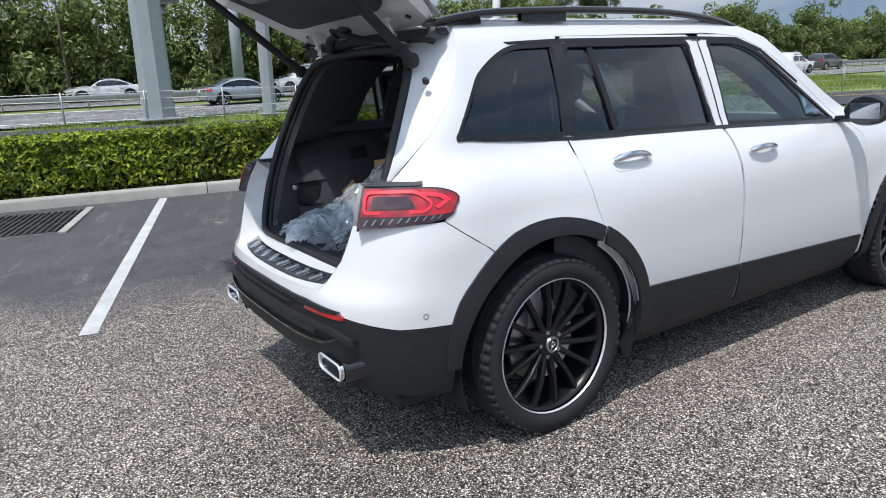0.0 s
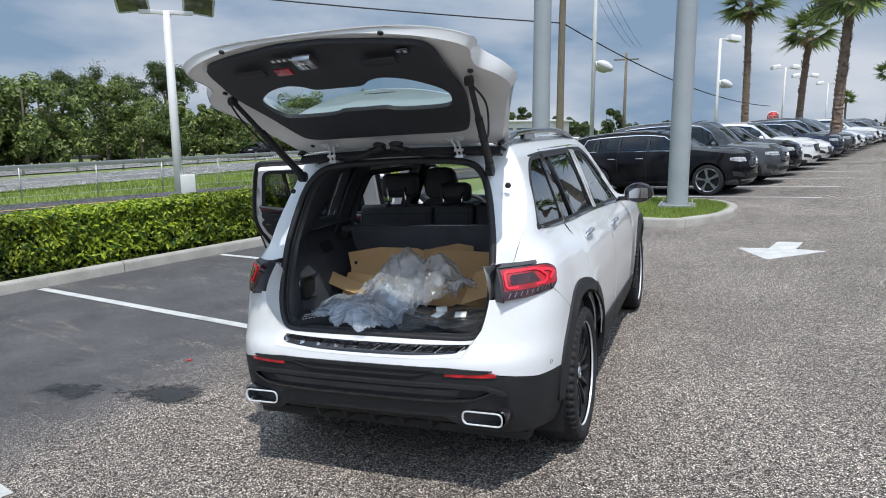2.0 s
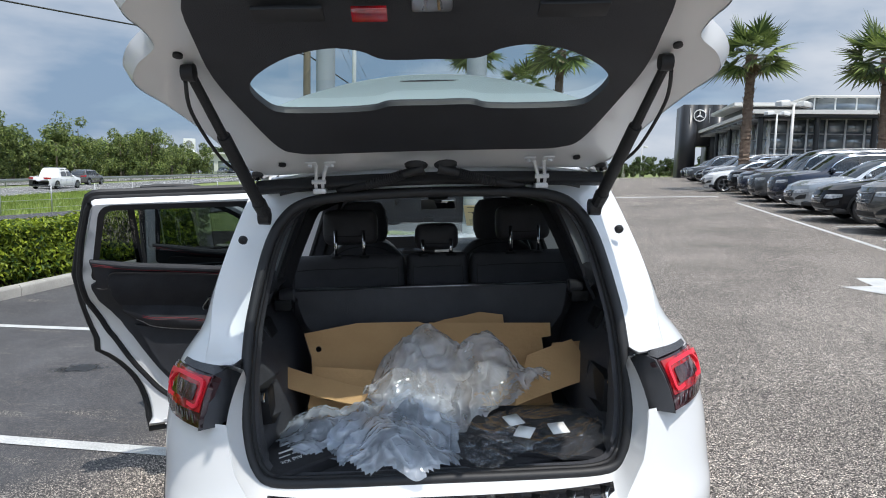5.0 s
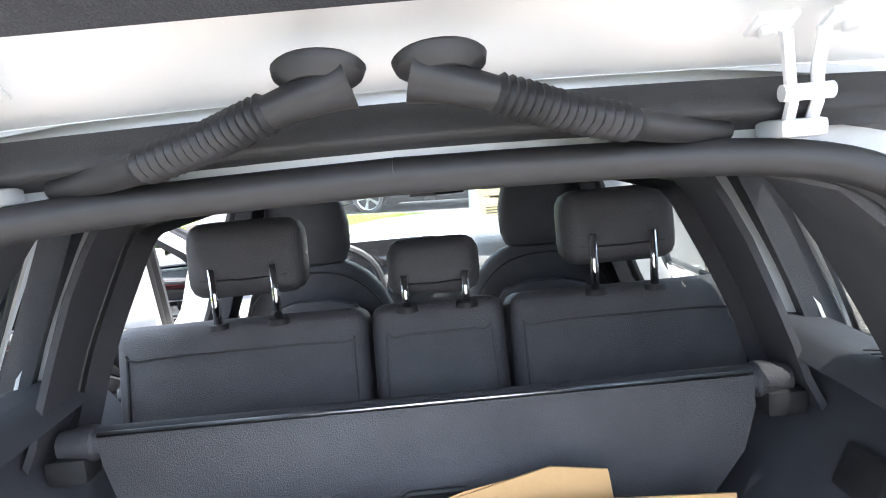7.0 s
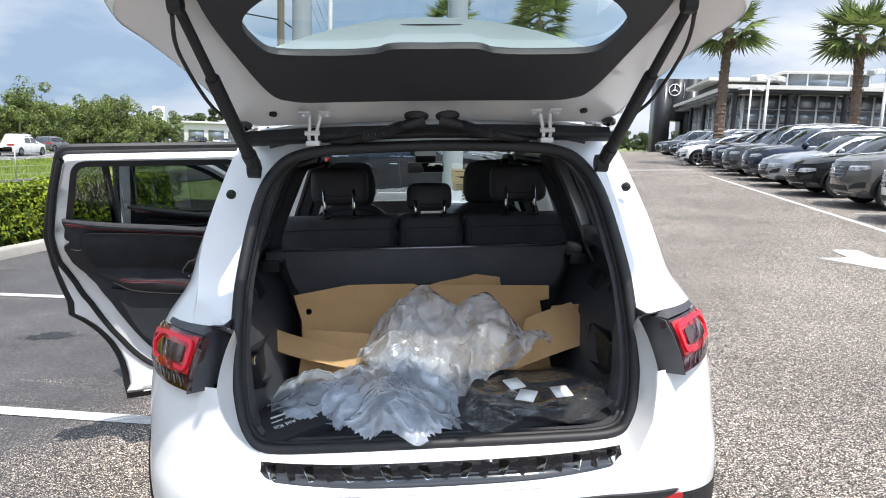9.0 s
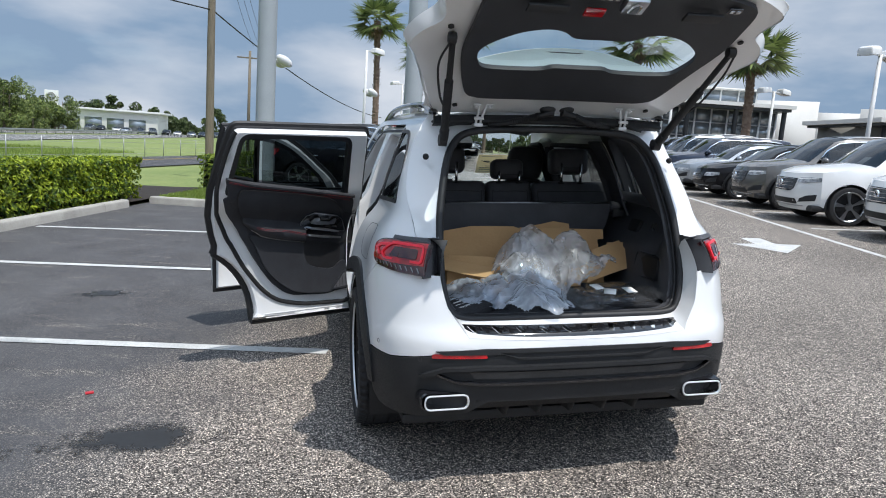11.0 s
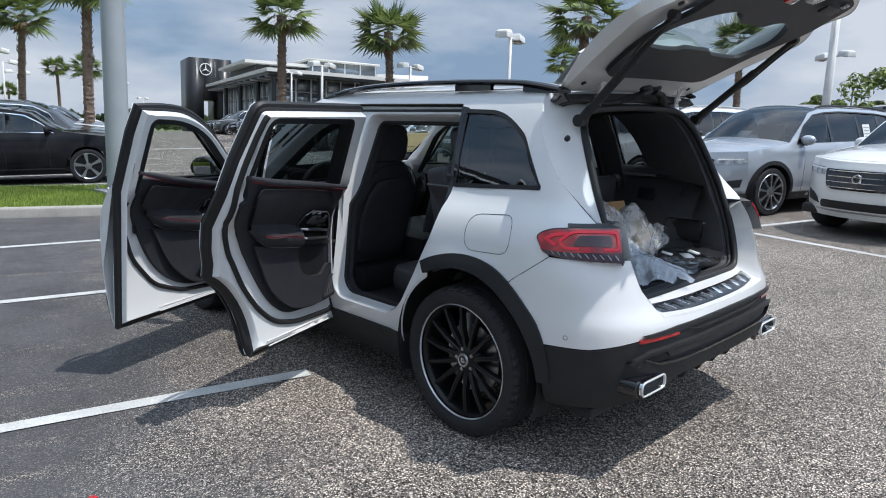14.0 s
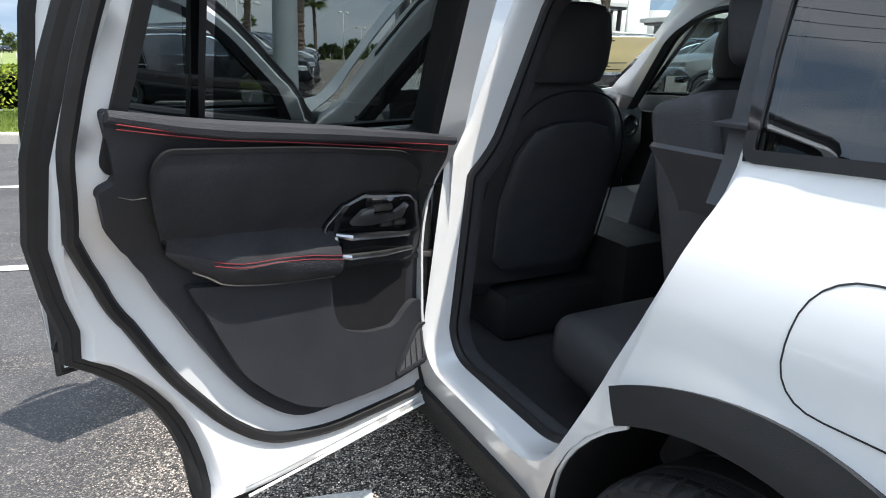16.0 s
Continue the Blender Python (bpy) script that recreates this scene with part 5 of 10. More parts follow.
# bright film on the closed side's centre pillar
skin("pillar_cover", [[(2.045, 1.115), (2.135, 1.112), (2.150, 1.498), (2.012, 1.500)]], WHITE, side=1, out=0.003, label="pillar cover under pale protective film", solid=0.006)
skin("pillar_gap", [[(2.086, 1.115), (2.094, 1.114), (2.088, 1.50), (2.080, 1.50)]], SEAL, side=1, out=0.005, solid=0.0)
for sd in (1, -1):
    lp = [(0.56, 1.172), (1.14, 1.128), (2.05, 1.100), (3.03, 1.058), (3.03, 1.072), (2.05, 1.114), (1.14, 1.143), (0.56, 1.186)]
    if sd > 0:
        skin("belt_strip", [lp], GLOSSBLACK, side=sd, out=0.004, solid=0.006, label="gloss black strip below the windows")
    # mirrors
    mx, my = (0.80, 3.02) if sd > 0 else (0.80, 3.02)
    bm = bmesh.new()
    bmesh.ops.create_icosphere(bm, subdivisions=3, radius=1.0)
    bmesh.ops.scale(bm, vec=(0.115, 0.075, 0.080), verts=bm.verts)
    for v in bm.verts:
        if v.co.y < -0.03:
            v.co.y = -0.03
    bmesh.ops.translate(bm, vec=(sd * 0.965, 3.03, 1.12), verts=bm.verts)
    par = car if sd > 0 else d_f
    mir = part("mirror", bm, GLOSSBLACK, par, "gloss black door mirror")
    part("mirror_arm", box(0.10, 0.06, 0.035, (sd * 0.85, 3.05, 1.075), 0.012), GLOSSBLACK, mir if sd > 0 else par)
    if sd > 0:
        part("mirror_glass", box(0.145, 0.004, 0.082, (sd * 0.965, 2.997, 1.120), 0.001, (7, 0, 0)), MIRROR, mir)
    else:
        part("mirror_glass", box(0.145, 0.004, 0.082, (sd * 0.965, 2.997, 1.120), 0.001, (7, 0, 0)), MIRROR, par)

# ---- tail, bumper, tailgate ----
# the frame round the tail opening, in shade-free white, and its rubber
EDGE_UZ = [(U_TAIL, 0.656), (-0.35, 0.658), (-0.10, 0.668), (-0.02, 0.78), (0.02, 0.905), (0.02, 1.046), (0.18, 1.050), (0.27, 1.12), (0.36, 1.20), (0.545, 1.42), (0.60, 1.52), (0.64, 1.585)]
LIP = [(0, 0.285, 0.705), (0.30, 0.285, 0.705), (0.485, 0.290, 0.712), (0.540, 0.305, 0.760), (0.562, 0.335, 0.86), (0.566, 0.370, 0.97), (0.563, 0.405, 1.06), (0.553, 0.450, 1.17), (0.515, 0.535, 1.355), (0.470, 0.583, 1.448), (0.400, 0.608, 1.496), (0.25, 0.620, 1.514), (0, 0.622, 1.520)]


def both(pts):
    s = spline(pts)
    return [Vector((-p.x, p.y, p.z)) for p in s[:0:-1]] + s


half_edge = [shell(a[0] + (b[0] - a[0]) * i / 6, a[1] + (b[1] - a[1]) * i / 6, 0.001) for a, b in zip(EDGE_UZ, EDGE_UZ[1:]) for i in range(6)]
e0, e1 = shell(*EDGE_UZ[-1]), Vector((0, 0.67, 1.645))
half_edge += [e0.lerp(e1, i / 6) + Vector((0, 0, 0.035 * math.sin(math.pi * i / 6))) for i in range(7)]
e_line = [Vector((-p.x, p.y, p.z)) for p in half_edge[:0:-1]] + half_edge
l_line = both(LIP)
mid = [a.lerp(b, 0.55) + Vector((0, 0.020, 0)) for a, b in zip(e_line, l_line)]
part("tail_frame", loft([e_line, mid, l_line]), WHITE, car, "white painted frame round the tail opening")
part("tail_seal", tube(l_line, 0.017, 14, close=False), SEAL, car, "thick black rubber seal round the tail opening")
inner = [Vector((p.x * 0.955, p.y + 0.06, p.z + (0.008 if p.z < 0.75 else -0.012))) for p in l_line]
bead = [a.lerp(b, 0.42) for a, b in zip(l_line, inner)]
part("seal_lip", tube(bead, 0.0105, 10, close=False), SEAL, car, "soft second lip of the seal")
trim_rows = [[a.lerp(b, k) + Vector((0, -0.010 * math.sin(math.pi * k), 0)) for a, b in zip(l_line, inner)] for k in (0.0, 0.25, 0.5, 0.75, 1.0)]
part("opening_trim", loft(trim_rows), TRIMBLACK, car, "black plastic trim inside the opening", 0.004)
for sd in (1, -1):
    c = Vector((sd * 0.600, 0.575, 1.385))
    part("rubber_stop", lathe([(-0.006, 0.0), (-0.006, 0.014), (0.004, 0.014), (0.010, 0.008), (0.010, 0.0)], 14, "y", None), SEAL, car, m=Matrix.Translation(c) @ pose(0, 0, 0, -30, 0, 180))

# loading sill plate
rows = []
for i in range(25):
    x = -0.50 + i / 24
    y = 0.128 + 0.05 * (abs(x) / 0.5) ** 3
    rows.append([Vector((x, y + 0.004, 0.655)), Vector((x, y + 0.008, 0.673)), Vector((x, y + 0.070, 0.694)), Vector((x, y + 0.080, 0.684))])
sill = part("sill_plate", loft(rows), GLOSSBLACK, car, "glossy black ribbed loading sill plate", 0.003)
for i in range(19):
    x = -0.45 + 0.05 * i
    y = 0.150 + 0.05 * (abs(x) / 0.5) ** 3
    part("rib", box(0.030, 0.055, 0.006, (x, y + 0.017, 0.6845), 0.002, (18, 0, 25 if x < 0 else -25)), CHROME if i % 2 == 0 else GLOSSBLACK, sill)

# bumper: lower black part with grille, reflectors, tailpipes
def bumper_line(u):
    """The edge between white and black round the tail."""
    return lerp([(U_TAIL, 0.626), (-0.30, 0.626), (0.0, 0.600), (0.28, 0.558), (0.60, 0.556)], u)

us = [0.50, 0.28, 0.12, 0.0, -0.15, -0.30, U_TAIL]
low = [(U_TAIL, 0.40), (-0.18, 0.40), (-0.08, 0.345), (0.10, 0.315), (0.25, 0.30), (0.46, 0.29), (0.47, 0.40)]
both_sides("lower_bumper", [[(u, bumper_line(u) - 0.003) for u in us] + low], PLASTIC, "matt black plastic lower bumper", 0.004, 0.04, 0.02)
both_sides("bumper_ledge", [[(0.10, 0.50), (0.0, 0.535), (-0.16, 0.545), (U_TAIL, 0.545), (U_TAIL, 0.560), (-0.16, 0.560), (0.0, 0.55), (0.12, 0.51)]], PLASTIC, "black plastic bumper ledge", 0.026, 0.04, 0.03)
both_sides("bumper_grille", [[(-0.12, 0.503), (U_TAIL, 0.503), (U_TAIL, 0.532), (-0.10, 0.532)]], IRON, "black honeycomb bumper grille", 0.009, 0.03, 0.006)
both_sides("bumper_trim", [[(0.05, 0.520), (-0.05, 0.484), (-0.14, 0.478), (U_TAIL, 0.478), (U_TAIL, 0.488), (-0.14, 0.488), (-0.04, 0.495), (0.05, 0.530)]], GLOSSBLACK, "gloss black bumper strip", 0.022, 0.04, 0.02)
both_sides("bumper_crease", [[(0.04, 0.612), (-0.17, 0.628), (U_TAIL, 0.628), (U_TAIL, 0.612), (-0.22, 0.612), (-0.30, 0.590), (U_TAIL, 0.590), (U_TAIL, 0.583), (-0.32, 0.583), (-0.24, 0.606), (0.0, 0.600)]], PLASTIC, "crease below the white bumper", 0.012, 0.05, 0.01)
for sd in (1, -1):
    # reflector
    lp = round_loop([(0.060, 0.583), (0.055, 0.600), (-0.165, 0.615), (-0.175, 0.590)], 0.008, 3)
    skin("reflector", [lp], REDLENS, side=sd, out=0.010, step=0.04, solid=0.01, label="red bumper reflector")
    # exhaust outlet
    ring = round_loop([(sd * 0.484, 0.376), (sd * 0.678, 0.376), (sd * 0.678, 0.436), (sd * 0.484, 0.436)], 0.029, 6)
    def pipe(p, y, g=1.0):
        return Vector((sd * 0.581 + (p[0] - sd * 0.581) * g, y, 0.406 + (p[1] - 0.406) * g))
    rows = [[pipe(p, 0.190, 1.01) for p in ring], [pipe(p, 0.122, 1.01) for p in ring], [pipe(p, 0.114, 0.985) for p in ring], [pipe(p, 0.118, 0.93) for p in ring], [pipe(p, 0.194, 0.88) for p in ring]]
    ex = part("exhaust_tip", loft(rows, True), CHROME, car, "wide chrome exhaust tip")
    part("tip_lip", tube([pipe(p, 0.112, 0.98) for p in ring + ring[:1]], 0.0042, 8, close=False), RIMEDGE, ex, "bright rounded lip")
    part("exhaust_inside", prism([tuple(pipe(p, 0, 0.86).xz) for p in ring], 0.01, "y", 0.172), SEAL, ex)
    part("exhaust_shroud", loft([[pipe(p, 0.23, 1.30) for p in ring], [pipe(p, 0.134, 1.20) for p in ring], [pipe(p, 0.128, 1.10) for p in ring], [pipe(p, 0.18, 1.06) for p in ring]], True), GLOSSBLACK, ex, "gloss black exhaust surround")
    # parking sensor
    for u, z in ((0.115, 0.572), (0.375, 0.60)):
        p = shell(u, z, 0.006, sd)
        lp = [(u + 0.009 * math.cos(a * math.pi / 8), z + 0.009 * math.sin(a * math.pi / 8)) for a in range(16)]
        part("parking_sensor", band(lp, 0.0022, lambda uu, zz, o: shell(uu, zz, o + (0.004 if z < 0.58 else 0.0), sd), 0.001), IRON, car)
# diffuser
for i, x in enumerate((-0.30, -0.15, 0.0, 0.15, 0.30)):
    part("diffuser_fin", prism([(0.13, 0.42), (0.20, 0.30), (0.42, 0.27), (0.42, 0.40)], 0.014, "x", x - 0.007), PLASTIC, car, "black plastic diffuser fin")
part("diffuser", loft([[Vector((x, 0.115 + 0.02 * abs(x), 0.41)) for x in (-0.45, 0, 0.45)], [Vector((x, 0.17, 0.36)) for x in (-0.45, 0, 0.45)], [Vector((x, 0.45, 0.28)) for x in (-0.45, 0, 0.45)]]), PLASTIC, car, "black plastic diffuser", 0.01)
part("underbody", box(1.50, 4.1, 0.05, (0, 2.35, 0.26), 0.02), PLASTIC, car, "dark underbody")

# tail lamps that stay on the body
U_LENS = 0.105
def lens(u, z, out, sd):
    """The lamp stands out backwards from the body at its inner end."""
    p = shell(u, z, out, sd)
    p.y -= 0.040 * max(0.0, min(1.0, (0.36 - u) / (0.36 - U_LENS))) ** 1.4
    return p


def lamp_skin(name, lp, material, parent, label, sd, out, solid, step=0.03):
    bm = sheet([lp], lambda u, z: lens(u, z, out, sd), step)
    bm.normal_update()
    return part(name, flip_out(bm), material, parent, label, solid)


def lu(pts):
    return [(U_LENS + (u - 0.02) / 0.542 * (0.486 - U_LENS), 0.906 + (z - 0.888) * 0.815) for u, z in pts]


for sd in (1, -1):
    lp = smooth_loop(lu([(0.02, 0.888), (0.02, 1.048), (0.28, 1.047), (0.46, 1.036), (0.562, 1.003), (0.545, 0.962), (0.49, 0.918), (0.27, 0.896)]), 4, sharp=(0, 1))
    lamp = lamp_skin("tail_lamp", lp, SMOKE, car, "red and smoked tail lamp", sd, 0.006, 0.03)
    lamp_skin("lamp_upper", smooth_loop(lu([(0.03, 0.935), (0.03, 1.042), (0.28, 1.039), (0.45, 1.028), (0.548, 1.001), (0.53, 0.960), (0.48, 0.934)]), 4, sharp=(0, 1)), REDLENS, lamp, "deep red lens", sd, 0.009, 0.006)
    ring = round_loop(lu([(0.05, 0.948), (0.05, 1.026), (0.31, 1.026), (0.40, 0.976), (0.36, 0.948)]), [0.015, 0.02, 0.03, 0.02, 0.02], 4)
    part("light_guide", band(ring, 0.010, lambda u, z, o: lens(u, z, 0.009 + o, sd), 0.006), REDLIT, lamp, "bright red light guide")
    lamp_skin("light_guide", lu([(0.34, 1.024), (0.45, 1.013), (0.51, 0.988), (0.43, 0.955), (0.41, 0.965), (0.465, 0.987), (0.43, 1.000), (0.33, 1.010)]), REDLIT, lamp, "bright red light guide", sd, 0.014, 0.004)
    lamp_skin("lamp_core", round_loop(lu([(0.085, 0.962), (0.085, 1.010), (0.27, 1.010), (0.31, 0.962)]), 0.010, 3), SMOKE, lamp, "", sd, 0.013, 0.004)
    for i in range(10):
        u = 0.05 + 0.042 * i
        lamp_skin("lamp_rib", lu([(u, 0.900 + 0.002 * i), (u + 0.007, 0.900 + 0.002 * i), (u + 0.026, 0.924 + 0.001 * i), (u + 0.019, 0.924 + 0.001 * i)]), STEEL, lamp, "", sd, 0.010, 0.002, 0.05)
    # dark block between lamp and opening, stepped, with its flat top
    rows = []
    for z in (0.898, 0.93, 0.965, 1.00, 1.038):
        a = lens(U_LENS + 0.002, z, 0.002, sd)
        k = (z - 0.86) * 0.32
        rows.append([a, Vector((sd * 0.622, a.y + 0.028, z)), Vector((sd * 0.604, 0.300 + k, z)), Vector((sd * 0.600, 0.318 + k, z)), Vector((sd * 0.572, 0.338 + k, z))])
    part("lamp_block", loft(rows), TRIMBLACK, car, "dark grey plastic block beside the lamp", 0.008)
    tops = [lens(u, 1.038, 0.004, sd) for u in (0.33, 0.28, 0.23, U_LENS + 0.002)] + [v for v in rows[-1][1:]]
    backs = [shell(u, 1.051, 0.003, sd) for u in (0.33, 0.26, 0.20, 0.15, 0.12, 0.09, 0.06)] + [Vector((sd * 0.572, 0.405, 1.051))]
    part("lamp_cap", loft([tops, backs]), TRIMBLACK, lamp, "small grey filler piece", 0.004)

# the raised tailgate: s runs from the hinge to its free edge, n is outwards
GA = radians(25.5)
G_S, G_N, G_O = Vector((0, -math.cos(GA), math.sin(GA))), Vector((0, math.sin(GA), math.cos(GA))), Vector((0, 0.63, 1.600))


def gate(x, s, n):
    return G_O + Vector((x, 0, 0)) + G_S * s + G_N * n


def gate_out(x, s):
    """Height of the outer skin: bulged, falling away to the sides and the free edge."""
    t = max(0.0, min(1.0, s / 0.97))
    base = 0.055 + 0.115 * math.sin(math.pi * min(1.0, t * 0.92) ** 0.9)
    return base - 0.10 * (abs(x) / 0.72) ** 3.2 - 0.055 * max(0, (t - 0.8) / 0.2) ** 2


def gate_in(x, s):
    return 0.012 + 0.035 * math.sin(math.pi * s / 1.05) - 0.03 * (abs(x) / 0.7) ** 3


GATE = [(0, -0.03), (0.45, -0.035), (0.57, -0.01), (0.62, 0.10), (0.67, 0.25), (0.725, 0.40), (0.765, 0.505), (0.730, 0.585), (0.665, 0.645), (0.662, 0.71), (0.678, 0.775), (0.665, 0.815), (0.60, 0.858), (0.48, 0.905), (0.25, 0.955), (0, 0.965)]
gate_half = [tuple(v.xy) for v in spline([(x, s, 0) for x, s in GATE], 4)]
gate_loop = gate_half + [(-x, s) for x, s in gate_half[-2:0:-1]]
GLASS = [(0, 0.352), (0.11, 0.352), (0.155, 0.334), (0.25, 0.328), (0.40, 0.340), (0.445, 0.385), (0.462, 0.470), (0.425, 0.545), (0.34, 0.615), (0.24, 0.645), (0.165, 0.630), (0.11, 0.592), (0, 0.590)]
gl_half = [tuple(v.xy) for v in spline([(x, s, 0) for x, s in GLASS], 4)]
gl_loop = gl_half + [(-x, s) for x, s in gl_half[-2:0:-1]]
PANE = round_loop([(-0.54, 0.16), (0.54, 0.16), (0.60, 0.655), (-0.60, 0.655)], 0.06, 4)
SKIN_HOLE = round_loop([(-0.53, 0.02), (0.53, 0.02), (0.59, 0.645), (-0.59, 0.645)], 0.06, 4)
bm = sheet([gate_loop, SKIN_HOLE], lambda x, s: gate(x, s, gate_out(x, s)), 0.05)
bm.normal_update()
for f in bm.faces:
    if f.normal.dot(G_N) < 0:
        f.normal_flip()
tailgate = part("tailgate", bm, WHITE, car, "raised white tailgate seen from below", 0.004)
bm = sheet([PANE], lambda x, s: gate(x, s, gate_in(x, s) + 0.03), 0.08)
part("rear_screen", bm, SCREEN_TINT, tailgate, "tinted rear screen")
bm = loft([[gate(x, s, gate_out(x, s)) for x, s in gate_loop], [gate(x * 0.985, s * 0.99, gate_in(x, s) + 0.02) for x, s in gate_loop], [gate(x * 0.965, s * 0.98 + 0.004, gate_in(x, s)) for x, s in gate_loop]], True)
part("gate_edge", bm, WHITE, tailgate)
bm = sheet([[(x * 0.965, s * 0.98 + 0.004) for x, s in gate_loop], shrink(gl_loop, -0.05)], lambda x, s: gate(x, s, gate_in(x, s)), 0.05)
part("inner_frame", bm, WHITE, tailgate, "white painted inner frame")
TRIM = [(0, 0.112), (0.30, 0.112), (0.40, 0.124), (0.455, 0.170), (0.505, 0.34), (0.530, 0.50), (0.528, 0.68), (0.510, 0.83), (0.40, 0.875), (0.22, 0.905), (0.10, 0.925), (0, 0.925)]
tr_half = [tuple(v.xy) for v in spline([(x, s, 0) for x, s in TRIM], 4)]
tr_loop = tr_half + [(-x, s) for x, s in tr_half[-2:0:-1]]
bm = sheet([tr_loop, gl_loop], lambda x, s: gate(x, s, gate_in(x, s) - 0.022 - 0.02 * math.exp(-((s - 0.62) / 0.16) ** 2)), 0.04)
lining = part("gate_lining", bm, DOORTRIM, tailgate, "black moulded tailgate lining", 0.02)
part("lining_edge", loft([[gate(x, s, gate_in(x, s) - 0.022) for x, s in gl_loop], [gate(x * 1.01, s, gate_in(x, s) - 0.010) for x, s in gl_loop]], True), SEAL, tailgate)
# spoiler, lying over the hinge end of the screen
rows = []
for i in range(21):
    x = -0.60 + 0.06 * i
    k = (abs(x) / 0.6) ** 2
    rows.append([gate(x, -0.02, 0.055 - 0.03 * k), gate(x, 0.10, 0.115 - 0.05 * k), gate(x, 0.25 - 0.11 * k, 0.185 - 0.10 * k), gate(x, 0.262 - 0.11 * k, 0.176 - 0.10 * k), gate(x, 0.235 - 0.11 * k, 0.165 - 0.10 * k), gate(x, 0.10, 0.092 - 0.05 * k), gate(x, 0.0, 0.040 - 0.03 * k)])
spo = part("spoiler", loft(rows, True), WHITE, tailgate, "white roof spoiler")
part("brake_light", box(0.30, 0.016, 0.012, gate(0, 0.236, 0.172), 0.004, (-25.5, 0, 0)), SMOKE, tailgate, "dark high brake light")
part("spoiler_lip", tube([gate(x, 0.165 - 0.10 * (x / 0.6) ** 2, 0.128 - 0.08 * (x / 0.6) ** 2) for x in np.linspace(-0.25, 0.25, 9)], 0.006, 6), SEAL, tailgate)
# latch, pulls, sticker, triangle
part("gate_latch", box(0.085, 0.075, 0.03, gate(0, 0.855, -0.024), 0.008, (-25.5, 0, 0)), STEEL, lining, "grey metal latch plate")
part("striker_hook", tube([gate(-0.016, 0.835, -0.040), gate(-0.013, 0.875, -0.046), gate(0.0, 0.885, -0.046), gate(0.013, 0.875, -0.046), gate(0.016, 0.835, -0.040)], 0.006, 6), CHROME, lining, "bright metal latch loop")
# the pulls are not hollowed: black pads paint in their shade
for x in (-0.30, 0.30):
    part("pull_recess", box(0.15, 0.045, 0.012, gate(x, 0.80, -0.020), 0.005, (-25.5, 0, 0)), SEAL, lining, "black pad that stands in for a shaded pull recess")
part("warning_lamp", box(0.075, 0.042, 0.010, gate(-0.130, 0.805, -0.028), 0.003, (-25.5, 0, 0)), REDLENS, lining, "red warning reflector")
st = part("sticker", box(0.10, 0.026, 0.003, gate(-0.105, 0.865, -0.012), 0.001, (-25.5, 0, 0)), LEATHER, lining, "dark sticker with small pale symbols")
for i in range(4):
    part("sticker_mark", box(0.014, 0.015, 0.002, gate(-0.145 + 0.027 * i, 0.865, -0.0145), 0.0, (-25.5, 0, 0)), SIGNWHITE, lining)
part("button_pad", box(0.055, 0.03, 0.006, gate(0.41, 0.835, -0.008), 0.003, (-25.5, 0, 0)), GLOSSBLACK, lining, "gloss black pad with two buttons")
for dx in (-0.012, 0.014):
    part("button", box(0.016, 0.014, 0.004, gate(0.41 + dx, 0.835, -0.012), 0.002, (-25.5, 0, 0)), STEEL, lining)
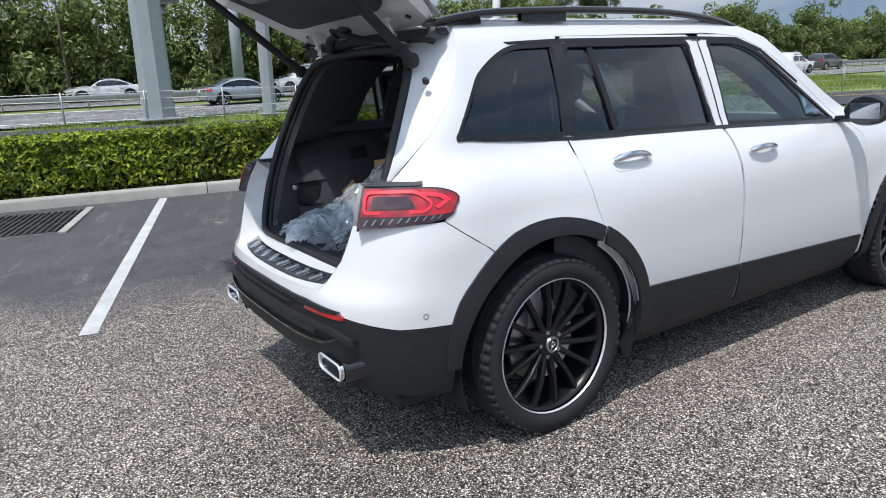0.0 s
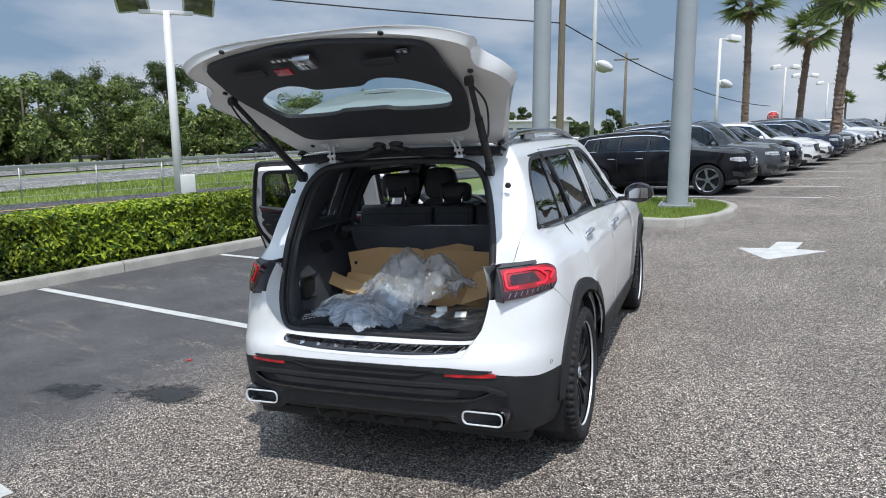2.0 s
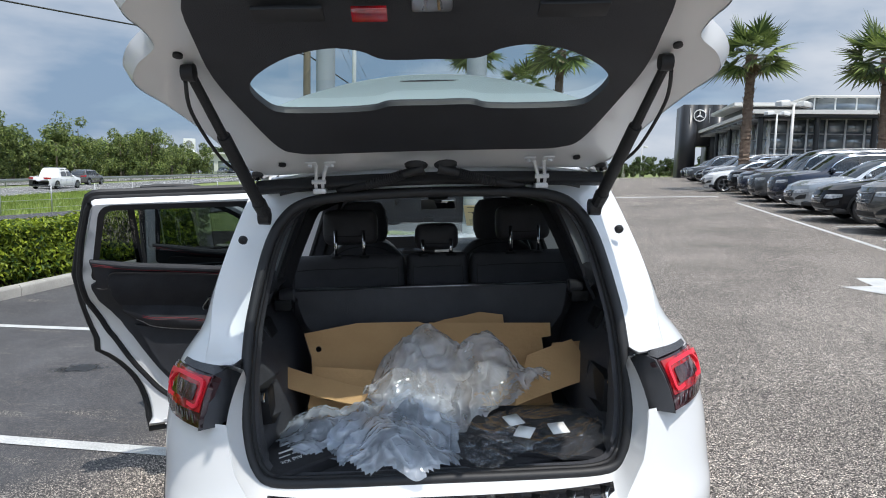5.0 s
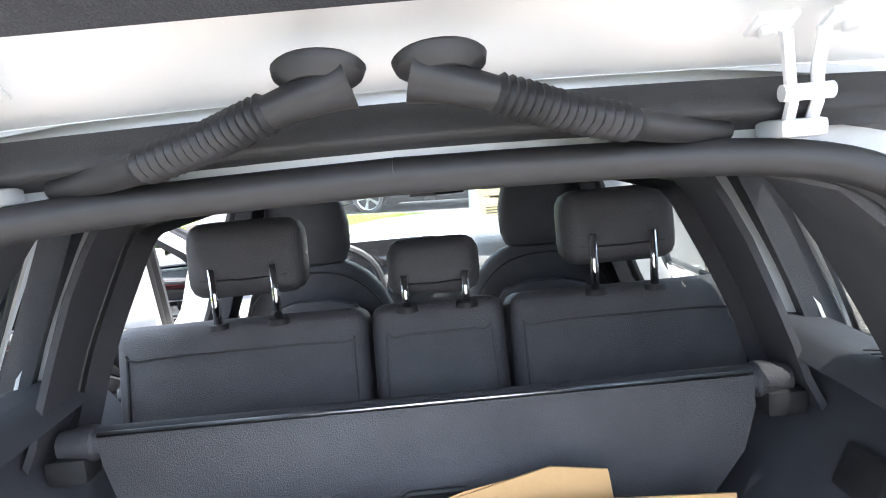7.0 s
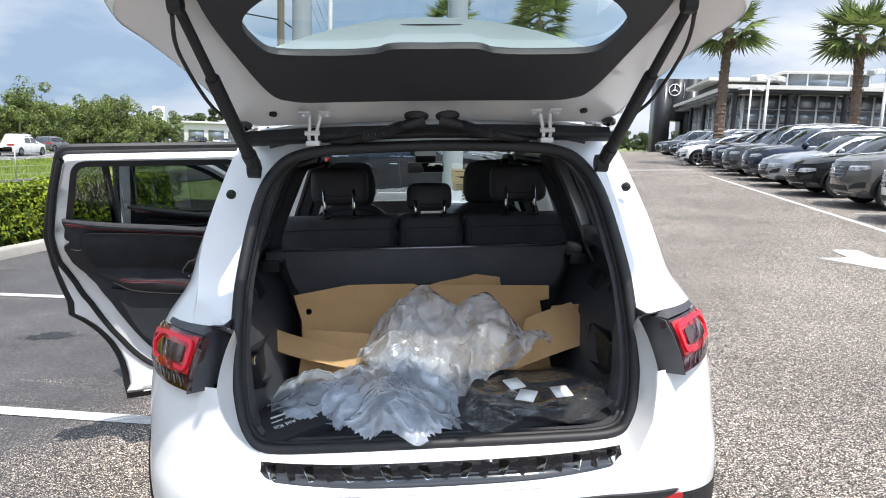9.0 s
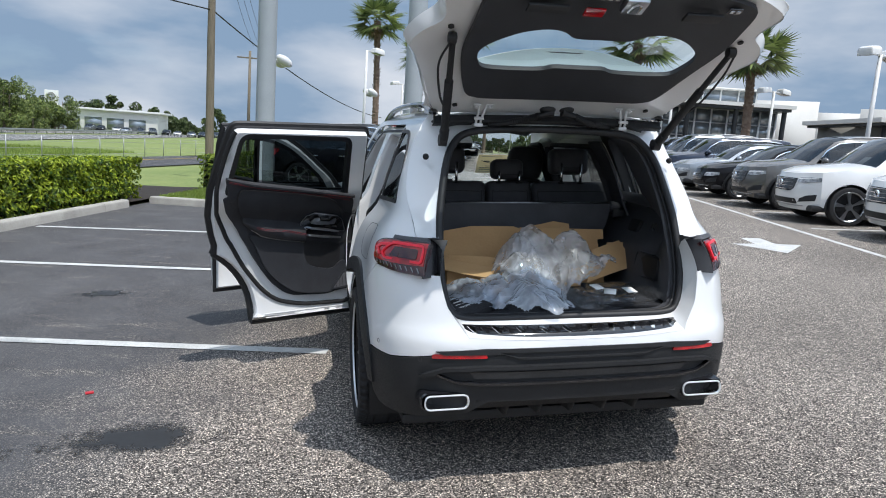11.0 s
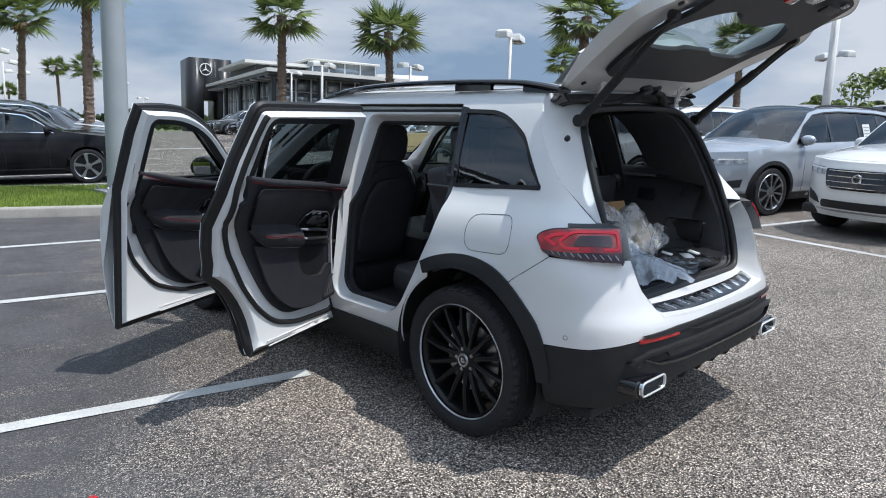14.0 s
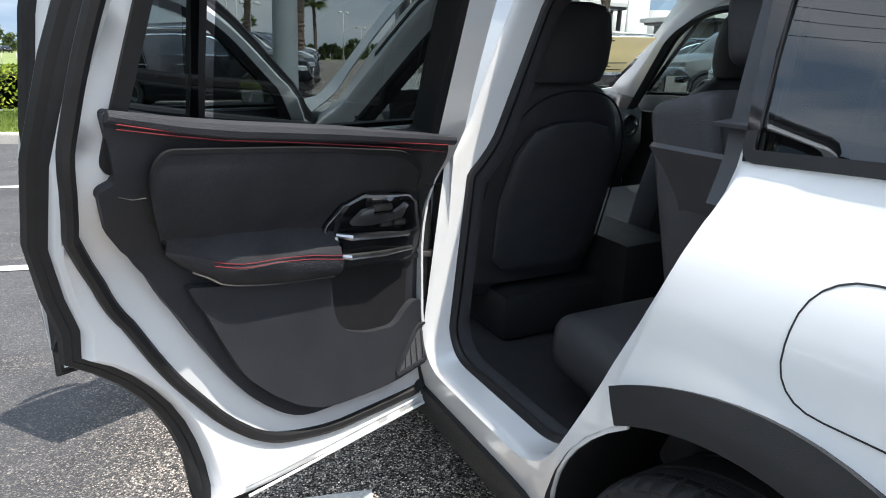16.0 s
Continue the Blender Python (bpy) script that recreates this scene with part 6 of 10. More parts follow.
for sd in (1, -1):
    for x, s in ((0.468, 0.037), (0.600, 0.60), (0.36, 0.925)):
        part("rubber_plug", lathe([(0.0, 0.0), (0.0, 0.012), (-0.006, 0.012), (-0.009, 0.0)], 12, "z"), SEAL, tailgate, m=Matrix.Translation(gate(sd * x, s, gate_in(x, s) - 0.001)) @ pose(0, 0, 0, -25.5, 0, 0))
    # gas struts
    top, foot = gate(sd * 0.585, 0.555, 0.005), Vector((sd * 0.522, 0.568, 1.460))
    bm = tube([foot, foot.lerp(top, 0.12)], [0.020, 0.022], 10)
    tube([foot.lerp(top, 0.10), foot.lerp(top, 0.62)], 0.0185, 12, bm)
    tube([foot.lerp(top, 0.62), foot.lerp(top, 0.64), top], [0.014, 0.013, 0.012], 10, bm)
    strut = part("gas_strut", bm, PLASTIC, car, "thick black tailgate strut")
    part("strut_joint", lathe([(-0.018, 0.0), (-0.018, 0.020), (0.012, 0.022), (0.018, 0.0)], 12, "x"), SEAL, strut, m=Matrix.Translation(top + Vector((0, 0, 0.0))))
    part("strut_joint", lathe([(-0.022, 0.0), (-0.022, 0.026), (0.012, 0.028), (0.018, 0.0)], 12, "x"), SEAL, strut, m=Matrix.Translation(foot))
    # slack cable beside the strut
    part("strut_cable", tube(spline([top + Vector((sd * 0.012, 0, -0.02)), top.lerp(foot, 0.18) + Vector((sd * 0.045, 0.02, -0.02)), top.lerp(foot, 0.45) + Vector((sd * 0.030, 0.02, -0.03)), top.lerp(foot, 0.66)], 8), 0.005, 6), SEAL, strut, "thin black cable")
    # hinge
    hx = sd * 0.355
    bm = bmesh.new()
    for dx in (-1, 1):
        tube([(hx + dx * 0.010, 0.606, 1.534), (hx + dx * 0.011, 0.595, 1.554), (hx * 0.985 + dx * 0.012, 0.588, 1.580), (hx * 0.965 + dx * 0.016, 0.572, 1.612)], 0.0055, 8, bm)
        box(0.034, 0.030, 0.005, (hx * 0.965 + dx * 0.030, 0.568, 1.617), 0.002, (-25.5, 0, 0), bm)
        tube([(hx * 0.965 + dx * 0.034, 0.568, 1.614), (hx * 0.965 + dx * 0.034, 0.566, 1.607)], 0.007, 6, bm)
    box(0.042, 0.050, 0.016, (hx, 0.618, 1.532), 0.005, None, bm)
    tube([(hx - 0.022, 0.592, 1.562), (hx + 0.022, 0.592, 1.562)], 0.0075, 10, bm)
    part("hinge", bm, RIMEDGE, car, "pale painted forked tailgate hinge")
    # cable bellows between body and gate
    line = spline([Vector((sd * 0.30, 0.632, 1.534)), Vector((sd * 0.235, 0.602, 1.542)), Vector((sd * 0.15, 0.562, 1.560)), Vector((sd * 0.085, 0.540, 1.580)), Vector((sd * 0.024, 0.542, 1.598))], 20)
    rad = []
    for i in range(len(line)):
        t = i / (len(line) - 1)
        if 0.34 < t < 0.74:
            rad.append(0.0172 + (0.0036 if i % 2 else 0.0))
        elif t <= 0.34:
            rad.append(0.013 + 0.004 * t / 0.34)
        else:
            rad.append(0.0165 + 0.010 * ((t - 0.74) / 0.26) ** 1.5)
    sleeve = part("cable_bellows", tube(line, rad, 14, flat=0.8), SEAL, car, "ribbed black rubber cable sleeve")
    bm = lathe([(-0.012, 0.0), (-0.012, 0.024), (-0.004, 0.035), (0.003, 0.037), (0.006, 0.034), (0.006, 0.0)], 24, "z")
    bmesh.ops.scale(bm, vec=(1.0, 0.72, 1.0), verts=bm.verts)
    part("flange", bm, SEAL, sleeve, "flared rubber foot", m=Matrix.Translation((sd * 0.046, 0.541, 1.606)) @ pose(0, 0, 0, -25.5, 0, sd * 12))
    # the gate's share of the tail lamps
    lp = [(sd * 0.33, 0.67), (sd * 0.33, 0.78), (sd * 0.615, 0.78), (sd * 0.630, 0.67)]
    bm = sheet([round_loop(lp, 0.02, 3)], lambda x, s: gate(x, s, gate_out(x, s) + 0.004), 0.05)
    part("gate_lamp", bm, REDLENS, tailgate, "red tail lamp on the tailgate", 0.006)
# rubber roof ditch below the hinges
ditch = [[Vector((x, y, z - 0.014 * (abs(x) / 0.55) ** 2)) for x in np.linspace(-0.56, 0.56, 17)] for y, z in ((0.655, 1.538), (0.606, 1.551), (0.604, 1.557), (0.616, 1.568), (0.628, 1.584))]
part("roof_gutter", loft(ditch), PLASTIC, car, "black plastic gutter strip", 0.005)

# ---- roof, nose, wheels ----
def roof_z(x, y):
    drop = 0.0 if y < 2.1 else -0.10 * ((y - 2.1) / 0.5) ** 2
    if y < 0.9:
        drop = -0.035 * ((0.9 - y) / 0.25) ** 2
    return 1.603 + 0.045 * (1 - (x / 0.53) ** 2) + drop


lp = [(-0.52, 0.66), (0.52, 0.66), (0.535, 1.0), (0.535, 2.0), (0.52, 2.42), (0.0, 2.52), (-0.52, 2.42), (-0.535, 2.0), (-0.535, 1.0)]
bm = sheet([lp], lambda x, y: (x, y, roof_z(x, y)), 0.08)
bm.normal_update()
part("roof", flip_out(bm), WHITE, car, "white painted roof", 0.01)
bm = sheet([[(-0.50, 0.68), (0.50, 0.68), (0.50, 2.45), (-0.50, 2.45)]], lambda x, y: (x, y, roof_z(x, y) - 0.05), 0.15)
part("headliner", bm, HEADLINER, car, "grey fabric headliner", 0.02)
for sd in (1, -1):
    pts = [(0.560, 0.60, 1.580), (0.556, 0.78, 1.612), (0.553, 0.95, 1.628), (0.550, 1.4, 1.640), (0.548, 1.9, 1.636), (0.545, 2.25, 1.610), (0.545, 2.50, 1.560), (0.545, 2.66, 1.492)]
    line = spline([(sd * x, y, z) for x, y, z in pts], 5)
    rail = part("roof_rail", tube(line, [0.008] + [0.021] * (len(line) - 2) + [0.008], 10, flat=0.75), GLOSSBLACK, car, "gloss black roof rail")
    def rail_z(y):
        for a, b in zip(line, line[1:]):
            if a.y <= y <= b.y:
                return a.z + (b.z - a.z) * (y - a.y) / (b.y - a.y)
        return line[-1].z
    # the rail stands on a long rear foot, a middle foot and a front foot
    for y0, y1 in ((0.63, 0.86), (1.06, 1.30), (2.38, 2.62)):
        ys = np.linspace(y0, y1, 8)
        rows = []
        for y in ys:
            foot = lerp([(0.6, 1.575), (1.0, 1.598), (2.0, 1.600), (2.3, 1.570), (2.64, 1.49)], y)
            rows.append([Vector((sd * 0.538, y, foot)), Vector((sd * 0.540, y, rail_z(y) - 0.004)), Vector((sd * 0.560, y, rail_z(y) - 0.004)), Vector((sd * 0.562, y, foot - 0.004))])
        part("rail_foot", loft(rows, True), GLOSSBLACK, rail)
# windscreen, bonnet, grille, headlamps
bm = loft([[Vector((x, 2.50 - 0.10 * (x / 0.55) ** 2, 1.575 - 0.03 * (x / 0.55) ** 2)) for x in np.linspace(-0.53, 0.53, 9)], [Vector((x * 1.15, 2.95 - 0.12 * (x / 0.55) ** 2, 1.32)) for x in np.linspace(-0.53, 0.53, 9)], [Vector((x * 1.30, 3.36 - 0.16 * (x / 0.55) ** 2, 1.075)) for x in np.linspace(-0.53, 0.53, 9)]])
part("windscreen", bm, CLEAR, car, "clear windscreen", 0.0)
rows = []
for i in range(9):
    t = i / 8
    y = 3.22 + 1.26 * t
    h = 0.74 - 0.10 * t ** 3
    rows.append([Vector((x * h, y - 0.18 * abs(x) ** 2.2 * t, 1.075 - 0.035 * t - 0.10 * t ** 4 - 0.045 * x * x + (0.012 if 0.35 < abs(x) < 0.75 else 0))) for x in np.linspace(-1, 1, 17)])
part("bonnet", loft(rows), WHITE, car, "white bonnet", 0.01)
for sd in (1, -1):
    uf = Y_FRONT + FRONT_LEN
    skin("nose", [[(uf - 0.56, 0.30), (uf, 0.30), (uf, 0.60), (uf - 0.35, 0.60), (uf - 0.40, 0.93), (uf - 0.55, 0.93)]], WHITE, side=sd, label="white front bumper")
    skin("grille", [[(uf - 0.34, 0.61), (uf, 0.61), (uf, 0.93), (uf - 0.39, 0.93)]], IRON, side=sd, out=-0.004, label="black radiator grille")
    skin("head_lamp", [smooth_loop([(uf - 0.40, 0.80), (uf - 0.42, 0.92), (uf - 0.66, 0.95), (uf - 0.72, 0.90), (uf - 0.62, 0.82)], 3)], LAMPGLASS, side=sd, out=0.006, label="clear head lamp", solid=0.02)


def wheel(parent, side, yc, name="wheel"):
    w = new(name)
    w.parent = parent
    w["label"] = "black multi-spoke wheel with bright rim edge"
    w.matrix_basis = pose(side * (0.776 if yc < 2 else 0.785), yc, 0.355, 17 if yc < 2 else 40, 0, 0 if side > 0 else 180)
    # tyre with shoulder blocks; +x faces outwards
    prof = [(-0.105, 0.255), (-0.118, 0.285), (-0.120, 0.320), (-0.108, 0.342), (-0.085, 0.353), (-0.04, 0.356), (-0.034, 0.350), (-0.028, 0.356), (0.0, 0.357), (0.03, 0.356), (0.036, 0.350), (0.042, 0.356), (0.085, 0.353), (0.106, 0.343), (0.117, 0.322), (0.117, 0.300), (0.110, 0.282), (0.103, 0.276), (0.096, 0.268)]
    part("tyre", lathe(prof, 64), RUBBER, w, "black rubber tyre")
    bm = bmesh.new()
    for i in range(54):
        a = 2 * math.pi * i / 54
        for x, wd in ((0.092, 0.040), (-0.092, 0.040)):
            b = bmesh.new()
            bmesh.ops.create_cube(b, size=1.0)
            bmesh.ops.scale(b, vec=(wd, 0.033, 0.010), verts=b.verts)
            b.transform(Matrix.Rotation(a, 4, "X") @ Matrix.Translation((x, 0, 0.3445)) @ Matrix.Rotation(math.copysign(0.32, x), 4, "Y"))
            merge(bm, b)
    part("tread", bm, RUBBER, w)["kind"] = "stuff"
    part("rim", lathe([(0.088, 0.266), (0.080, 0.256), (0.060, 0.250), (0.0, 0.242), (-0.09, 0.240), (-0.10, 0.252)], 64), WHEELBLACK, w, "gloss black rim")
    part("rim_edge", lathe([(0.096, 0.2685), (0.103, 0.2695), (0.106, 0.2712), (0.104, 0.2735), (0.098, 0.275)], 72), RIMEDGE, w, "bright machined rim edge")
    for i in range(14):
        a = 2 * math.pi * i / 14
        pts = []
        for t in (0.0, 0.2, 0.5, 0.8, 1.0):
            r = 0.046 + 0.212 * t
            x = 0.060 + 0.012 * math.sin(t * math.pi) + 0.018 * t
            wd = 0.0125 - 0.0040 * t + (0.004 if t > 0.9 else 0.0)
            pts.append([Vector(p) for p in ((x - 0.030, r, -wd * 1.1), (x - 0.004, r, -wd), (x, r, -wd * 0.72), (x, r, wd * 0.10), (x - 0.005, r, wd * 0.55), (x - 0.006, r, wd), (x - 0.030, r, wd * 1.1))])
        part("spoke", loft(pts, True), WHEELBLACK, w, m=Matrix.Rotation(a, 4, "X"))
    part("hub", lathe([(0.030, 0.085), (0.052, 0.075), (0.066, 0.052), (0.070, 0.036), (0.074, 0.034)], 32), WHEELBLACK, w, "gloss black hub")
    cap = part("hub_cap", lathe([(0.074, 0.034), (0.080, 0.031), (0.081, 0.026), (0.078, 0.024), (0.078, 0.0)], 28), STEEL, w, "silver and black hub cap")
    bm = bmesh.new()
    for k in range(3):
        b = prism([(-0.0035, 0.0), (0.0, 0.024), (0.0035, 0.0)], 0.003, "x", 0.079)
        b.transform(Matrix.Rotation(2 * math.pi * k / 3, 4, "X"))
        merge(bm, b)
    part("cap_badge", bm, CHROME, w)
    part("cap_ring", lathe([(0.0788, 0.022), (0.0788, 0.014)], 24), WHEELBLACK, w)
    for k in range(5):
        a = 2 * math.pi * k / 5 + 0.3
        part("bolt", lathe([(0.052, 0.0095), (0.068, 0.009), (0.068, 0.0)], 6), STEEL, w, m=Matrix.Translation((0, 0.052 * math.cos(a), 0.052 * math.sin(a))))
    part("brake_disc", lathe([(0.010, 0.07), (0.010, 0.165), (-0.012, 0.165), (-0.012, 0.07)], 48), STEEL, w, "grey brake disc")
    part("brake_caliper", box(0.06, 0.16, 0.075, (0.0, 0.0, 0.150), 0.02, (70, 0, 0)), GALV, w, "grey brake caliper")
    return w


for sd in (1, -1):
    for yc in (0.935, 3.764):
        wheel(car, sd, yc)

# ---- the car's interior ----
part("cabin_floor", box(1.40, 2.1, 0.03, (0, 2.35, 0.36), 0.01), CARPET, car, "black carpet floor")
part("cargo_floor", box(1.04, 1.10, 0.03, (0, 0.86, 0.682), 0.008), CARPET, car, "black carpeted cargo floor")
part("cargo_edge", box(1.0, 0.05, 0.018, (0, 0.325, 0.703), 0.006), PLASTIC, car, "black plastic loading edge")
part("floor_handle", box(0.13, 0.035, 0.008, (0.12, 0.375, 0.701), 0.003), GLOSSBLACK, car, "recessed floor handle")
for sd in (1, -1):
    # lining of the load bay with the quarter window left open
    # upper lining of the rear pillars
    hole = shrink(QUARTER, -0.01)
    bm = sheet([[(0.46, 1.10), (1.185, 1.10), (1.25, 1.54), (0.70, 1.555), (0.54, 1.36)], hole], lambda u, z: shell(u, z, -0.055, sd), 0.05)
    part("pillar_lining", bm, TRIMBLACK, car, "dark plastic pillar lining", 0.01)
    part("window_reveal", rim(hole, [(0.0, -0.055), (0.008, -0.008)], sd), TRIMBLACK, car)
    bm = sheet([[(1.035, 1.10), (1.205, 1.08), (1.235, 1.40), (1.268, 1.535), (1.10, 1.535), (1.06, 1.40)]], lambda u, z: shell(u, z, -0.128, sd), 0.06)
    part("pillar_cover", bm, TRIMBLACK, car, "dark plastic centre rear pillar cover", 0.012)
    # lower side wall, stepping in over the wheel
    rows = []
    for i, y in enumerate(np.linspace(0.50, 1.36, 13)):
        bulge = 0.05 * ease((y - 0.5) / 0.2) * ease((1.35 - y) / 0.2)
        rows.append([Vector((sd * (0.555 - bulge), y, 0.69)), Vector((sd * (0.565 - bulge), y, 0.80)), Vector((sd * (0.585 - bulge * 0.8), y, 0.93)), Vector((sd * 0.62, y, 1.03)), Vector((sd * 0.66, y, 1.09)), Vector((sd * 0.70, y, 1.135))])
    part("side_lining", loft(rows), TRIMBLACK, car, "black moulded side lining", 0.01)
    # no hollow here: a black pad gives the shade of a storage recess
    part("side_recess", box(0.02, 0.22, 0.12, (sd * 0.548, 0.60, 0.86), 0.03, (0, sd * 6, 0)), SEAL, car, "black pad that stands in for a shaded storage recess")
    clip = part("net_clip", box(0.022, 0.105, 0.070, (sd * 0.606, 0.875, 1.030), 0.006, (0, sd * 24, 0)), PLASTIC, car, "square moulded clip on the side lining")
    part("clip_slot", box(0.010, 0.082, 0.048, (sd * 0.597, 0.875, 1.028), 0.004, (0, sd * 24, 0)), SEAL, clip)
    # shelf below the quarter window with its slotted speaker cover
    rows = [[Vector((sd * x, y, z)) for x, z in ((0.600, 1.150), (0.615, 1.180), (0.640, 1.192), (0.705, 1.186))] for y in np.linspace(0.72, 1.22, 8)]
    shelf = part("side_shelf", loft(rows), TRIMBLACK, car, "dark plastic shelf under the quarter window", 0.006)
    for i in range(9):
        part("slot", box(0.050, 0.005, 0.003, (sd * 0.668, 0.80 + 0.018 * i, 1.1915)), SEAL, shelf)
    part("coat_hook", tube([(sd * 0.590, 0.640, 1.075), (sd * 0.575, 0.640, 1.062), (sd * 0.572, 0.640, 1.045), (sd * 0.582, 0.640, 1.036)], 0.006, 8), PLASTIC, car, "small black bag hook")
    part("power_socket", lathe([(0.0, 0.0), (0.0, 0.016), (0.006, 0.016), (0.008, 0.010)], 16, "x"), CHROME, car, "small bright lashing ring", m=Matrix.Translation((sd * 0.545, 0.48, 0.90)) @ pose(0, 0, 0, 0, 0, 0 if sd < 0 else 180))
    # broad moulded panel from the opening to the quarter window
    rows = []
    side_l = [Vector((p.x * 0.965, p.y + 0.045, p.z)) for p in spline(LIP)]
    zs = np.linspace(0.74, 1.525, 18)
    lip_zs = [(p.z, p) for p in side_l if p.x > 0.3]
    for z in zs:
        k = max(1, next((i for i in range(len(lip_zs)) if lip_zs[i][0] >= z), len(lip_zs) - 1))
        (z0, pa), (z1, pb) = lip_zs[k - 1], lip_zs[k]
        p = pa.lerp(pb, max(0.0, min(1.0, (z - z0) / max(1e-6, z1 - z0))))
        if z < 1.12:
            e = Vector((0.57 + 0.12 * ease((z - 0.9) / 0.25), 0.56, z))
        else:
            e = shell(lerp([(1.12, 0.80), (1.20, 0.90), (1.36, 0.96), (1.46, 1.02), (1.54, 1.10)], z), z, -0.068)
        m1 = p.lerp(e, 0.3) + Vector((-0.012, 0.0, 0.0))
        rows.append([Vector((sd * q.x, q.y, q.z)) for q in (p, m1, p.lerp(e, 0.7) + Vector((-0.004, 0, 0)), e)])
    part("pillar_panel", loft(rows), TRIMBLACK, car, "broad dark grey rear pillar panel", 0.012)
    # trims along the door openings
    for lp in (REAR_HOLE, FRONT_HOLE):
        part("aperture_frame", rim(lp, [(0.0, -0.034), (0.005, -0.042), (0.007, -0.060), (0.006, -0.085), (0.010, -0.120)], sd), WHITE, car, "white painted door aperture")
        part("aperture_seal", seal_tube(shrink(lp, 0.010), -0.122, sd, 0.013), SEAL, car, "black rubber aperture seal")
        part("aperture_trim", rim(lp, [(0.012, -0.124), (0.016, -0.145), (0.004, -0.175)], sd), CLOTH, car)
    if sd < 0:
        part("door_check", box(0.14, 0.030, 0.016, (sd * 0.845, 2.010, 0.772), 0.004, (0, 0, -14)), IRON, car, "black door check strap")
    # inside of pillars and roof edge
    part("roof_lining_edge", loft([[Vector((sd * 0.555, y, 1.545)), Vector((sd * 0.50, y, 1.585))] for y in np.linspace(0.68, 2.4, 8)]), HEADLINER, car, "", 0.01)
# load cover: rolled case and hanging blind
bm = tube([(-0.60, 1.075, 1.108), (-0.56, 1.075, 1.110), (-0.545, 1.075, 1.110), (-0.54, 1.075, 1.110), (0.54, 1.075, 1.110), (0.545, 1.075, 1.110), (0.56, 1.075, 1.110), (0.60, 1.075, 1.108)], [0.024, 0.030, 0.030, 0.026, 0.026, 0.030, 0.030, 0.024], 14)
cover = part("cargo_cover", bm, LEATHER, car, "black rolled cargo cover")
for sd in (1, -1):
    part("cover_bracket", box(0.07, 0.06, 0.045, (sd * 0.585, 1.070, 1.075), 0.012), PLASTIC, cover, "black plastic end bracket")
part("cover_edge", tube([(-0.53, 1.052, 1.132), (0.53, 1.052, 1.132)], 0.004, 6), STEEL, cover, "thin bright edge strip")
rows = []
for x in np.linspace(-0.53, 0.53, 21):
    sag = 0.006 * math.sin(9 * x)
    rows.append([Vector((x, 1.048, 1.128)), Vector((x * 0.995, 1.042 + sag, 1.08)), Vector((x * 0.955, 1.036 + sag, 1.01)), Vector((x * 0.86, 1.030, 0.94)), Vector((x * 0.76, 1.026, 0.885))])
part("cover_blind", loft(rows), LEATHER, cover, "black vinyl blind with a grip slot", 0.004)
grip = round_loop([(-0.058, 0.948), (0.062, 0.948), (0.056, 0.996), (-0.050, 0.996)], 0.014, 4)
part("cover_grip", prism(grip, 0.006, "y", 1.020), SEAL, cover, "dark grip slot")
part("grip_rim", tube([Vector((x, 1.018, z)) for x, z in grip + grip[:1]], 0.005, 6, close=False), PLASTIC, cover)


def cushion(name, sx, sy, sz, at, rot, parent, label, material=None, puff=0.42):
    bm = box(sx, sy, sz, (0, 0, 0), min(sx, sy, sz) * puff, None, None, 4)
    bm.transform(Matrix.Translation(at) @ Euler([radians(a) for a in rot]).to_matrix().to_4x4())
    return part(name, bm, material or LEATHER, parent, label)


# rear bench
for x, w in ((-0.362, 0.50), (0.03, 0.27), (0.417, 0.49)):
    back = cushion("rear_backrest", w, 0.16, 0.60, (x, 1.33, 0.925), (-14, 0, 0), car, "black leatherette rear backrest", None, 0.24)
    tilt = Matrix.Translation((x, 1.33, 0.925)) @ Euler((radians(-14), 0, 0)).to_matrix().to_4x4()
    h = w / 2 - 0.028
    part("seat_seam", tube(spline([(-h, -0.080, -0.25), (-h, -0.080, 0.20), (-h + 0.02, -0.080, 0.232), (0, -0.081, 0.236), (h - 0.02, -0.080, 0.232), (h, -0.080, 0.20), (h, -0.080, -0.25)], 4), 0.0028, 5), SEAL, back, m=tilt)
for x, w, h, zt in ((-0.345, 0.236, 0.154, 1.420), (0.03, 0.19, 0.118, 1.352), (0.41, 0.236, 0.154, 1.420)):
    head = cushion("headrest", w, 0.11, h, (x, 1.395, zt - h / 2), (-8, 0, 0), car, "black padded headrest on chrome posts")
    part("headrest_seam", tube([(x - w * 0.36, 1.338, zt - h * 0.70), (x, 1.334, zt - h * 0.72), (x + w * 0.36, 1.338, zt - h * 0.70)], 0.002, 5), SEAL, head)
    for dx in (-0.06, 0.06):
        part("post", tube([(x + dx, 1.330, 1.205), (x + dx, 1.332, zt - h * 0.55)], 0.0085, 8), CHROME, head, "chrome post")
        part("post_collar", lathe([(0.0, 0.008), (0.0, 0.024), (0.010, 0.020), (0.010, 0.008)], 14, "z"), SEAL, head, m=Matrix.Translation((x + dx, 1.330, 1.216)))
cushion("rear_cushion", 1.20, 0.52, 0.17, (0, 1.53, 0.54), (6, 0, 0), car, "black leatherette rear seat cushion")
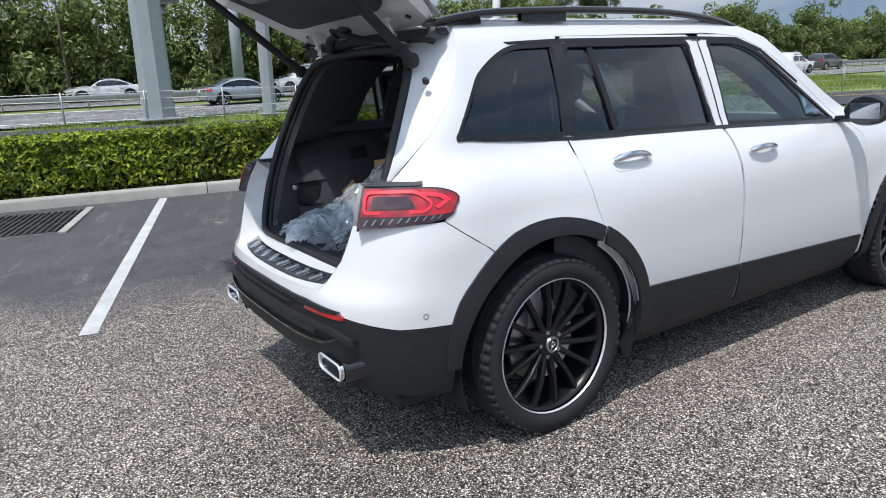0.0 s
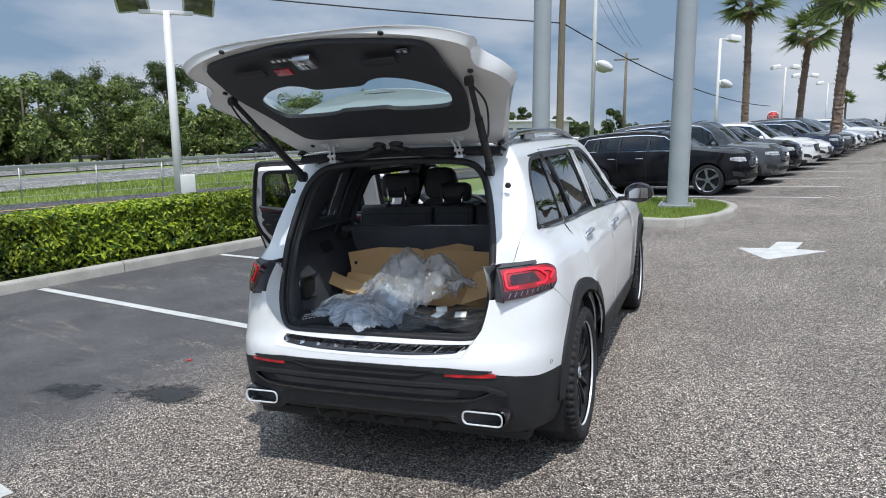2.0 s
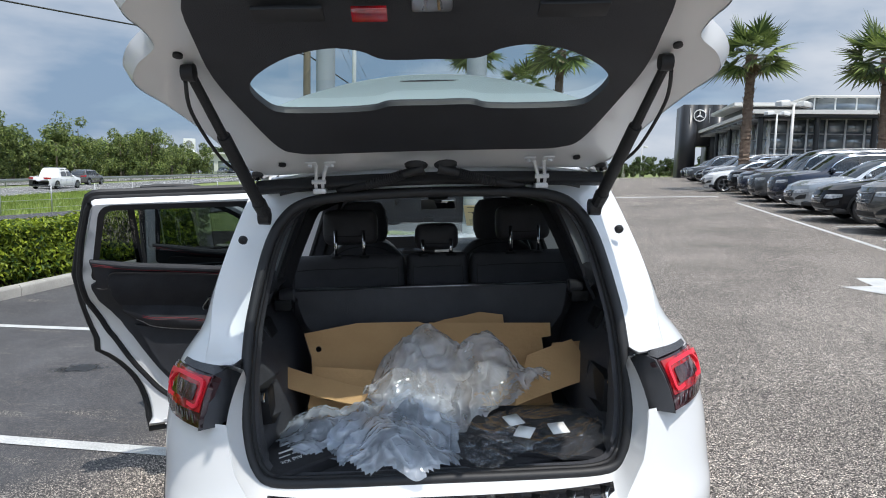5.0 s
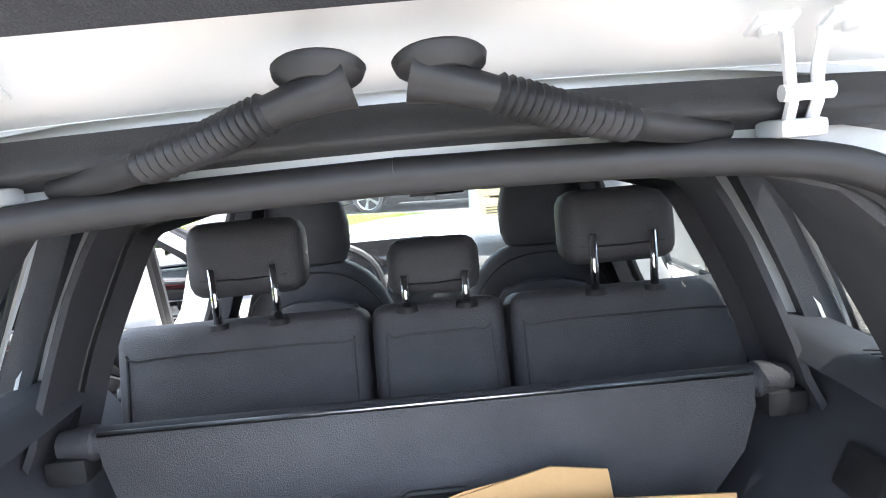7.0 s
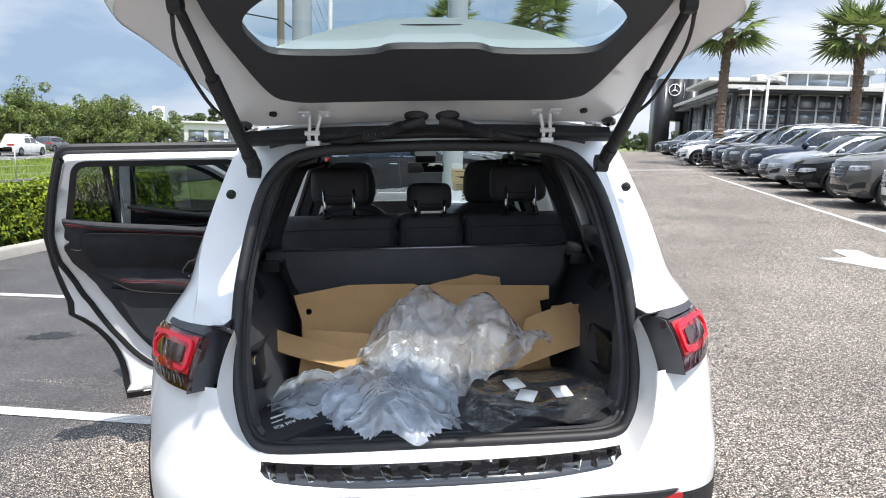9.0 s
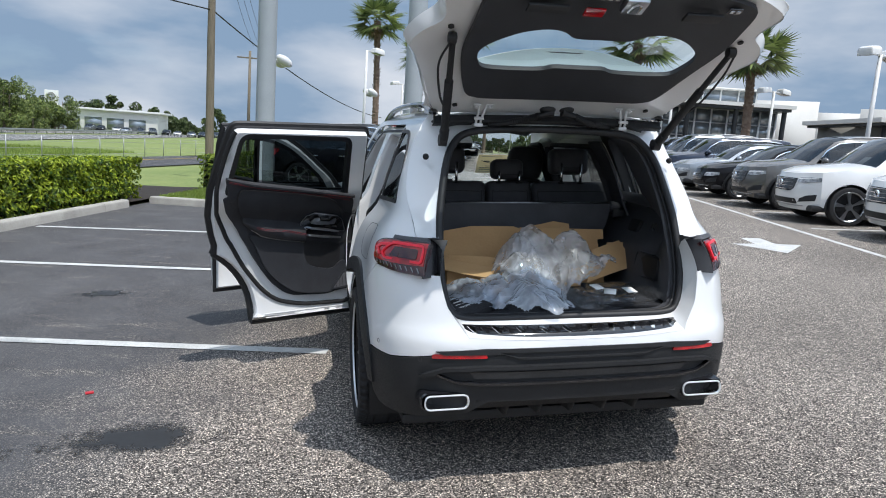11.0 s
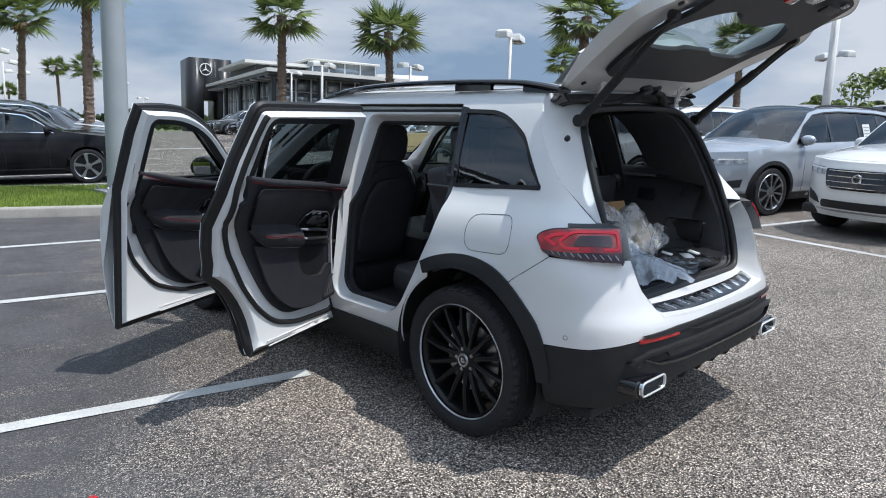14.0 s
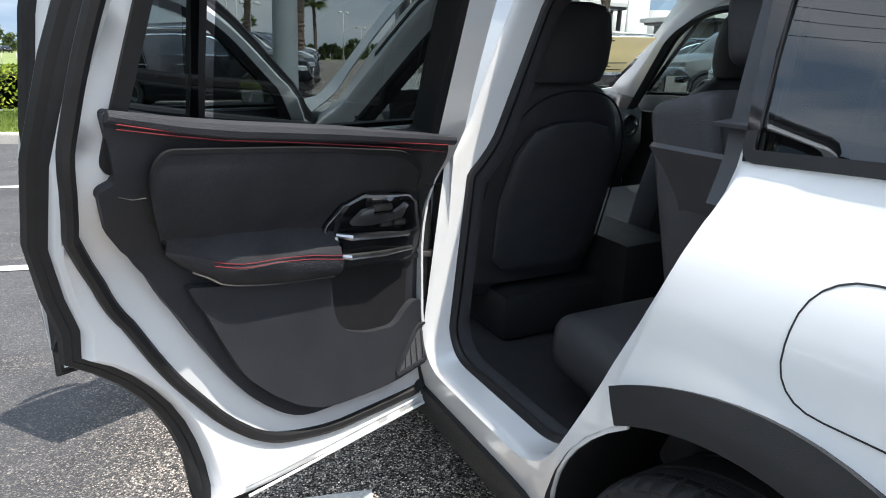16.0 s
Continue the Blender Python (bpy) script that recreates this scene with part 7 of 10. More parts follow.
# front seats
def pillow(rows, n=2.8, seg=28):
    """A stuffed form through rings of (centre, half width, half depth)."""
    pts = []
    for c, hw, hd in rows:
        ring = []
        for i in range(seg):
            g = 2 * math.pi * i / seg
            cx, sx = math.cos(g), math.sin(g)
            ring.append(Vector(c) + Vector((hw * math.copysign(abs(cx) ** (2 / n), cx), hd * math.copysign(abs(sx) ** (2 / n), sx), 0)))
        pts.append(ring)
    bm = loft(pts, True)
    bm.faces.new([v for v in bm.verts[:seg]][::-1])
    bm.verts.ensure_lookup_table()
    bm.faces.new([bm.verts[len(bm.verts) - seg + i] for i in range(seg)])
    return bm


for x in (-0.345, 0.375):
    rows = []
    for z, hw, hd in ((0.56, 0.235, 0.09), (0.66, 0.255, 0.095), (0.80, 0.262, 0.09), (0.93, 0.258, 0.082), (1.03, 0.240, 0.074), (1.10, 0.212, 0.066), (1.15, 0.175, 0.056), (1.185, 0.130, 0.044), (1.205, 0.085, 0.028), (1.212, 0.03, 0.01)):
        rows.append(((x, 2.30 - (z - 0.6) * 0.30, z), hw, hd))
    s = part("front_backrest", pillow(rows), LEATHER, car, "black front seat back with rounded shoulders")
    rows = [((x, 2.205 - (z - 0.6) * 0.30, z), hw, 0.022) for z, hw in ((0.62, 0.15), (0.66, 0.185), (0.85, 0.20), (1.0, 0.175), (1.07, 0.13), (1.09, 0.06))]
    part("seat_shell", pillow(rows, 3.2), TRIMBLACK, s, "smooth black seat back shell")
    part("seat_piping", tube(spline([(x - 0.235, 2.235, 0.60), (x - 0.24, 2.15, 0.88), (x - 0.215, 2.09, 1.04), (x - 0.13, 2.05, 1.15), (x, 2.045, 1.18), (x + 0.13, 2.05, 1.15), (x + 0.215, 2.09, 1.04), (x + 0.24, 2.15, 0.88), (x + 0.235, 2.235, 0.60)], 5), 0.003, 5), SEAL, s)
    rows = [((x, 2.105 - (z - 1.2) * 0.12, z), hw, hd) for z, hw, hd in ((1.195, 0.085, 0.03), (1.205, 0.112, 0.045), (1.25, 0.128, 0.056), (1.32, 0.130, 0.058), (1.38, 0.118, 0.052), (1.41, 0.095, 0.04), (1.42, 0.05, 0.02))]
    part("headrest", pillow(rows), LEATHER, car, "black padded front headrest")
    cushion("front_cushion", 0.50, 0.52, 0.16, (x, 2.52, 0.60), (8, 0, 0), car, "black front seat cushion")
part("seat_rail_box", box(1.0, 0.6, 0.16, (0, 2.45, 0.46), 0.03), PLASTIC, car)
part("centre_console", box(0.22, 1.1, 0.28, (0, 2.6, 0.55), 0.04), PLASTIC, car, "black centre console")
dash = part("dashboard", loft([[Vector((x, 3.22 - 0.10 * x * x, 1.085)), Vector((x, 3.02 - 0.06 * x * x, 1.065)), Vector((x, 2.93, 1.00)), Vector((x, 2.92, 0.86)), Vector((x, 3.02, 0.70)), Vector((x, 3.10, 0.5))] for x in np.linspace(-0.70, 0.70, 13)]), LEATHER, car, "black dashboard with round vents", 0.01)
for x in (-0.62, -0.12, 0.0, 0.12, 0.62):
    v = part("air_vent", lathe([(0.0, 0.036), (-0.012, 0.042), (-0.018, 0.044), (-0.018, 0.050), (0.0, 0.050)], 24, "y"), CHROME, dash, "round bright-rimmed air vent", m=Matrix.Translation((x, 2.925, 0.945)))
    part("vent_core", lathe([(0.0, 0.0), (-0.004, 0.034)], 16, "y"), SEAL, dash, m=Matrix.Translation((x, 2.922, 0.945)))
part("screen", box(0.62, 0.02, 0.12, (-0.26, 2.935, 1.075), 0.006, (-12, 0, 0)), GLOSSBLACK, dash, "wide dark display screen")
part("steering_wheel", tube([(-0.37 + 0.185 * math.cos(a * math.pi / 14), 2.78 - 0.05 * math.sin(a * math.pi / 14), 0.98 + 0.175 * math.sin(a * math.pi / 14)) for a in range(29)], 0.016, 8, close=False), LEATHER, car, "black leather steering wheel")
part("steering_hub", box(0.17, 0.05, 0.14, (-0.37, 2.80, 0.97), 0.03, (-15, 0, 0)), LEATHER, car)
mirror = part("inner_mirror", box(0.22, 0.026, 0.066, (0.075, 2.665, 1.362), 0.012), SEAL, car, "black inner mirror")
part("mirror_face", box(0.205, 0.004, 0.054, (0.075, 2.651, 1.362), 0.001, (4, 0, -10)), MIRROR, mirror)
part("mirror_stem", tube([(0.075, 2.675, 1.385), (0.075, 2.70, 1.425)], 0.012, 8), SEAL, mirror)
part("sensor_box", box(0.13, 0.12, 0.05, (0.075, 2.700, 1.440), 0.016, (30, 0, 0)), PLASTIC, car, "black sensor housing behind the mirror")
tilt = Matrix.Translation((0.455, 2.955, 1.258)) @ Euler((radians(58.6), 0, radians(-8))).to_matrix().to_4x4()
paper = part("price_sheet", box(0.39, 0.002, 0.30), THINPAPER, car, "pale paper sheet on the windscreen", m=tilt)
for x0, x1, z in ((-0.17, 0.0, 0.125), (-0.17, 0.0, 0.055), (-0.12, 0.0, 0.030), (-0.12, 0.0, -0.030), (-0.17, 0.17, -0.06), (-0.17, 0.10, -0.09), (-0.17, 0.17, -0.12)):
    part("sheet_row", box(x1 - x0, 0.002, 0.006, ((x0 + x1) / 2, -0.0025, z)), GREYWALL, paper)
part("sheet_mark", box(0.05, 0.002, 0.014, (-0.12, -0.0025, 0.045)), IRON, paper)
# bulkheads that close the cabin below the windows
for sd in (1,):
    bm = sheet([[(1.0, 0.40), (3.2, 0.40), (3.2, 1.06), (2.1, 1.10), (1.15, 1.12), (1.0, 1.12)]], lambda u, z: shell(u, z, -0.09, sd), 0.1)
    part("door_lining", bm, LEATHER, car, "black lining of the closed doors", 0.01)
part("firewall", box(1.45, 0.04, 0.62, (0, 3.25, 0.72), 0.01), CLOTH, car)

# ---- loose packing in the load bay ----
CAR_M = LEAN.copy()


def loose(name, bm, material, label, category, solid=0.0, group=""):
    ob = part(name, bm, material, None, label, solid)
    ob.matrix_basis = CAR_M
    return tagged(ob, label, category, group)


def card(name, outline, m, label, bend=0.0, thick=0.006, holes=()):
    """A flat-packed piece of cardboard, its outline bent a little along x."""
    bm = sheet([outline, *holes], lambda x, y: (x, y, bend * (x * x) + 0.004 * math.sin(9 * x + 3 * y)), 0.06)
    bm.transform(CAR_M @ m)
    bm.normal_update()
    for f in bm.faces:
        if f.normal.y > 0:
            f.normal_flip()
    return tagged(part(name, bm, CARDBOARD, None, "", thick), label, "cardboard", "flattened boxes in the load bay")


card("cardboard_sheet", [(-0.235, -0.16), (0.22, -0.16), (0.22, 0.118), (0.17, 0.136), (-0.06, 0.142), (-0.258, 0.112), (-0.232, 0.02)], pose(-0.225, 0.90, 0.885, 74, 0, 4), "brown cardboard sheet leaning upright, with a small hole", 0.10, 0.006, [[(-0.206 + 0.011 * math.cos(a * math.pi / 6), 0.052 + 0.011 * math.sin(a * math.pi / 6)) for a in range(12)]])
card("cardboard_sheet", [(-0.24, -0.15), (0.24, -0.15), (0.205, 0.10), (0.240, 0.105), (0.240, 0.155), (-0.22, 0.165)], pose(0.20, 0.90, 0.850, 76, 0, -3), "brown corrugated cardboard panel leaning upright")
card("cardboard_sheet", [(-0.14, -0.05), (0.16, -0.05), (0.15, 0.06), (0.06, 0.075), (-0.14, 0.035)], pose(0.12, 0.965, 0.965, 78, 0, 4), "brown cardboard flap behind the others")
card("cardboard_flap", [(-0.20, -0.03), (0.14, -0.045), (0.15, 0.03), (-0.02, 0.045), (-0.20, 0.05)], pose(-0.375, 0.71, 0.842, 30, 8, -18), "bent strip of orange-brown cardboard", 0.5)
card("cardboard_flap", [(-0.16, -0.09), (0.12, -0.07), (0.15, 0.03), (0.13, 0.09), (-0.06, 0.07)], pose(0.41, 0.78, 0.865, 55, -8, 14), "curled torn piece of cardboard", -0.9)
card("cardboard_flap", [(-0.10, -0.08), (0.12, -0.08), (0.10, 0.07), (-0.02, 0.08)], pose(0.47, 0.83, 0.87, 62, 0, 22), "small torn cardboard corner", 0.4)
card("cardboard_sheet", [(-0.15, -0.10), (0.15, -0.10), (0.15, 0.10), (-0.15, 0.10)], pose(-0.30, 0.74, 0.80, 62, 4, -8), "brown cardboard sheet behind the plastic")


def crumple(name, sx, sy, sz, at, seed, material, label, peaks=((0.0, 0.0, 1.0),), turn=0.0, group="plastic bags in the load bay"):
    """A slack plastic bag: a tent over some peaks, falling in long folds, with small creases."""
    bm = bmesh.new()
    n = 56
    grid = []
    ct, st = math.cos(turn), math.sin(turn)
    for j in range(n + 1):
        row = []
        for i in range(n + 1):
            u, v = 2 * i / n - 1, 2 * j / n - 1
            r = math.sqrt(u * u + v * v)
            edge = 1.0 + 0.20 * noise.noise((u * 1.9 + seed, v * 1.9, seed)) + 0.06 * noise.noise((u * 6 + seed, v * 6, 2.0))
            h = 0.0
            for pu, pv, ph in peaks:
                d = math.hypot(u - pu, v - pv)
                a = math.atan2(v - pv, u - pu)
                fold = 1 + 0.16 * d * math.sin(a * 7 + 3 * noise.noise((a, d * 2, seed))) + 0.04 * d * math.sin(a * 17 + seed)
                h = max(h, ph * max(0.0, 1 - (d / (1.05 * fold)) ** 1.25))
            q = Vector((u * 2.6 + seed * 3.1, v * 2.6, seed))
            crease = 0.0
            amp = 1.0
            for o in range(3):
                crease += amp * (0.5 - abs(noise.noise(q)))
                q = q * 2.0 + Vector((5.2, 1.7, 0))
                amp *= 0.4
            z = h + 0.17 * crease * (0.4 + 0.6 * min(1, 2 * h))
            x, y = sx * u * edge + 0.006 * noise.noise((q.x * 0.4, q.y * 0.4, 3.0)), sy * v * edge + 0.006 * noise.noise((q.y * 0.4, q.x * 0.4, 7.0))
            row.append(bm.verts.new((at[0] + x * ct - y * st, at[1] + x * st + y * ct, at[2] + max(0.004, sz * z))))
        grid.append(row)
    for j in range(n):
        for i in range(n):
            u, v = 2 * (i + 0.5) / n - 1, 2 * (j + 0.5) / n - 1
            if u * u + v * v < 1.0 + 0.25 * noise.noise((u * 2 + seed, v * 2, 1.0)):
                bm.faces.new((grid[j][i], grid[j][i + 1], grid[j + 1][i + 1], grid[j + 1][i]))
    for v in [v for v in bm.verts if not v.link_faces]:
        bm.verts.remove(v)
    bmesh.ops.triangulate(bm, faces=bm.faces, quad_method="SHORT_EDGE")
    ob = part(name, bm, material, None, "", 0.0)
    ob.matrix_basis = CAR_M
    return tagged(ob, label, "plastic bag", group)


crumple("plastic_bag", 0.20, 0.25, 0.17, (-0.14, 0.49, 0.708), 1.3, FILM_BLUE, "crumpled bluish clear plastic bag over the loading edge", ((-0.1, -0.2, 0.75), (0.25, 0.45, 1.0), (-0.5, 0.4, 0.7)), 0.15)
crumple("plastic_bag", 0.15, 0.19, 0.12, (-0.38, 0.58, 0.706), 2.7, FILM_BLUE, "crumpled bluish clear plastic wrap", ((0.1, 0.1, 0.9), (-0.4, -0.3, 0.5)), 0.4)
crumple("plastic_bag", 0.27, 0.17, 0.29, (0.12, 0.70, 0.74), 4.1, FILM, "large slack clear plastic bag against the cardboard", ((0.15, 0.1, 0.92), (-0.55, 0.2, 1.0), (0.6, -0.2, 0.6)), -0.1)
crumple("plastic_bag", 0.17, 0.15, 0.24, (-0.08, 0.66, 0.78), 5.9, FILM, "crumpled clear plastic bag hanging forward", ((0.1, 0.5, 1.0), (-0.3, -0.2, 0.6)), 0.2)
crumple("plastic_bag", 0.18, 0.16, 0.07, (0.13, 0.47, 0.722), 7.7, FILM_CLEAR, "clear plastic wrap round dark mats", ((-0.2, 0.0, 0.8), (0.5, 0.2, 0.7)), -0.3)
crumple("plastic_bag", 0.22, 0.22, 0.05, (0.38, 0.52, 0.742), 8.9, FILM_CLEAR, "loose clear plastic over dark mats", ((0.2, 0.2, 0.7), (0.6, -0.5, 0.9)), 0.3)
for x, y, r, z in ((0.33, 0.56, 18, 0.712), (0.38, 0.54, -8, 0.730), (-0.40, 0.60, 8, 0.712), (0.13, 0.50, -25, 0.716)):
    bm = box(0.32, 0.34, 0.018, (0, 0, 0), 0.007)
    bm.transform(CAR_M @ pose(x, y, z, 4, 2, r))
    tagged(part("floor_mat", bm, CARPET, None), "folded black floor mat in clear wrap", "floor mat", "folded floor mats")
for x, y, r in ((0.245, 0.53, 24), (0.375, 0.45, 12), (0.265, 0.43, -28)):
    bm = box(0.055, 0.055, 0.002, (0, 0, 0))
    bm.transform(CAR_M @ pose(x, y, 0.778, 14, 0, r))
    tagged(part("paper_tag", bm, WHITEPAPER, None), "small white square paper tag on a mat", "tag", "paper tags")
KIT_M = CAR_M @ pose(-0.435, 0.415, 0.742, -8, 4, -145)
kit = thing("first_aid_pouch", "black fabric first aid pouch with white lettering", "pouch", KIT_M)
part("pouch_body", box(0.22, 0.15, 0.045, (0, 0, -0.0225), 0.016, None, None, 3), CARPET, kit, "black fabric pouch")
part("zip", tube([(-0.108, -0.070, -0.02), (0.108, -0.070, -0.02)], 0.003, 6), SEAL, kit)
text("lettering", "First Aid Kit", 0.024, SIGNWHITE, kit, pose(0, 0.018, 0.0006), 0.0004, "white printed words")
for i, w in enumerate((0.030, 0.022, 0.036)):
    part("print_bar", box(w, 0.005, 0.0006, (-0.036 + 0.036 * i, -0.010, 0.0006)), SIGNWHITE, kit)
part("print_bar", box(0.09, 0.009, 0.0006, (0.0, -0.034, 0.0006)), SIGNWHITE, kit)

# ---- hedge, grass, palms, woods ----
def leaf_cloud(n, place, size, seed, spread=1.0, bend=0.35):
    """Small folded leaves as raw arrays: place(rng) gives the spot and the outward way."""
    rng = random.Random(seed)
    vs, fs = [], []
    for _ in range(n):
        p, d = place(rng)
        d = (Vector(d) + Vector((rng.uniform(-1, 1), rng.uniform(-1, 1), rng.uniform(-1, 1))) * spread).normalized()
        t = d.cross(Vector((rng.uniform(-1, 1), rng.uniform(-1, 1), rng.uniform(-1, 1)))).normalized()
        b = d.cross(t)
        s = size * rng.uniform(0.65, 1.35)
        p = Vector(p)
        i = len(vs)
        fold = d * s * bend
        vs += [p - t * s, p + b * s * 0.42 + fold * 0.5, p + t * s, p - b * s * 0.42 + fold * 0.5]
        fs += [(i, i + 1, i + 2), (i, i + 2, i + 3)]
    return vs, fs


def hedge(name, a0, a1, b0, b1, height, n, seed, label):
    base = new(name)
    tagged(base, label, "hedge")
    def on(a, b, h):
        x, y = lot_xy(a, b)
        return Vector((x, y, ground_z(x, y) + h))
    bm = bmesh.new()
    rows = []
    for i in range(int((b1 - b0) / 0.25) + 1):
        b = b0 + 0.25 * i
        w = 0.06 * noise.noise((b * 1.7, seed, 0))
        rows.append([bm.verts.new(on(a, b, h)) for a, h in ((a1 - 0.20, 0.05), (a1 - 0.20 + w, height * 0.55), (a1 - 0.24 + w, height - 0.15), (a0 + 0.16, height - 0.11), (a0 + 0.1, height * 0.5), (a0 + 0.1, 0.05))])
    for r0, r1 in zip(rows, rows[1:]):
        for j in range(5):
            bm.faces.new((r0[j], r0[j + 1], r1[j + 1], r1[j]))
    # no twigs: a dark sheet paints in the shade between the leaves
    part("twig_core", bm, SOIL, base, "dark sheet that stands in for the shaded inside of the hedge")
    def spot(rng):
        b = rng.uniform(b0, b1)
        lump = 0.05 * noise.noise((b * 2.1, seed + 3.0, 1.0)) + 0.03 * noise.noise((b * 6.0, seed, 4.0))
        k = rng.random()
        if k < 0.50:
            h = height * (1 - rng.random() ** 1.6 * 0.92)
            inset = rng.random() ** 1.3 * 0.24 + 0.05 * noise.noise((b * 4.0, h * 5.0, seed + 9.0))
            ragged = 0.07 * noise.noise((b * 3.0, h * 3.0, seed)) - (0.10 if h < 0.2 else 0)
            p, d = (a1 - inset + ragged, b, h), (1.0, 0.0, 0.55)
        elif k < 0.54:
            e = rng.random() < 0.5
            p, d = (rng.uniform(a0, a1), (b0 - 0.05 if e else b1 + 0.30) + 0.1 * rng.uniform(-1, 1), height * (1 - rng.random() ** 1.6 * 0.95)), (0.0, -1.0 if e else 1.0, 0.5)
        elif k < 0.92:
            a = rng.uniform(a0, a1)
            p, d = (a, b, height + lump - rng.random() ** 2 * 0.12 + 0.03 * rng.random()), (0.0, 0.0, 1.0)
        else:
            p, d = (a0 + rng.random() * 0.1, b, height * rng.random()), (-1.0, 0.0, 0.5)
        x, y = lot_xy(d[0], d[1])
        return on(*p), (x, y, d[2])
    vs, fs = leaf_cloud(n, spot, 0.043, seed, 0.75)
    lv = quick("leaves", vs, fs, HEDGELEAF, base, "glossy yellow-green leaves")
    lv["kind"] = "stuff"
    return base


hedge("hedge", -8.85, -7.62, -8.0, 10.3, 0.89, 80000, 3, "clipped evergreen hedge with yellow-green leaves along the kerb")
hedge("hedge", -7.7, -6.6, 13.6, 29.0, 0.86, 26000, 5, "clipped evergreen hedge behind parked cars")
hedge("hedge", -8.85, -7.62, -28.0, -8.0, 0.89, 16000, 8, "clipped evergreen hedge further along the kerb")


def blades(name, loop, n, h, seed, up, label):
    rng = random.Random(seed)
    xs, ys = [p[0] for p in loop], [p[1] for p in loop]
    vs, fs = [], []
    while len(fs) < n:
        x, y = rng.uniform(min(xs), max(xs)), rng.uniform(min(ys), max(ys))
        if not inside((x, y), [loop]):
            continue
        z = ground_z(x, y) + up
        a, s = rng.uniform(0, 6.28), h * rng.uniform(0.5, 1.3)
        i = len(vs)
        w = 0.006 + 0.05 * h
        dx, dy = math.cos(a) * w, math.sin(a) * w
        lx, ly = rng.uniform(-0.5, 0.5) * s, rng.uniform(-0.5, 0.5) * s
        vs += [(x - dx, y - dy, z), (x + dx, y + dy, z), (x + lx, y + ly, z + s)]
        fs.append((i, i + 1, i + 2))
    return tagged(quick(name, vs, fs, GRASSBLADE), label, "grass", kind="stuff")


blades("island_grass", shrink(isl, 0.2), 30000, 0.055, 11, 0.13, "short bright green grass blades on the island")
blades("verge_grass", [(-27, 0), (-19, 30), (-15, 60), (-29, 60), (-29, 0)], 26000, 0.24, 12, -0.05, "rough grass and weeds on the verge")


def frond(rng, length, droop, up, yaw, vs, fs):
    """A fan-shaped palm leaf: a stalk and a fan of narrow blades with drooping tips."""
    c, s = math.cos(yaw), math.sin(yaw)
    d = Vector((c * math.cos(up), s * math.cos(up), math.sin(up)))
    side = Vector((-s, c, 0))
    nrm = side.cross(d)
    stalk = length * rng.uniform(0.42, 0.54)
    tip = d * stalk + Vector((0, 0, -droop * stalk * 0.12))
    i = len(vs)
    vs += [side * 0.02, -side * 0.02, tip - side * 0.015, tip + side * 0.015]
    fs.append((i, i + 1, i + 2, i + 3))
    n = 15
    tilt = rng.uniform(-0.5, 0.5)
    side, nrm = (side * math.cos(tilt) + nrm * math.sin(tilt)), (nrm * math.cos(tilt) - side * math.sin(tilt))
    for k in range(n):
        a = (k / (n - 1) - 0.5) * 3.3
        L = length * 0.62 * (1 - 0.30 * abs(a) / 1.65) * rng.uniform(0.82, 1.12)
        w = 0.046 * length / 1.4
        bd = (d * math.cos(a) + side * math.sin(a)).normalized()
        bs = (side * math.cos(a) - d * math.sin(a))
        m1 = tip + bd * L * 0.5 + nrm * 0.07 * L + Vector((0, 0, -droop * L * 0.04))
        e = tip + bd * L + nrm * 0.04 * L + Vector((0, 0, -droop * L * rng.uniform(0.10, 0.32)))
        i = len(vs)
        vs += [tip + bs * 0.008, tip - bs * 0.008, m1 - bs * w, m1 + bs * w, e]
        fs += [(i, i + 1, i + 2, i + 3), (i + 3, i + 2, i + 4)]


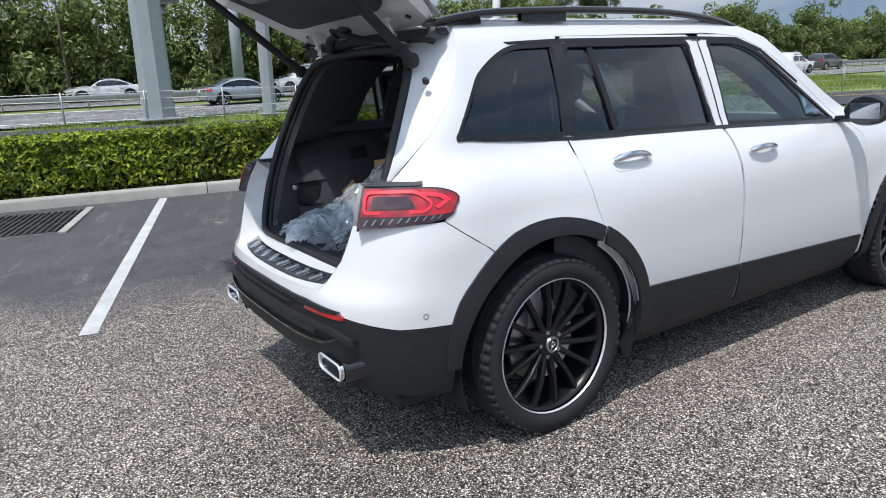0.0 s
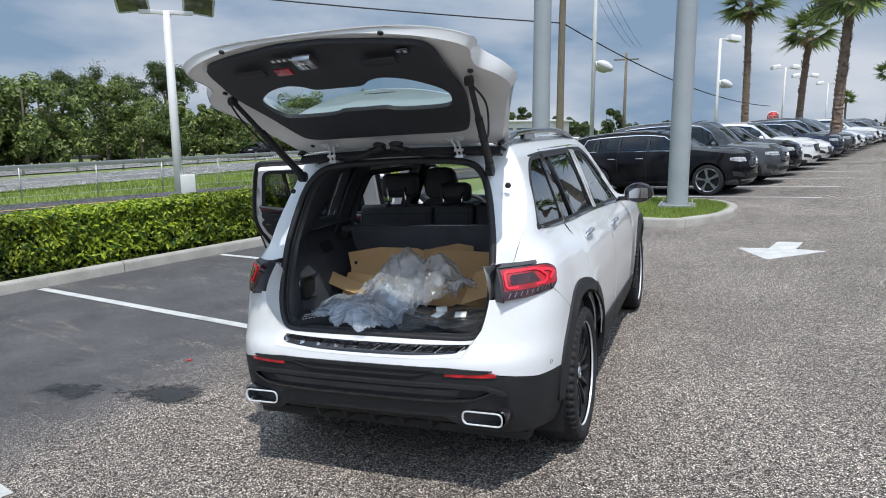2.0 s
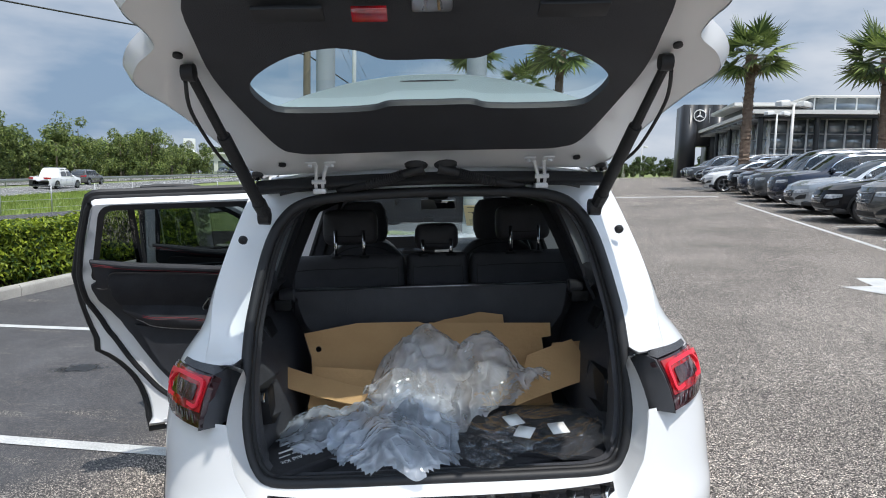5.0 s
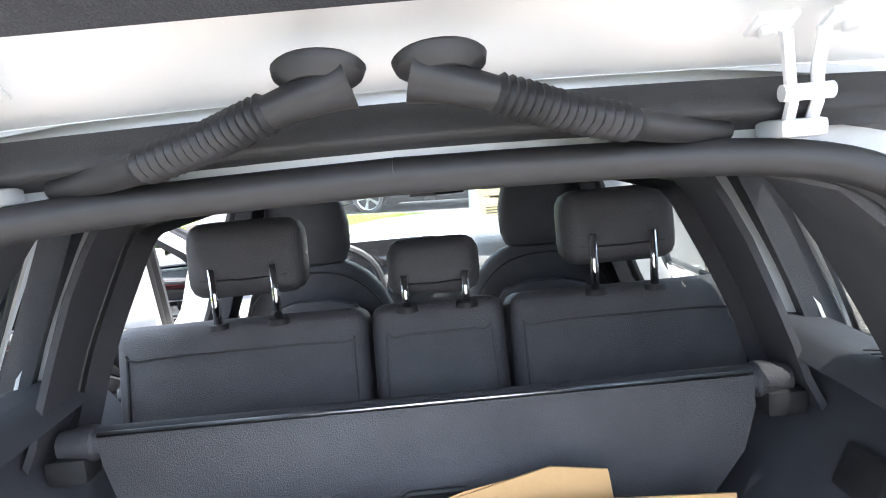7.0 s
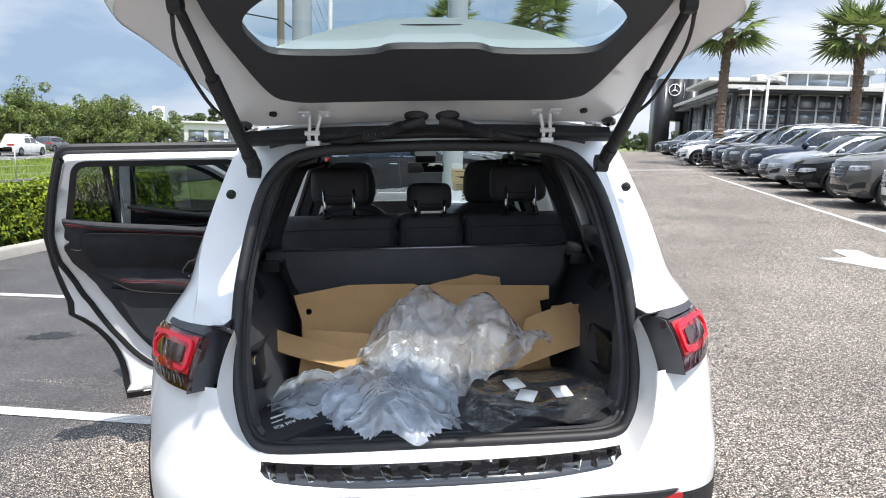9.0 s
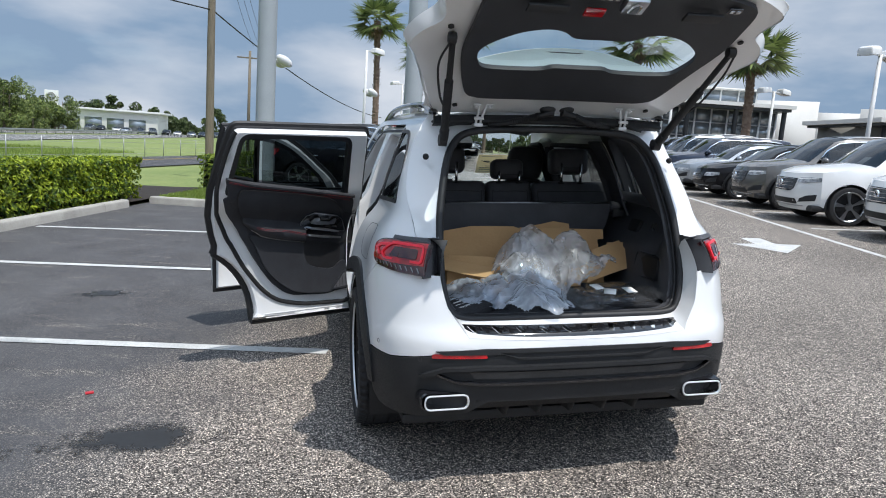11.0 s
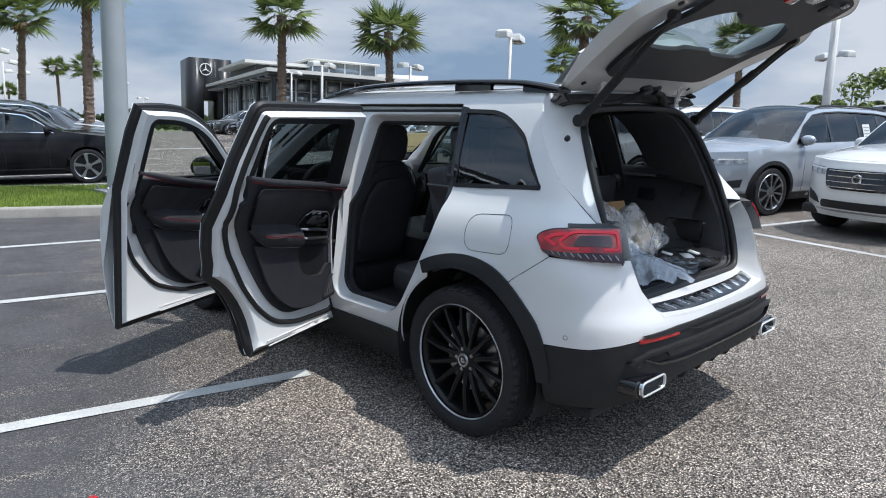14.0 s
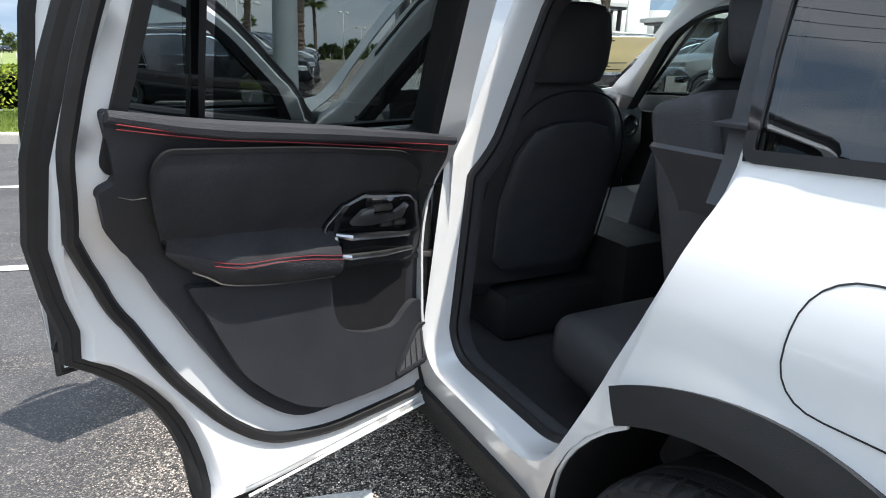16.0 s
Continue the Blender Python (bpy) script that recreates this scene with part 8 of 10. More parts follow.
def palm(name, height, seed, r=0.17, scale=1.0, label="tall fan palm with rough trunk and dense round crown"):
    rng = random.Random(seed)
    root = thing(name, label, "palm tree", group="palm trees in the car park")
    lean = (rng.uniform(-0.25, 0.25), rng.uniform(-0.25, 0.25))
    bm = bmesh.new()
    rows = []
    k = int(height / 0.10)
    for i in range(k + 1):
        t = i / k
        rr = r * (1.18 - 0.22 * t + (0.25 * math.exp(-t * 14))) * (1 + (0.10 if i % 2 else -0.05)) * (1.25 if t > 0.86 else 1.0)
        cx, cy = lean[0] * t * t, lean[1] * t * t
        rows.append([bm.verts.new((cx + rr * math.cos(a) * (1 + 0.09 * rng.uniform(-1, 1)), cy + rr * math.sin(a) * (1 + 0.09 * rng.uniform(-1, 1)), height * t + 0.03 * rng.uniform(-1, 1))) for a in [2 * math.pi * j / 11 for j in range(11)]])
    for r0, r1 in zip(rows, rows[1:]):
        for j in range(11):
            bm.faces.new((r0[j], r0[(j + 1) % 11], r1[(j + 1) % 11], r1[j]))
    part("trunk", bm, BARK, root, "rough brown palm trunk")
    # old leaf bases on the upper trunk
    vs, fs = [], []
    for i in range(46):
        t = rng.uniform(0.45, 0.97)
        a = rng.uniform(0, 6.28)
        c = Vector((lean[0] * t * t + r * math.cos(a), lean[1] * t * t + r * math.sin(a), height * t))
        o = Vector((math.cos(a), math.sin(a), 0))
        s = Vector((-o.y, o.x, 0)) * 0.05
        j = len(vs)
        vs += [c - s, c + s, c + o * 0.11 + Vector((0, 0, 0.20)) + s * 0.5, c + o * 0.11 + Vector((0, 0, 0.20)) - s * 0.5]
        fs.append((j, j + 1, j + 2, j + 3))
    quick("leaf_base", vs, fs, BARK, root, "old cut leaf bases")["kind"] = "stuff"
    vs, fs = [], []
    for i in range(34):
        up = math.asin(max(-0.55, min(0.98, 1.0 - 1.52 * ((i + 0.5) / 34))))
        frond(rng, rng.uniform(1.55, 2.2) * scale, 0.35 + 0.45 * (1 - math.sin(up)), up, i * 2.399 + rng.uniform(-0.25, 0.25), vs, fs)
    top = Vector((lean[0], lean[1], height))
    quick("crown", [Vector(v) + top for v in vs], fs, PALMLEAF, root, "grey-green fan leaves")
    vs, fs = [], []
    for i in range(9):
        frond(rng, 0.9 * scale, 1.3, -0.95, i * 0.7 + rng.uniform(-0.3, 0.3), vs, fs)
    quick("dry_leaves", [Vector(v) + top for v in vs], fs, PALMDEAD, root, "hanging dry brown leaves")
    return root


def stand(ob, x, y, turn=0.0, s=1.0):
    m = on_ground(x, y, -0.05, turn)
    ob.matrix_basis = m @ Matrix.Scale(s, 4)
    return ob


p_a = stand(palm("palm_tree", 8.3, 21), 3.2, 40.2)
p_b = stand(palm("palm_tree", 6.7, 22), 6.2, 42.6)
p_c = stand(palm("palm_tree", 7.1, 23, 0.19), 6.6, 32.2)
p_d = stand(palm("palm_tree", 6.5, 24, 0.21, 1.08), 15.7, 31.1)
p_e = stand(palm("palm_tree", 5.7, 25, 0.19, 1.1), 20.1, 27.5)
for src, x, y, tn, s in ((p_b, 37.5, 29.5, 40, 0.90), (p_e, 33.2, 21.7, 80, 0.98), (p_c, 33.5, 14.8, 130, 0.84), (p_a, 21.4, 95, 20, 0.95), (p_b, 24.8, 94, 200, 1.2), (p_a, 20.5, 118, 90, 0.8), (p_e, 23.0, 17.5, 250, 1.05), (p_d, 40.5, 6.0, 10, 1.0)):
    copy_thing(src, on_ground(x, y, -0.05, tn)).scale = (s, s, s)


def woods(name, line, n, seed, label, hmin, hmax, size, width, gap=3.2, leaf=None, category="trees"):
    """A belt of trees along a line: trunks and crowns of many leaf clumps."""
    rng = random.Random(seed)
    root = tagged(new(name), label, category, kind="stuff")
    vs, fs = [], []
    tv, tf = [], []
    total = sum(math.dist(p, q) for p, q in zip(line, line[1:]))
    count = int(total / gap)
    trees = []
    for i in range(count):
        s = rng.random() * total
        for p, q in zip(line, line[1:]):
            d = math.dist(p, q)
            if s <= d:
                break
            s -= d
        x, y = p[0] + (q[0] - p[0]) * s / d, p[1] + (q[1] - p[1]) * s / d
        nx, ny = -(q[1] - p[1]) / d, (q[0] - p[0]) / d
        k = rng.uniform(0, width)
        x, y = x + nx * k, y + ny * k
        h = rng.uniform(hmin, hmax) * (0.50 + 0.50 * k / width) * (1 + 0.25 * noise.noise((x * 0.05, y * 0.05, seed)) + 0.22 * noise.noise((x * 0.21, y * 0.21, seed + 4)))
        trees.append((x, y, h, rng.uniform(0.30, 0.46)))
    per = max(40, n // max(1, len(trees)))
    for x, y, h, wd in trees:
        z = ground_z(x, y)
        j = len(tv)
        for zz, rr in ((0, 0.16), (h * 0.75, 0.06)):
            tv += [(x + rr * math.cos(a), y + rr * math.sin(a), z + zz) for a in (0, 2.1, 4.2)]
        tf += [(j, j + 1, j + 4, j + 3), (j + 1, j + 2, j + 5, j + 4), (j + 2, j, j + 3, j + 5)]
        lobes = [(rng.uniform(-0.6, 0.6), rng.uniform(-0.6, 0.6), rng.uniform(0.12, 0.86), rng.uniform(0.20, 0.42)) for _ in range(10)]
        def spot(rg):
            lx, ly, lz, lr = lobes[rg.randrange(len(lobes))]
            d = Vector((rg.gauss(0, 1), rg.gauss(0, 1), rg.gauss(0, 1))).normalized()
            rr = lr * h * wd * (0.75 + 0.35 * rg.random())
            return (x + lx * h * wd + d.x * rr, y + ly * h * wd + d.y * rr, z + max(0.2, lz * h + d.z * rr * 0.9)), d + Vector((0, 0, 0.3))
        v2, f2 = leaf_cloud(per, spot, size, rng.randrange(10 ** 6), 0.8)
        o = len(vs)
        vs += v2
        fs += [tuple(i + o for i in f) for f in f2]
    quick("crowns", vs, fs, leaf or WOODLEAF, root, "dense mixed green foliage")["kind"] = "stuff"
    quick("trunks", tv, tf, TIMBER, root, "grey-brown trunks")["kind"] = "stuff"
    return root


woods("roadside_woods", [(-56, 150), (-56, -60)], 620000, 31, "dense mixed green woods beyond the highway", 5.8, 9.2, 0.205, 9, 0.48)
woods("far_woods", [(-45, 275), (-85, 205)], 26000, 32, "dark woods far along the highway", 8, 13, 0.6, 14, 3.2, OAKLEAF)
woods("far_trees", [(120, 210), (10, 190), (-40, 260)], 60000, 33, "low dark line of far trees", 3.6, 6.2, 0.40, 14, 1.6, OAKLEAF)
woods("side_trees", [(120, -30), (95, 40)], 46000, 34, "dark trees beyond the car park", 9, 13, 0.36, 10)
woods("lot_end_trees", [(50, 98), (6, 108)], 60000, 35, "low line of green trees at the far end of the lot", 1.5, 2.9, 0.15, 7, 0.40, OAKLEAF)


def oak(x, y, h, wide, seed, label):
    """A tall sparse tree: trunk, forking limbs, and loose clumps of leaves at their ends with gaps between."""
    rng = random.Random(seed)
    root = thing("oak_tree", label, "tree", on_ground(x, y, 0.0), "tall trees standing out of the woods")
    part("trunk", tube([(0, 0, -0.2), (0.1, 0.1, h * 0.3), (0.0, 0.2, h * 0.58)], [0.26, 0.20, 0.13], 8), TIMBER, root, "grey trunk")
    ends = []
    for i in range(13):
        a = i * 2.4 + rng.uniform(-0.3, 0.3)
        z0 = h * rng.uniform(0.42, 0.58)
        r = wide * rng.uniform(0.35, 1.0)
        z1 = h * (0.98 - 0.36 * (r / wide) ** 2 * rng.uniform(0.4, 1.3))
        e = Vector((r * math.cos(a), r * math.sin(a), z1))
        m = Vector((e.x * 0.45, e.y * 0.45, z0 + (z1 - z0) * 0.62))
        part("limb", tube([(0, 0.15, z0), m, e], [0.09, 0.06, 0.02], 5), TIMBER, root)
        ends += [(e, rng.uniform(0.55, 0.95)), (e + Vector((rng.uniform(-0.8, 0.8), rng.uniform(-0.8, 0.8), rng.uniform(-1.2, -0.5))), rng.uniform(0.4, 0.8)), (m + Vector((rng.uniform(-0.6, 0.6), rng.uniform(-0.6, 0.6), -0.3)), rng.uniform(0.5, 0.9)), (m.lerp(e, 0.55) + Vector((rng.uniform(-0.5, 0.5), rng.uniform(-0.5, 0.5), 0.2)), rng.uniform(0.35, 0.6))]
    def spot(rg):
        c, r = ends[rg.randrange(len(ends))]
        d = Vector((rg.gauss(0, 1), rg.gauss(0, 1), rg.gauss(0, 0.8)))
        return c + d * r * 0.55, d
    vs, fs = leaf_cloud(15000, spot, 0.12, seed, 0.9)
    quick("crown", vs, fs, OAKLEAF, root, "loose dark green crown with gaps")
    return root


oak(-59.5, 62.6, 11.1, 4.2, 61, "tall dark oak with a loose crown above the woods")
oak(-60.5, 52.6, 10.0, 4.8, 62, "broad dark oak with a loose crown above the woods")

# ---- poles, lamps, signs, wires, fence ----
def pylon(x, y, r0, r1, h, base, label, sides=20):
    ob = thing("pylon", label, "pylon", on_ground(x, y, 0.0), "grey sign pylons")
    part("shaft", tube([(0, 0, 0.04), (0, 0, h * 0.5), (0, 0, h)], [r0, (r0 + r1) / 2, r1], sides), GREYPOLE, ob, "smooth grey painted steel shaft")
    part("base_plate", box(base, base, 0.05, (0, 0, 0.16), 0.01), GALV, ob, "square steel base plate")
    for sx in (-1, 1):
        for sy in (-1, 1):
            part("bolt", tube([(sx * base * 0.4, sy * base * 0.4, 0.16), (sx * base * 0.4, sy * base * 0.4, 0.25)], 0.018, 6), GALV, ob)
    return ob


pylon(-1.95, 11.8, 0.19, 0.165, 11.0, 0.66, "smooth grey steel sign pylon standing on the grass island")
pylon(0.90, 11.0, 0.19, 0.165, 11.0, 0.66, "smooth grey steel sign pylon standing on the grass island")
big = pylon(-27.5, 5.2, 0.66, 0.50, 13.0, 1.7, "huge eight-sided grey steel sign mast behind the hedge", 8)
pylon(-26.3, 9.5, 0.30, 0.24, 12.0, 0.8, "grey steel sign mast behind the hedge", 8)


def flood(ob, x, z, sx, tip):
    """A box floodlight: housing with a rounded back, dark glass in a frame, tipped forward by some degrees."""
    m = pose(x, 0, z, -tip, 8 * sx, 0)
    rows = []
    for dz, g in ((-0.11, 1.0), (0.02, 1.0), (0.09, 0.90), (0.13, 0.66), (0.14, 0.30)):
        rows.append([Vector((px * g, py * g, dz)) for px, py in round_loop([(-0.27, -0.22), (0.27, -0.22), (0.27, 0.22), (-0.27, 0.22)], 0.05, 3)])
    hood = loft(rows, True)
    hood.verts.ensure_lookup_table()
    hood.faces.new(hood.verts[-len(rows[0]):])
    hd = part("lamp_head", hood, WHITEPOLE, ob, "boxy white lamp head", m=m)
    part("lens_frame", band(round_loop([(-0.25, -0.20), (0.25, -0.20), (0.25, 0.20), (-0.25, 0.20)], 0.03, 3), 0.03, lambda u, v, o: Vector((u, v, -0.112 - o)), 0.012), WHITEPOLE, hd)
    part("lamp_lens", box(0.47, 0.37, 0.012, (0, 0, -0.112), 0.003), LENS, hd, "dark glass lens")


def lamp_post(x, y, h, turn, heads, label, low=None, r=0.075, tip=0):
    ob = thing("lamp_post", label, "street lamp", on_ground(x, y, 0.0, turn), "white car park lamps")
    part("post", tube([(0, 0, 0), (0, 0, h)], [r, r * 0.8], 8), WHITEPOLE, ob, "square-edged white steel post")
    part("footing", lathe([(0.0, 0.26), (0.55, 0.26), (0.58, 0.22), (0.58, 0.0)], 16, "z"), CONCRETE, ob, "round concrete footing")
    if heads:
        part("cross_arm", box((0.90 if tip else 1.1) if heads == 2 else 0.6, 0.07, 0.07, (0 if heads == 2 else 0.28, 0, h - 0.02), 0.01), WHITEPOLE, ob)
        for sx in ((-1, 1) if heads == 2 else (1,)):
            flood(ob, sx * (0.56 if tip else 0.62), h + (0.02 if tip == 0 else 0.20), sx, tip)
    if low:
        for dy in (-0.2, 0.2):
            b = bmesh.new()
            bmesh.ops.create_uvsphere(b, u_segments=14, v_segments=8, radius=1.0)
            bmesh.ops.scale(b, vec=(0.30, 0.16, 0.15), verts=b.verts)
            b.transform(pose(0.30, dy, low, 0, 25, 0))
            part("low_lamp", b, WHITEPOLE, ob, "rounded white lamp lower on the post")
    return ob


g = lamp_post(-7.7, 7.35, 4.12, 40, 2, "white lamp post with two floodlights behind the hedge", None, 0.085, 38)
part("junction_box", box(0.26, 0.2, 0.36, (0.16, 0, 1.05), 0.02), WHITEPOLE, g, "white junction box")
lamp_post(-2.2, 20.1, 9.5, 30, 2, "white lamp post with a low pair of lamps", 3.7)
lamp_post(1.6, 30.0, 5.3, 30, 1, "white lamp post with a single floodlight", 3.4)
lamp_post(15.1, 14.8, 4.1, 20, 2, "white lamp post with two box floodlights between parked cars")
lamp_post(14.2, 4.3, 4.2, 60, 2, "white lamp post with two box floodlights between parked cars", None, 0.10)
for x, y, h, tn in ((20.6, 26.5, 3.9, 10), (16.8, 29.0, 3.9, 15), (28.4, 8.7, 4.4, 60), (5.6, 46, 5.0, 20), (7.6, 54, 5.0, 10), (10.5, 64, 5.0, 0), (30, 98, 6.5, 20), (33, 99, 4.5, 20), (24, 44, 4.5, 10)):
    lamp_post(x, y, h, tn, 2, "white lamp post with two box floodlights further down the lot")


def mast_box(x, y, h, tn):
    ob = thing("road_sign_mast", "grey mast with a large boxed sign beside the highway", "sign", on_ground(x, y, 0, tn), "highway sign masts")
    part("mast", tube([(0, 0, 0), (0, 0, h)], [0.35, 0.28], 8), GREYPOLE, ob)
    part("sign_box", box(2.4, 0.8, 2.0, (0, -0.2, h + 0.4), 0.05), GALV, ob, "louvred grey box")
    for i in range(7):
        part("louvre", box(2.2, 0.06, 0.12, (0, -0.62, h - 0.35 + 0.25 * i), 0.01, (20, 0, 0)), GALV, ob)


mast_box(-52.5, 9.2, 8.0, 70)
mast_box(-52.5, 11.4, 7.0, 70)
mast_box(-40.0, 12.6, 7.6, 70)

pole = thing("utility_pole", "weathered round timber utility pole behind the hedge", "utility pole", on_ground(-5.3, 30.0))
part("pole", tube([(0, 0, -0.2), (0, 0, 6), (0.05, 0, 12)], [0.19, 0.165, 0.13], 12), TIMBER, pole)
pole2 = thing("utility_pole", "thin dark timber utility pole in the distance", "utility pole", on_ground(-6.0, 62.0))
part("pole", tube([(0, 0, -0.2), (0, 0, 9.5)], [0.16, 0.11], 10), TIMBER, pole2)
part("cross_arm", box(2.2, 0.1, 0.12, (0, 0, 8.9), 0.01), TIMBER, pole2)


def wire(p, q, sag, r=0.012):
    p, q = Vector(p), Vector(q)
    pts = [p.lerp(q, i / 24) - Vector((0, 0, sag * 4 * (i / 24) * (1 - i / 24))) for i in range(25)]
    return tagged(part("wire", tube(pts, r, 6, close=False), SEAL, None), "thin black overhead wire", "wire", "overhead wires")


wire((-40, -4, 9.0), (-5.25, 30.0, 6.6), 0.6, 0.03)
wire((-5.25, 30.0, 6.6), (6.0, 62.0, 3.6), 0.8, 0.03)
for i, z in enumerate((10.6, 11.2, 11.7)):
    wire((-20, -6, z + 2.0), (-5.2 + 0.15 * i, 30.0, z), 0.5, 0.012)
    wire((-5.2 + 0.15 * i, 30.0, z), (-5.7 + 0.5 * i, 62.0, 9.0), 0.6, 0.012)


def stop_sign(x, y, turn):
    ob = thing("stop_sign", "red eight-sided stop sign on a thin post", "road sign", on_ground(x, y, 0, turn))
    part("post", tube([(0, 0.03, 0), (0, 0.03, 2.2)], 0.03, 8), GALV, ob)
    def octagon(r):
        return [(r * math.cos(math.pi / 8 + i * math.pi / 4), 2.0 + r * math.sin(math.pi / 8 + i * math.pi / 4)) for i in range(8)]
    part("border", prism(octagon(0.40), 0.010, "y", -0.004), SIGNWHITE, ob, "white border")
    part("face", prism(octagon(0.375), 0.006, "y", -0.012), SIGNRED, ob, "red sign face")
    text("letters", "STOP", 0.28, SIGNWHITE, ob, pose(0, -0.014, 2.0, 90, 0, 0), 0.002)


stop_sign(5.2, 47.5, -2)


def fence():
    ob = tagged(new("wire_fence"), "low wire fence on thin steel posts along the verge", "fence")
    pts = [lot_xy(-27.3, -36 + 3.0 * i) for i in range(40)]
    for x, y in pts:
        part("post", tube([(x, y, ground_z(x, y) - 0.1), (x, y, ground_z(x, y) + 1.35)], 0.032, 6), GALV, ob)
    for h in (0.2, 0.6, 1.0, 1.28):
        part("wire", tube([(x, y, ground_z(x, y) + h) for x, y in pts], 0.009, 4, close=False), GALV, ob)


fence()


def guard_rail(x):
    ob = tagged(new("guard_rail"), "galvanised steel guard rail beside the highway", "guard rail")
    prof = [(0.0, 0.45), (0.05, 0.50), (0.0, 0.58), (0.05, 0.66), (0.0, 0.74)]
    rows = [[Vector((x + u, y, ground_z(x, y) + v)) for u, v in prof] for y in range(-80, 201, 10)]
    part("beam", loft(rows), GALV, ob, "corrugated steel beam", 0.01)
    for y in range(-80, 201, 4):
        part("post", box(0.10, 0.10, 0.75, (x - 0.08, y, ground_z(x, y) + 0.36)), GALV, ob)


guard_rail(-39.2)
guard_rail(-51.5)


# storm drain by the kerb
def drain():
    ob = thing("storm_drain", "black cast iron grate in a pale concrete frame by the kerb", "storm drain", on_lot(*lot_xy(-6.06, -2.68), 0.0, -16.0))
    w, l = 1.62, 1.75
    for sx, sy, x, y in ((w, 0.09, 0, l / 2), (w, 0.09, 0, -l / 2), (0.09, l, w / 2, 0), (0.09, l, -w / 2, 0)):
        part("frame", box(sx + (0.09 if sy < 0.2 else -0.09), sy, 0.03, (x, y, 0.008), 0.005), CONCRETE, ob, "pale concrete frame")
    # no depth below the bars: a black sheet paints the shade of the pit
    part("pit", box(w - 0.09, l - 0.09, 0.006, (0, 0, 0.004)), SEAL, ob, "thin black sheet that stands in for the shaded pit")
    for i in range(22):
        part("bar", box(w - 0.10, 0.026, 0.016, (0, -l / 2 + 0.10 + i * (l - 0.2) / 21, 0.014), 0.003), IRON, ob)
    for x in (-0.22, 0.22):
        part("cross_bar", box(0.03, l - 0.10, 0.010, (x, 0, 0.012), 0.003), IRON, ob)


drain()
for x, y, m_, s in ((-2.33, 1.50, SIGNRED, 0.022),):
    bm = box(s * 2, s * 1.4, 0.008, (0, 0, 0), 0.003, (0, 0, 20))
    bm.transform(on_lot(x, y, 0.006))
    tagged(part("litter", bm, m_, None), "small scrap of red plastic on the asphalt", "litter")
# damp oil stains that thin out raggedly towards their edges
STAIN = mat("oil_stain", (0.016, 0.016, 0.017), 0.5, dark=(0.032, 0.032, 0.033), scale=2.5, fine=0.5)
sn, sk = STAIN.node_tree.nodes, STAIN.node_tree.links
s_co, s_sub, s_len, s_nz, s_add, s_rng = (sn.new(k) for k in ("ShaderNodeTexCoord", "ShaderNodeVectorMath", "ShaderNodeVectorMath", "ShaderNodeTexNoise", "ShaderNodeMath", "ShaderNodeMapRange"))
s_sub.operation, s_len.operation, s_add.operation = "SUBTRACT", "LENGTH", "ADD"
s_sub.inputs[1].default_value = (0.5, 0.5, 0.5)
s_nz.inputs["Scale"].default_value, s_nz.inputs["Detail"].default_value, s_nz.inputs["Roughness"].default_value = 5.0, 9.0, 0.7
sk.new(s_co.outputs["Generated"], s_sub.inputs[0])
sk.new(s_sub.outputs["Vector"], s_len.inputs[0])
sk.new(s_co.outputs["Object"], s_nz.inputs["Vector"])
sk.new(s_len.outputs["Value"], s_add.inputs[0])
sk.new(s_nz.outputs["Fac"], s_add.inputs[1])
sk.new(s_add.outputs["Value"], s_rng.inputs["Value"])
s_rng.inputs["From Min"].default_value, s_rng.inputs["From Max"].default_value = 0.66, 0.86
s_rng.inputs["To Min"].default_value, s_rng.inputs["To Max"].default_value = 0.85, 0.0
sk.new(s_rng.outputs["Result"], sn["Principled BSDF"].inputs["Alpha"])
for cx, cy, sx, sy in ((-1.95, 0.86, 0.80, 0.27), (-2.75, 0.74, 0.60, 0.18), (-2.9, 4.0, 0.45, 0.2)):
    lp = [(cx + sx * math.cos(2 * math.pi * i / 40), cy + sy * math.sin(2 * math.pi * i / 40) - 0.08 * math.cos(2 * math.pi * i / 40) * sx) for i in range(40)]
    terrain("oil_stain", lp, 0.004, 0.12, STAIN, "dark ragged oil stain on the asphalt", "stain")

# ---- parked and passing vehicles ----
PAINTS = {
    "black": mat("black_car_paint", (0.005, 0.005, 0.007), 0.05, spec=0.22, dark=(0.016, 0.016, 0.018), scale=2),
    "blue": mat("dark_blue_car_paint", (0.016, 0.024, 0.050), 0.22, 0.3, coat=1.0, dark=(0.013, 0.019, 0.042), scale=2),
    "grey": mat("grey_car_paint", (0.10, 0.105, 0.112), 0.25, 0.5, coat=1.0, dark=(0.085, 0.09, 0.097), scale=2),
    "silver": mat("silver_car_paint", (0.42, 0.45, 0.48), 0.25, 0.55, coat=1.0, dark=(0.37, 0.40, 0.43), scale=2),
    "white": mat("pearl_white_car_paint", (0.78, 0.78, 0.77), 0.25, coat=1.0, dark=(0.74, 0.74, 0.735), scale=2),
    "bronze": mat("bronze_grey_car_paint", (0.16, 0.15, 0.14), 0.25, 0.5, coat=1.0, dark=(0.13, 0.125, 0.118), scale=2),
    "steelblue": mat("blue_grey_car_paint", (0.46, 0.49, 0.53), 0.25, 0.45, coat=1.0, dark=(0.42, 0.45, 0.49), scale=2),
}


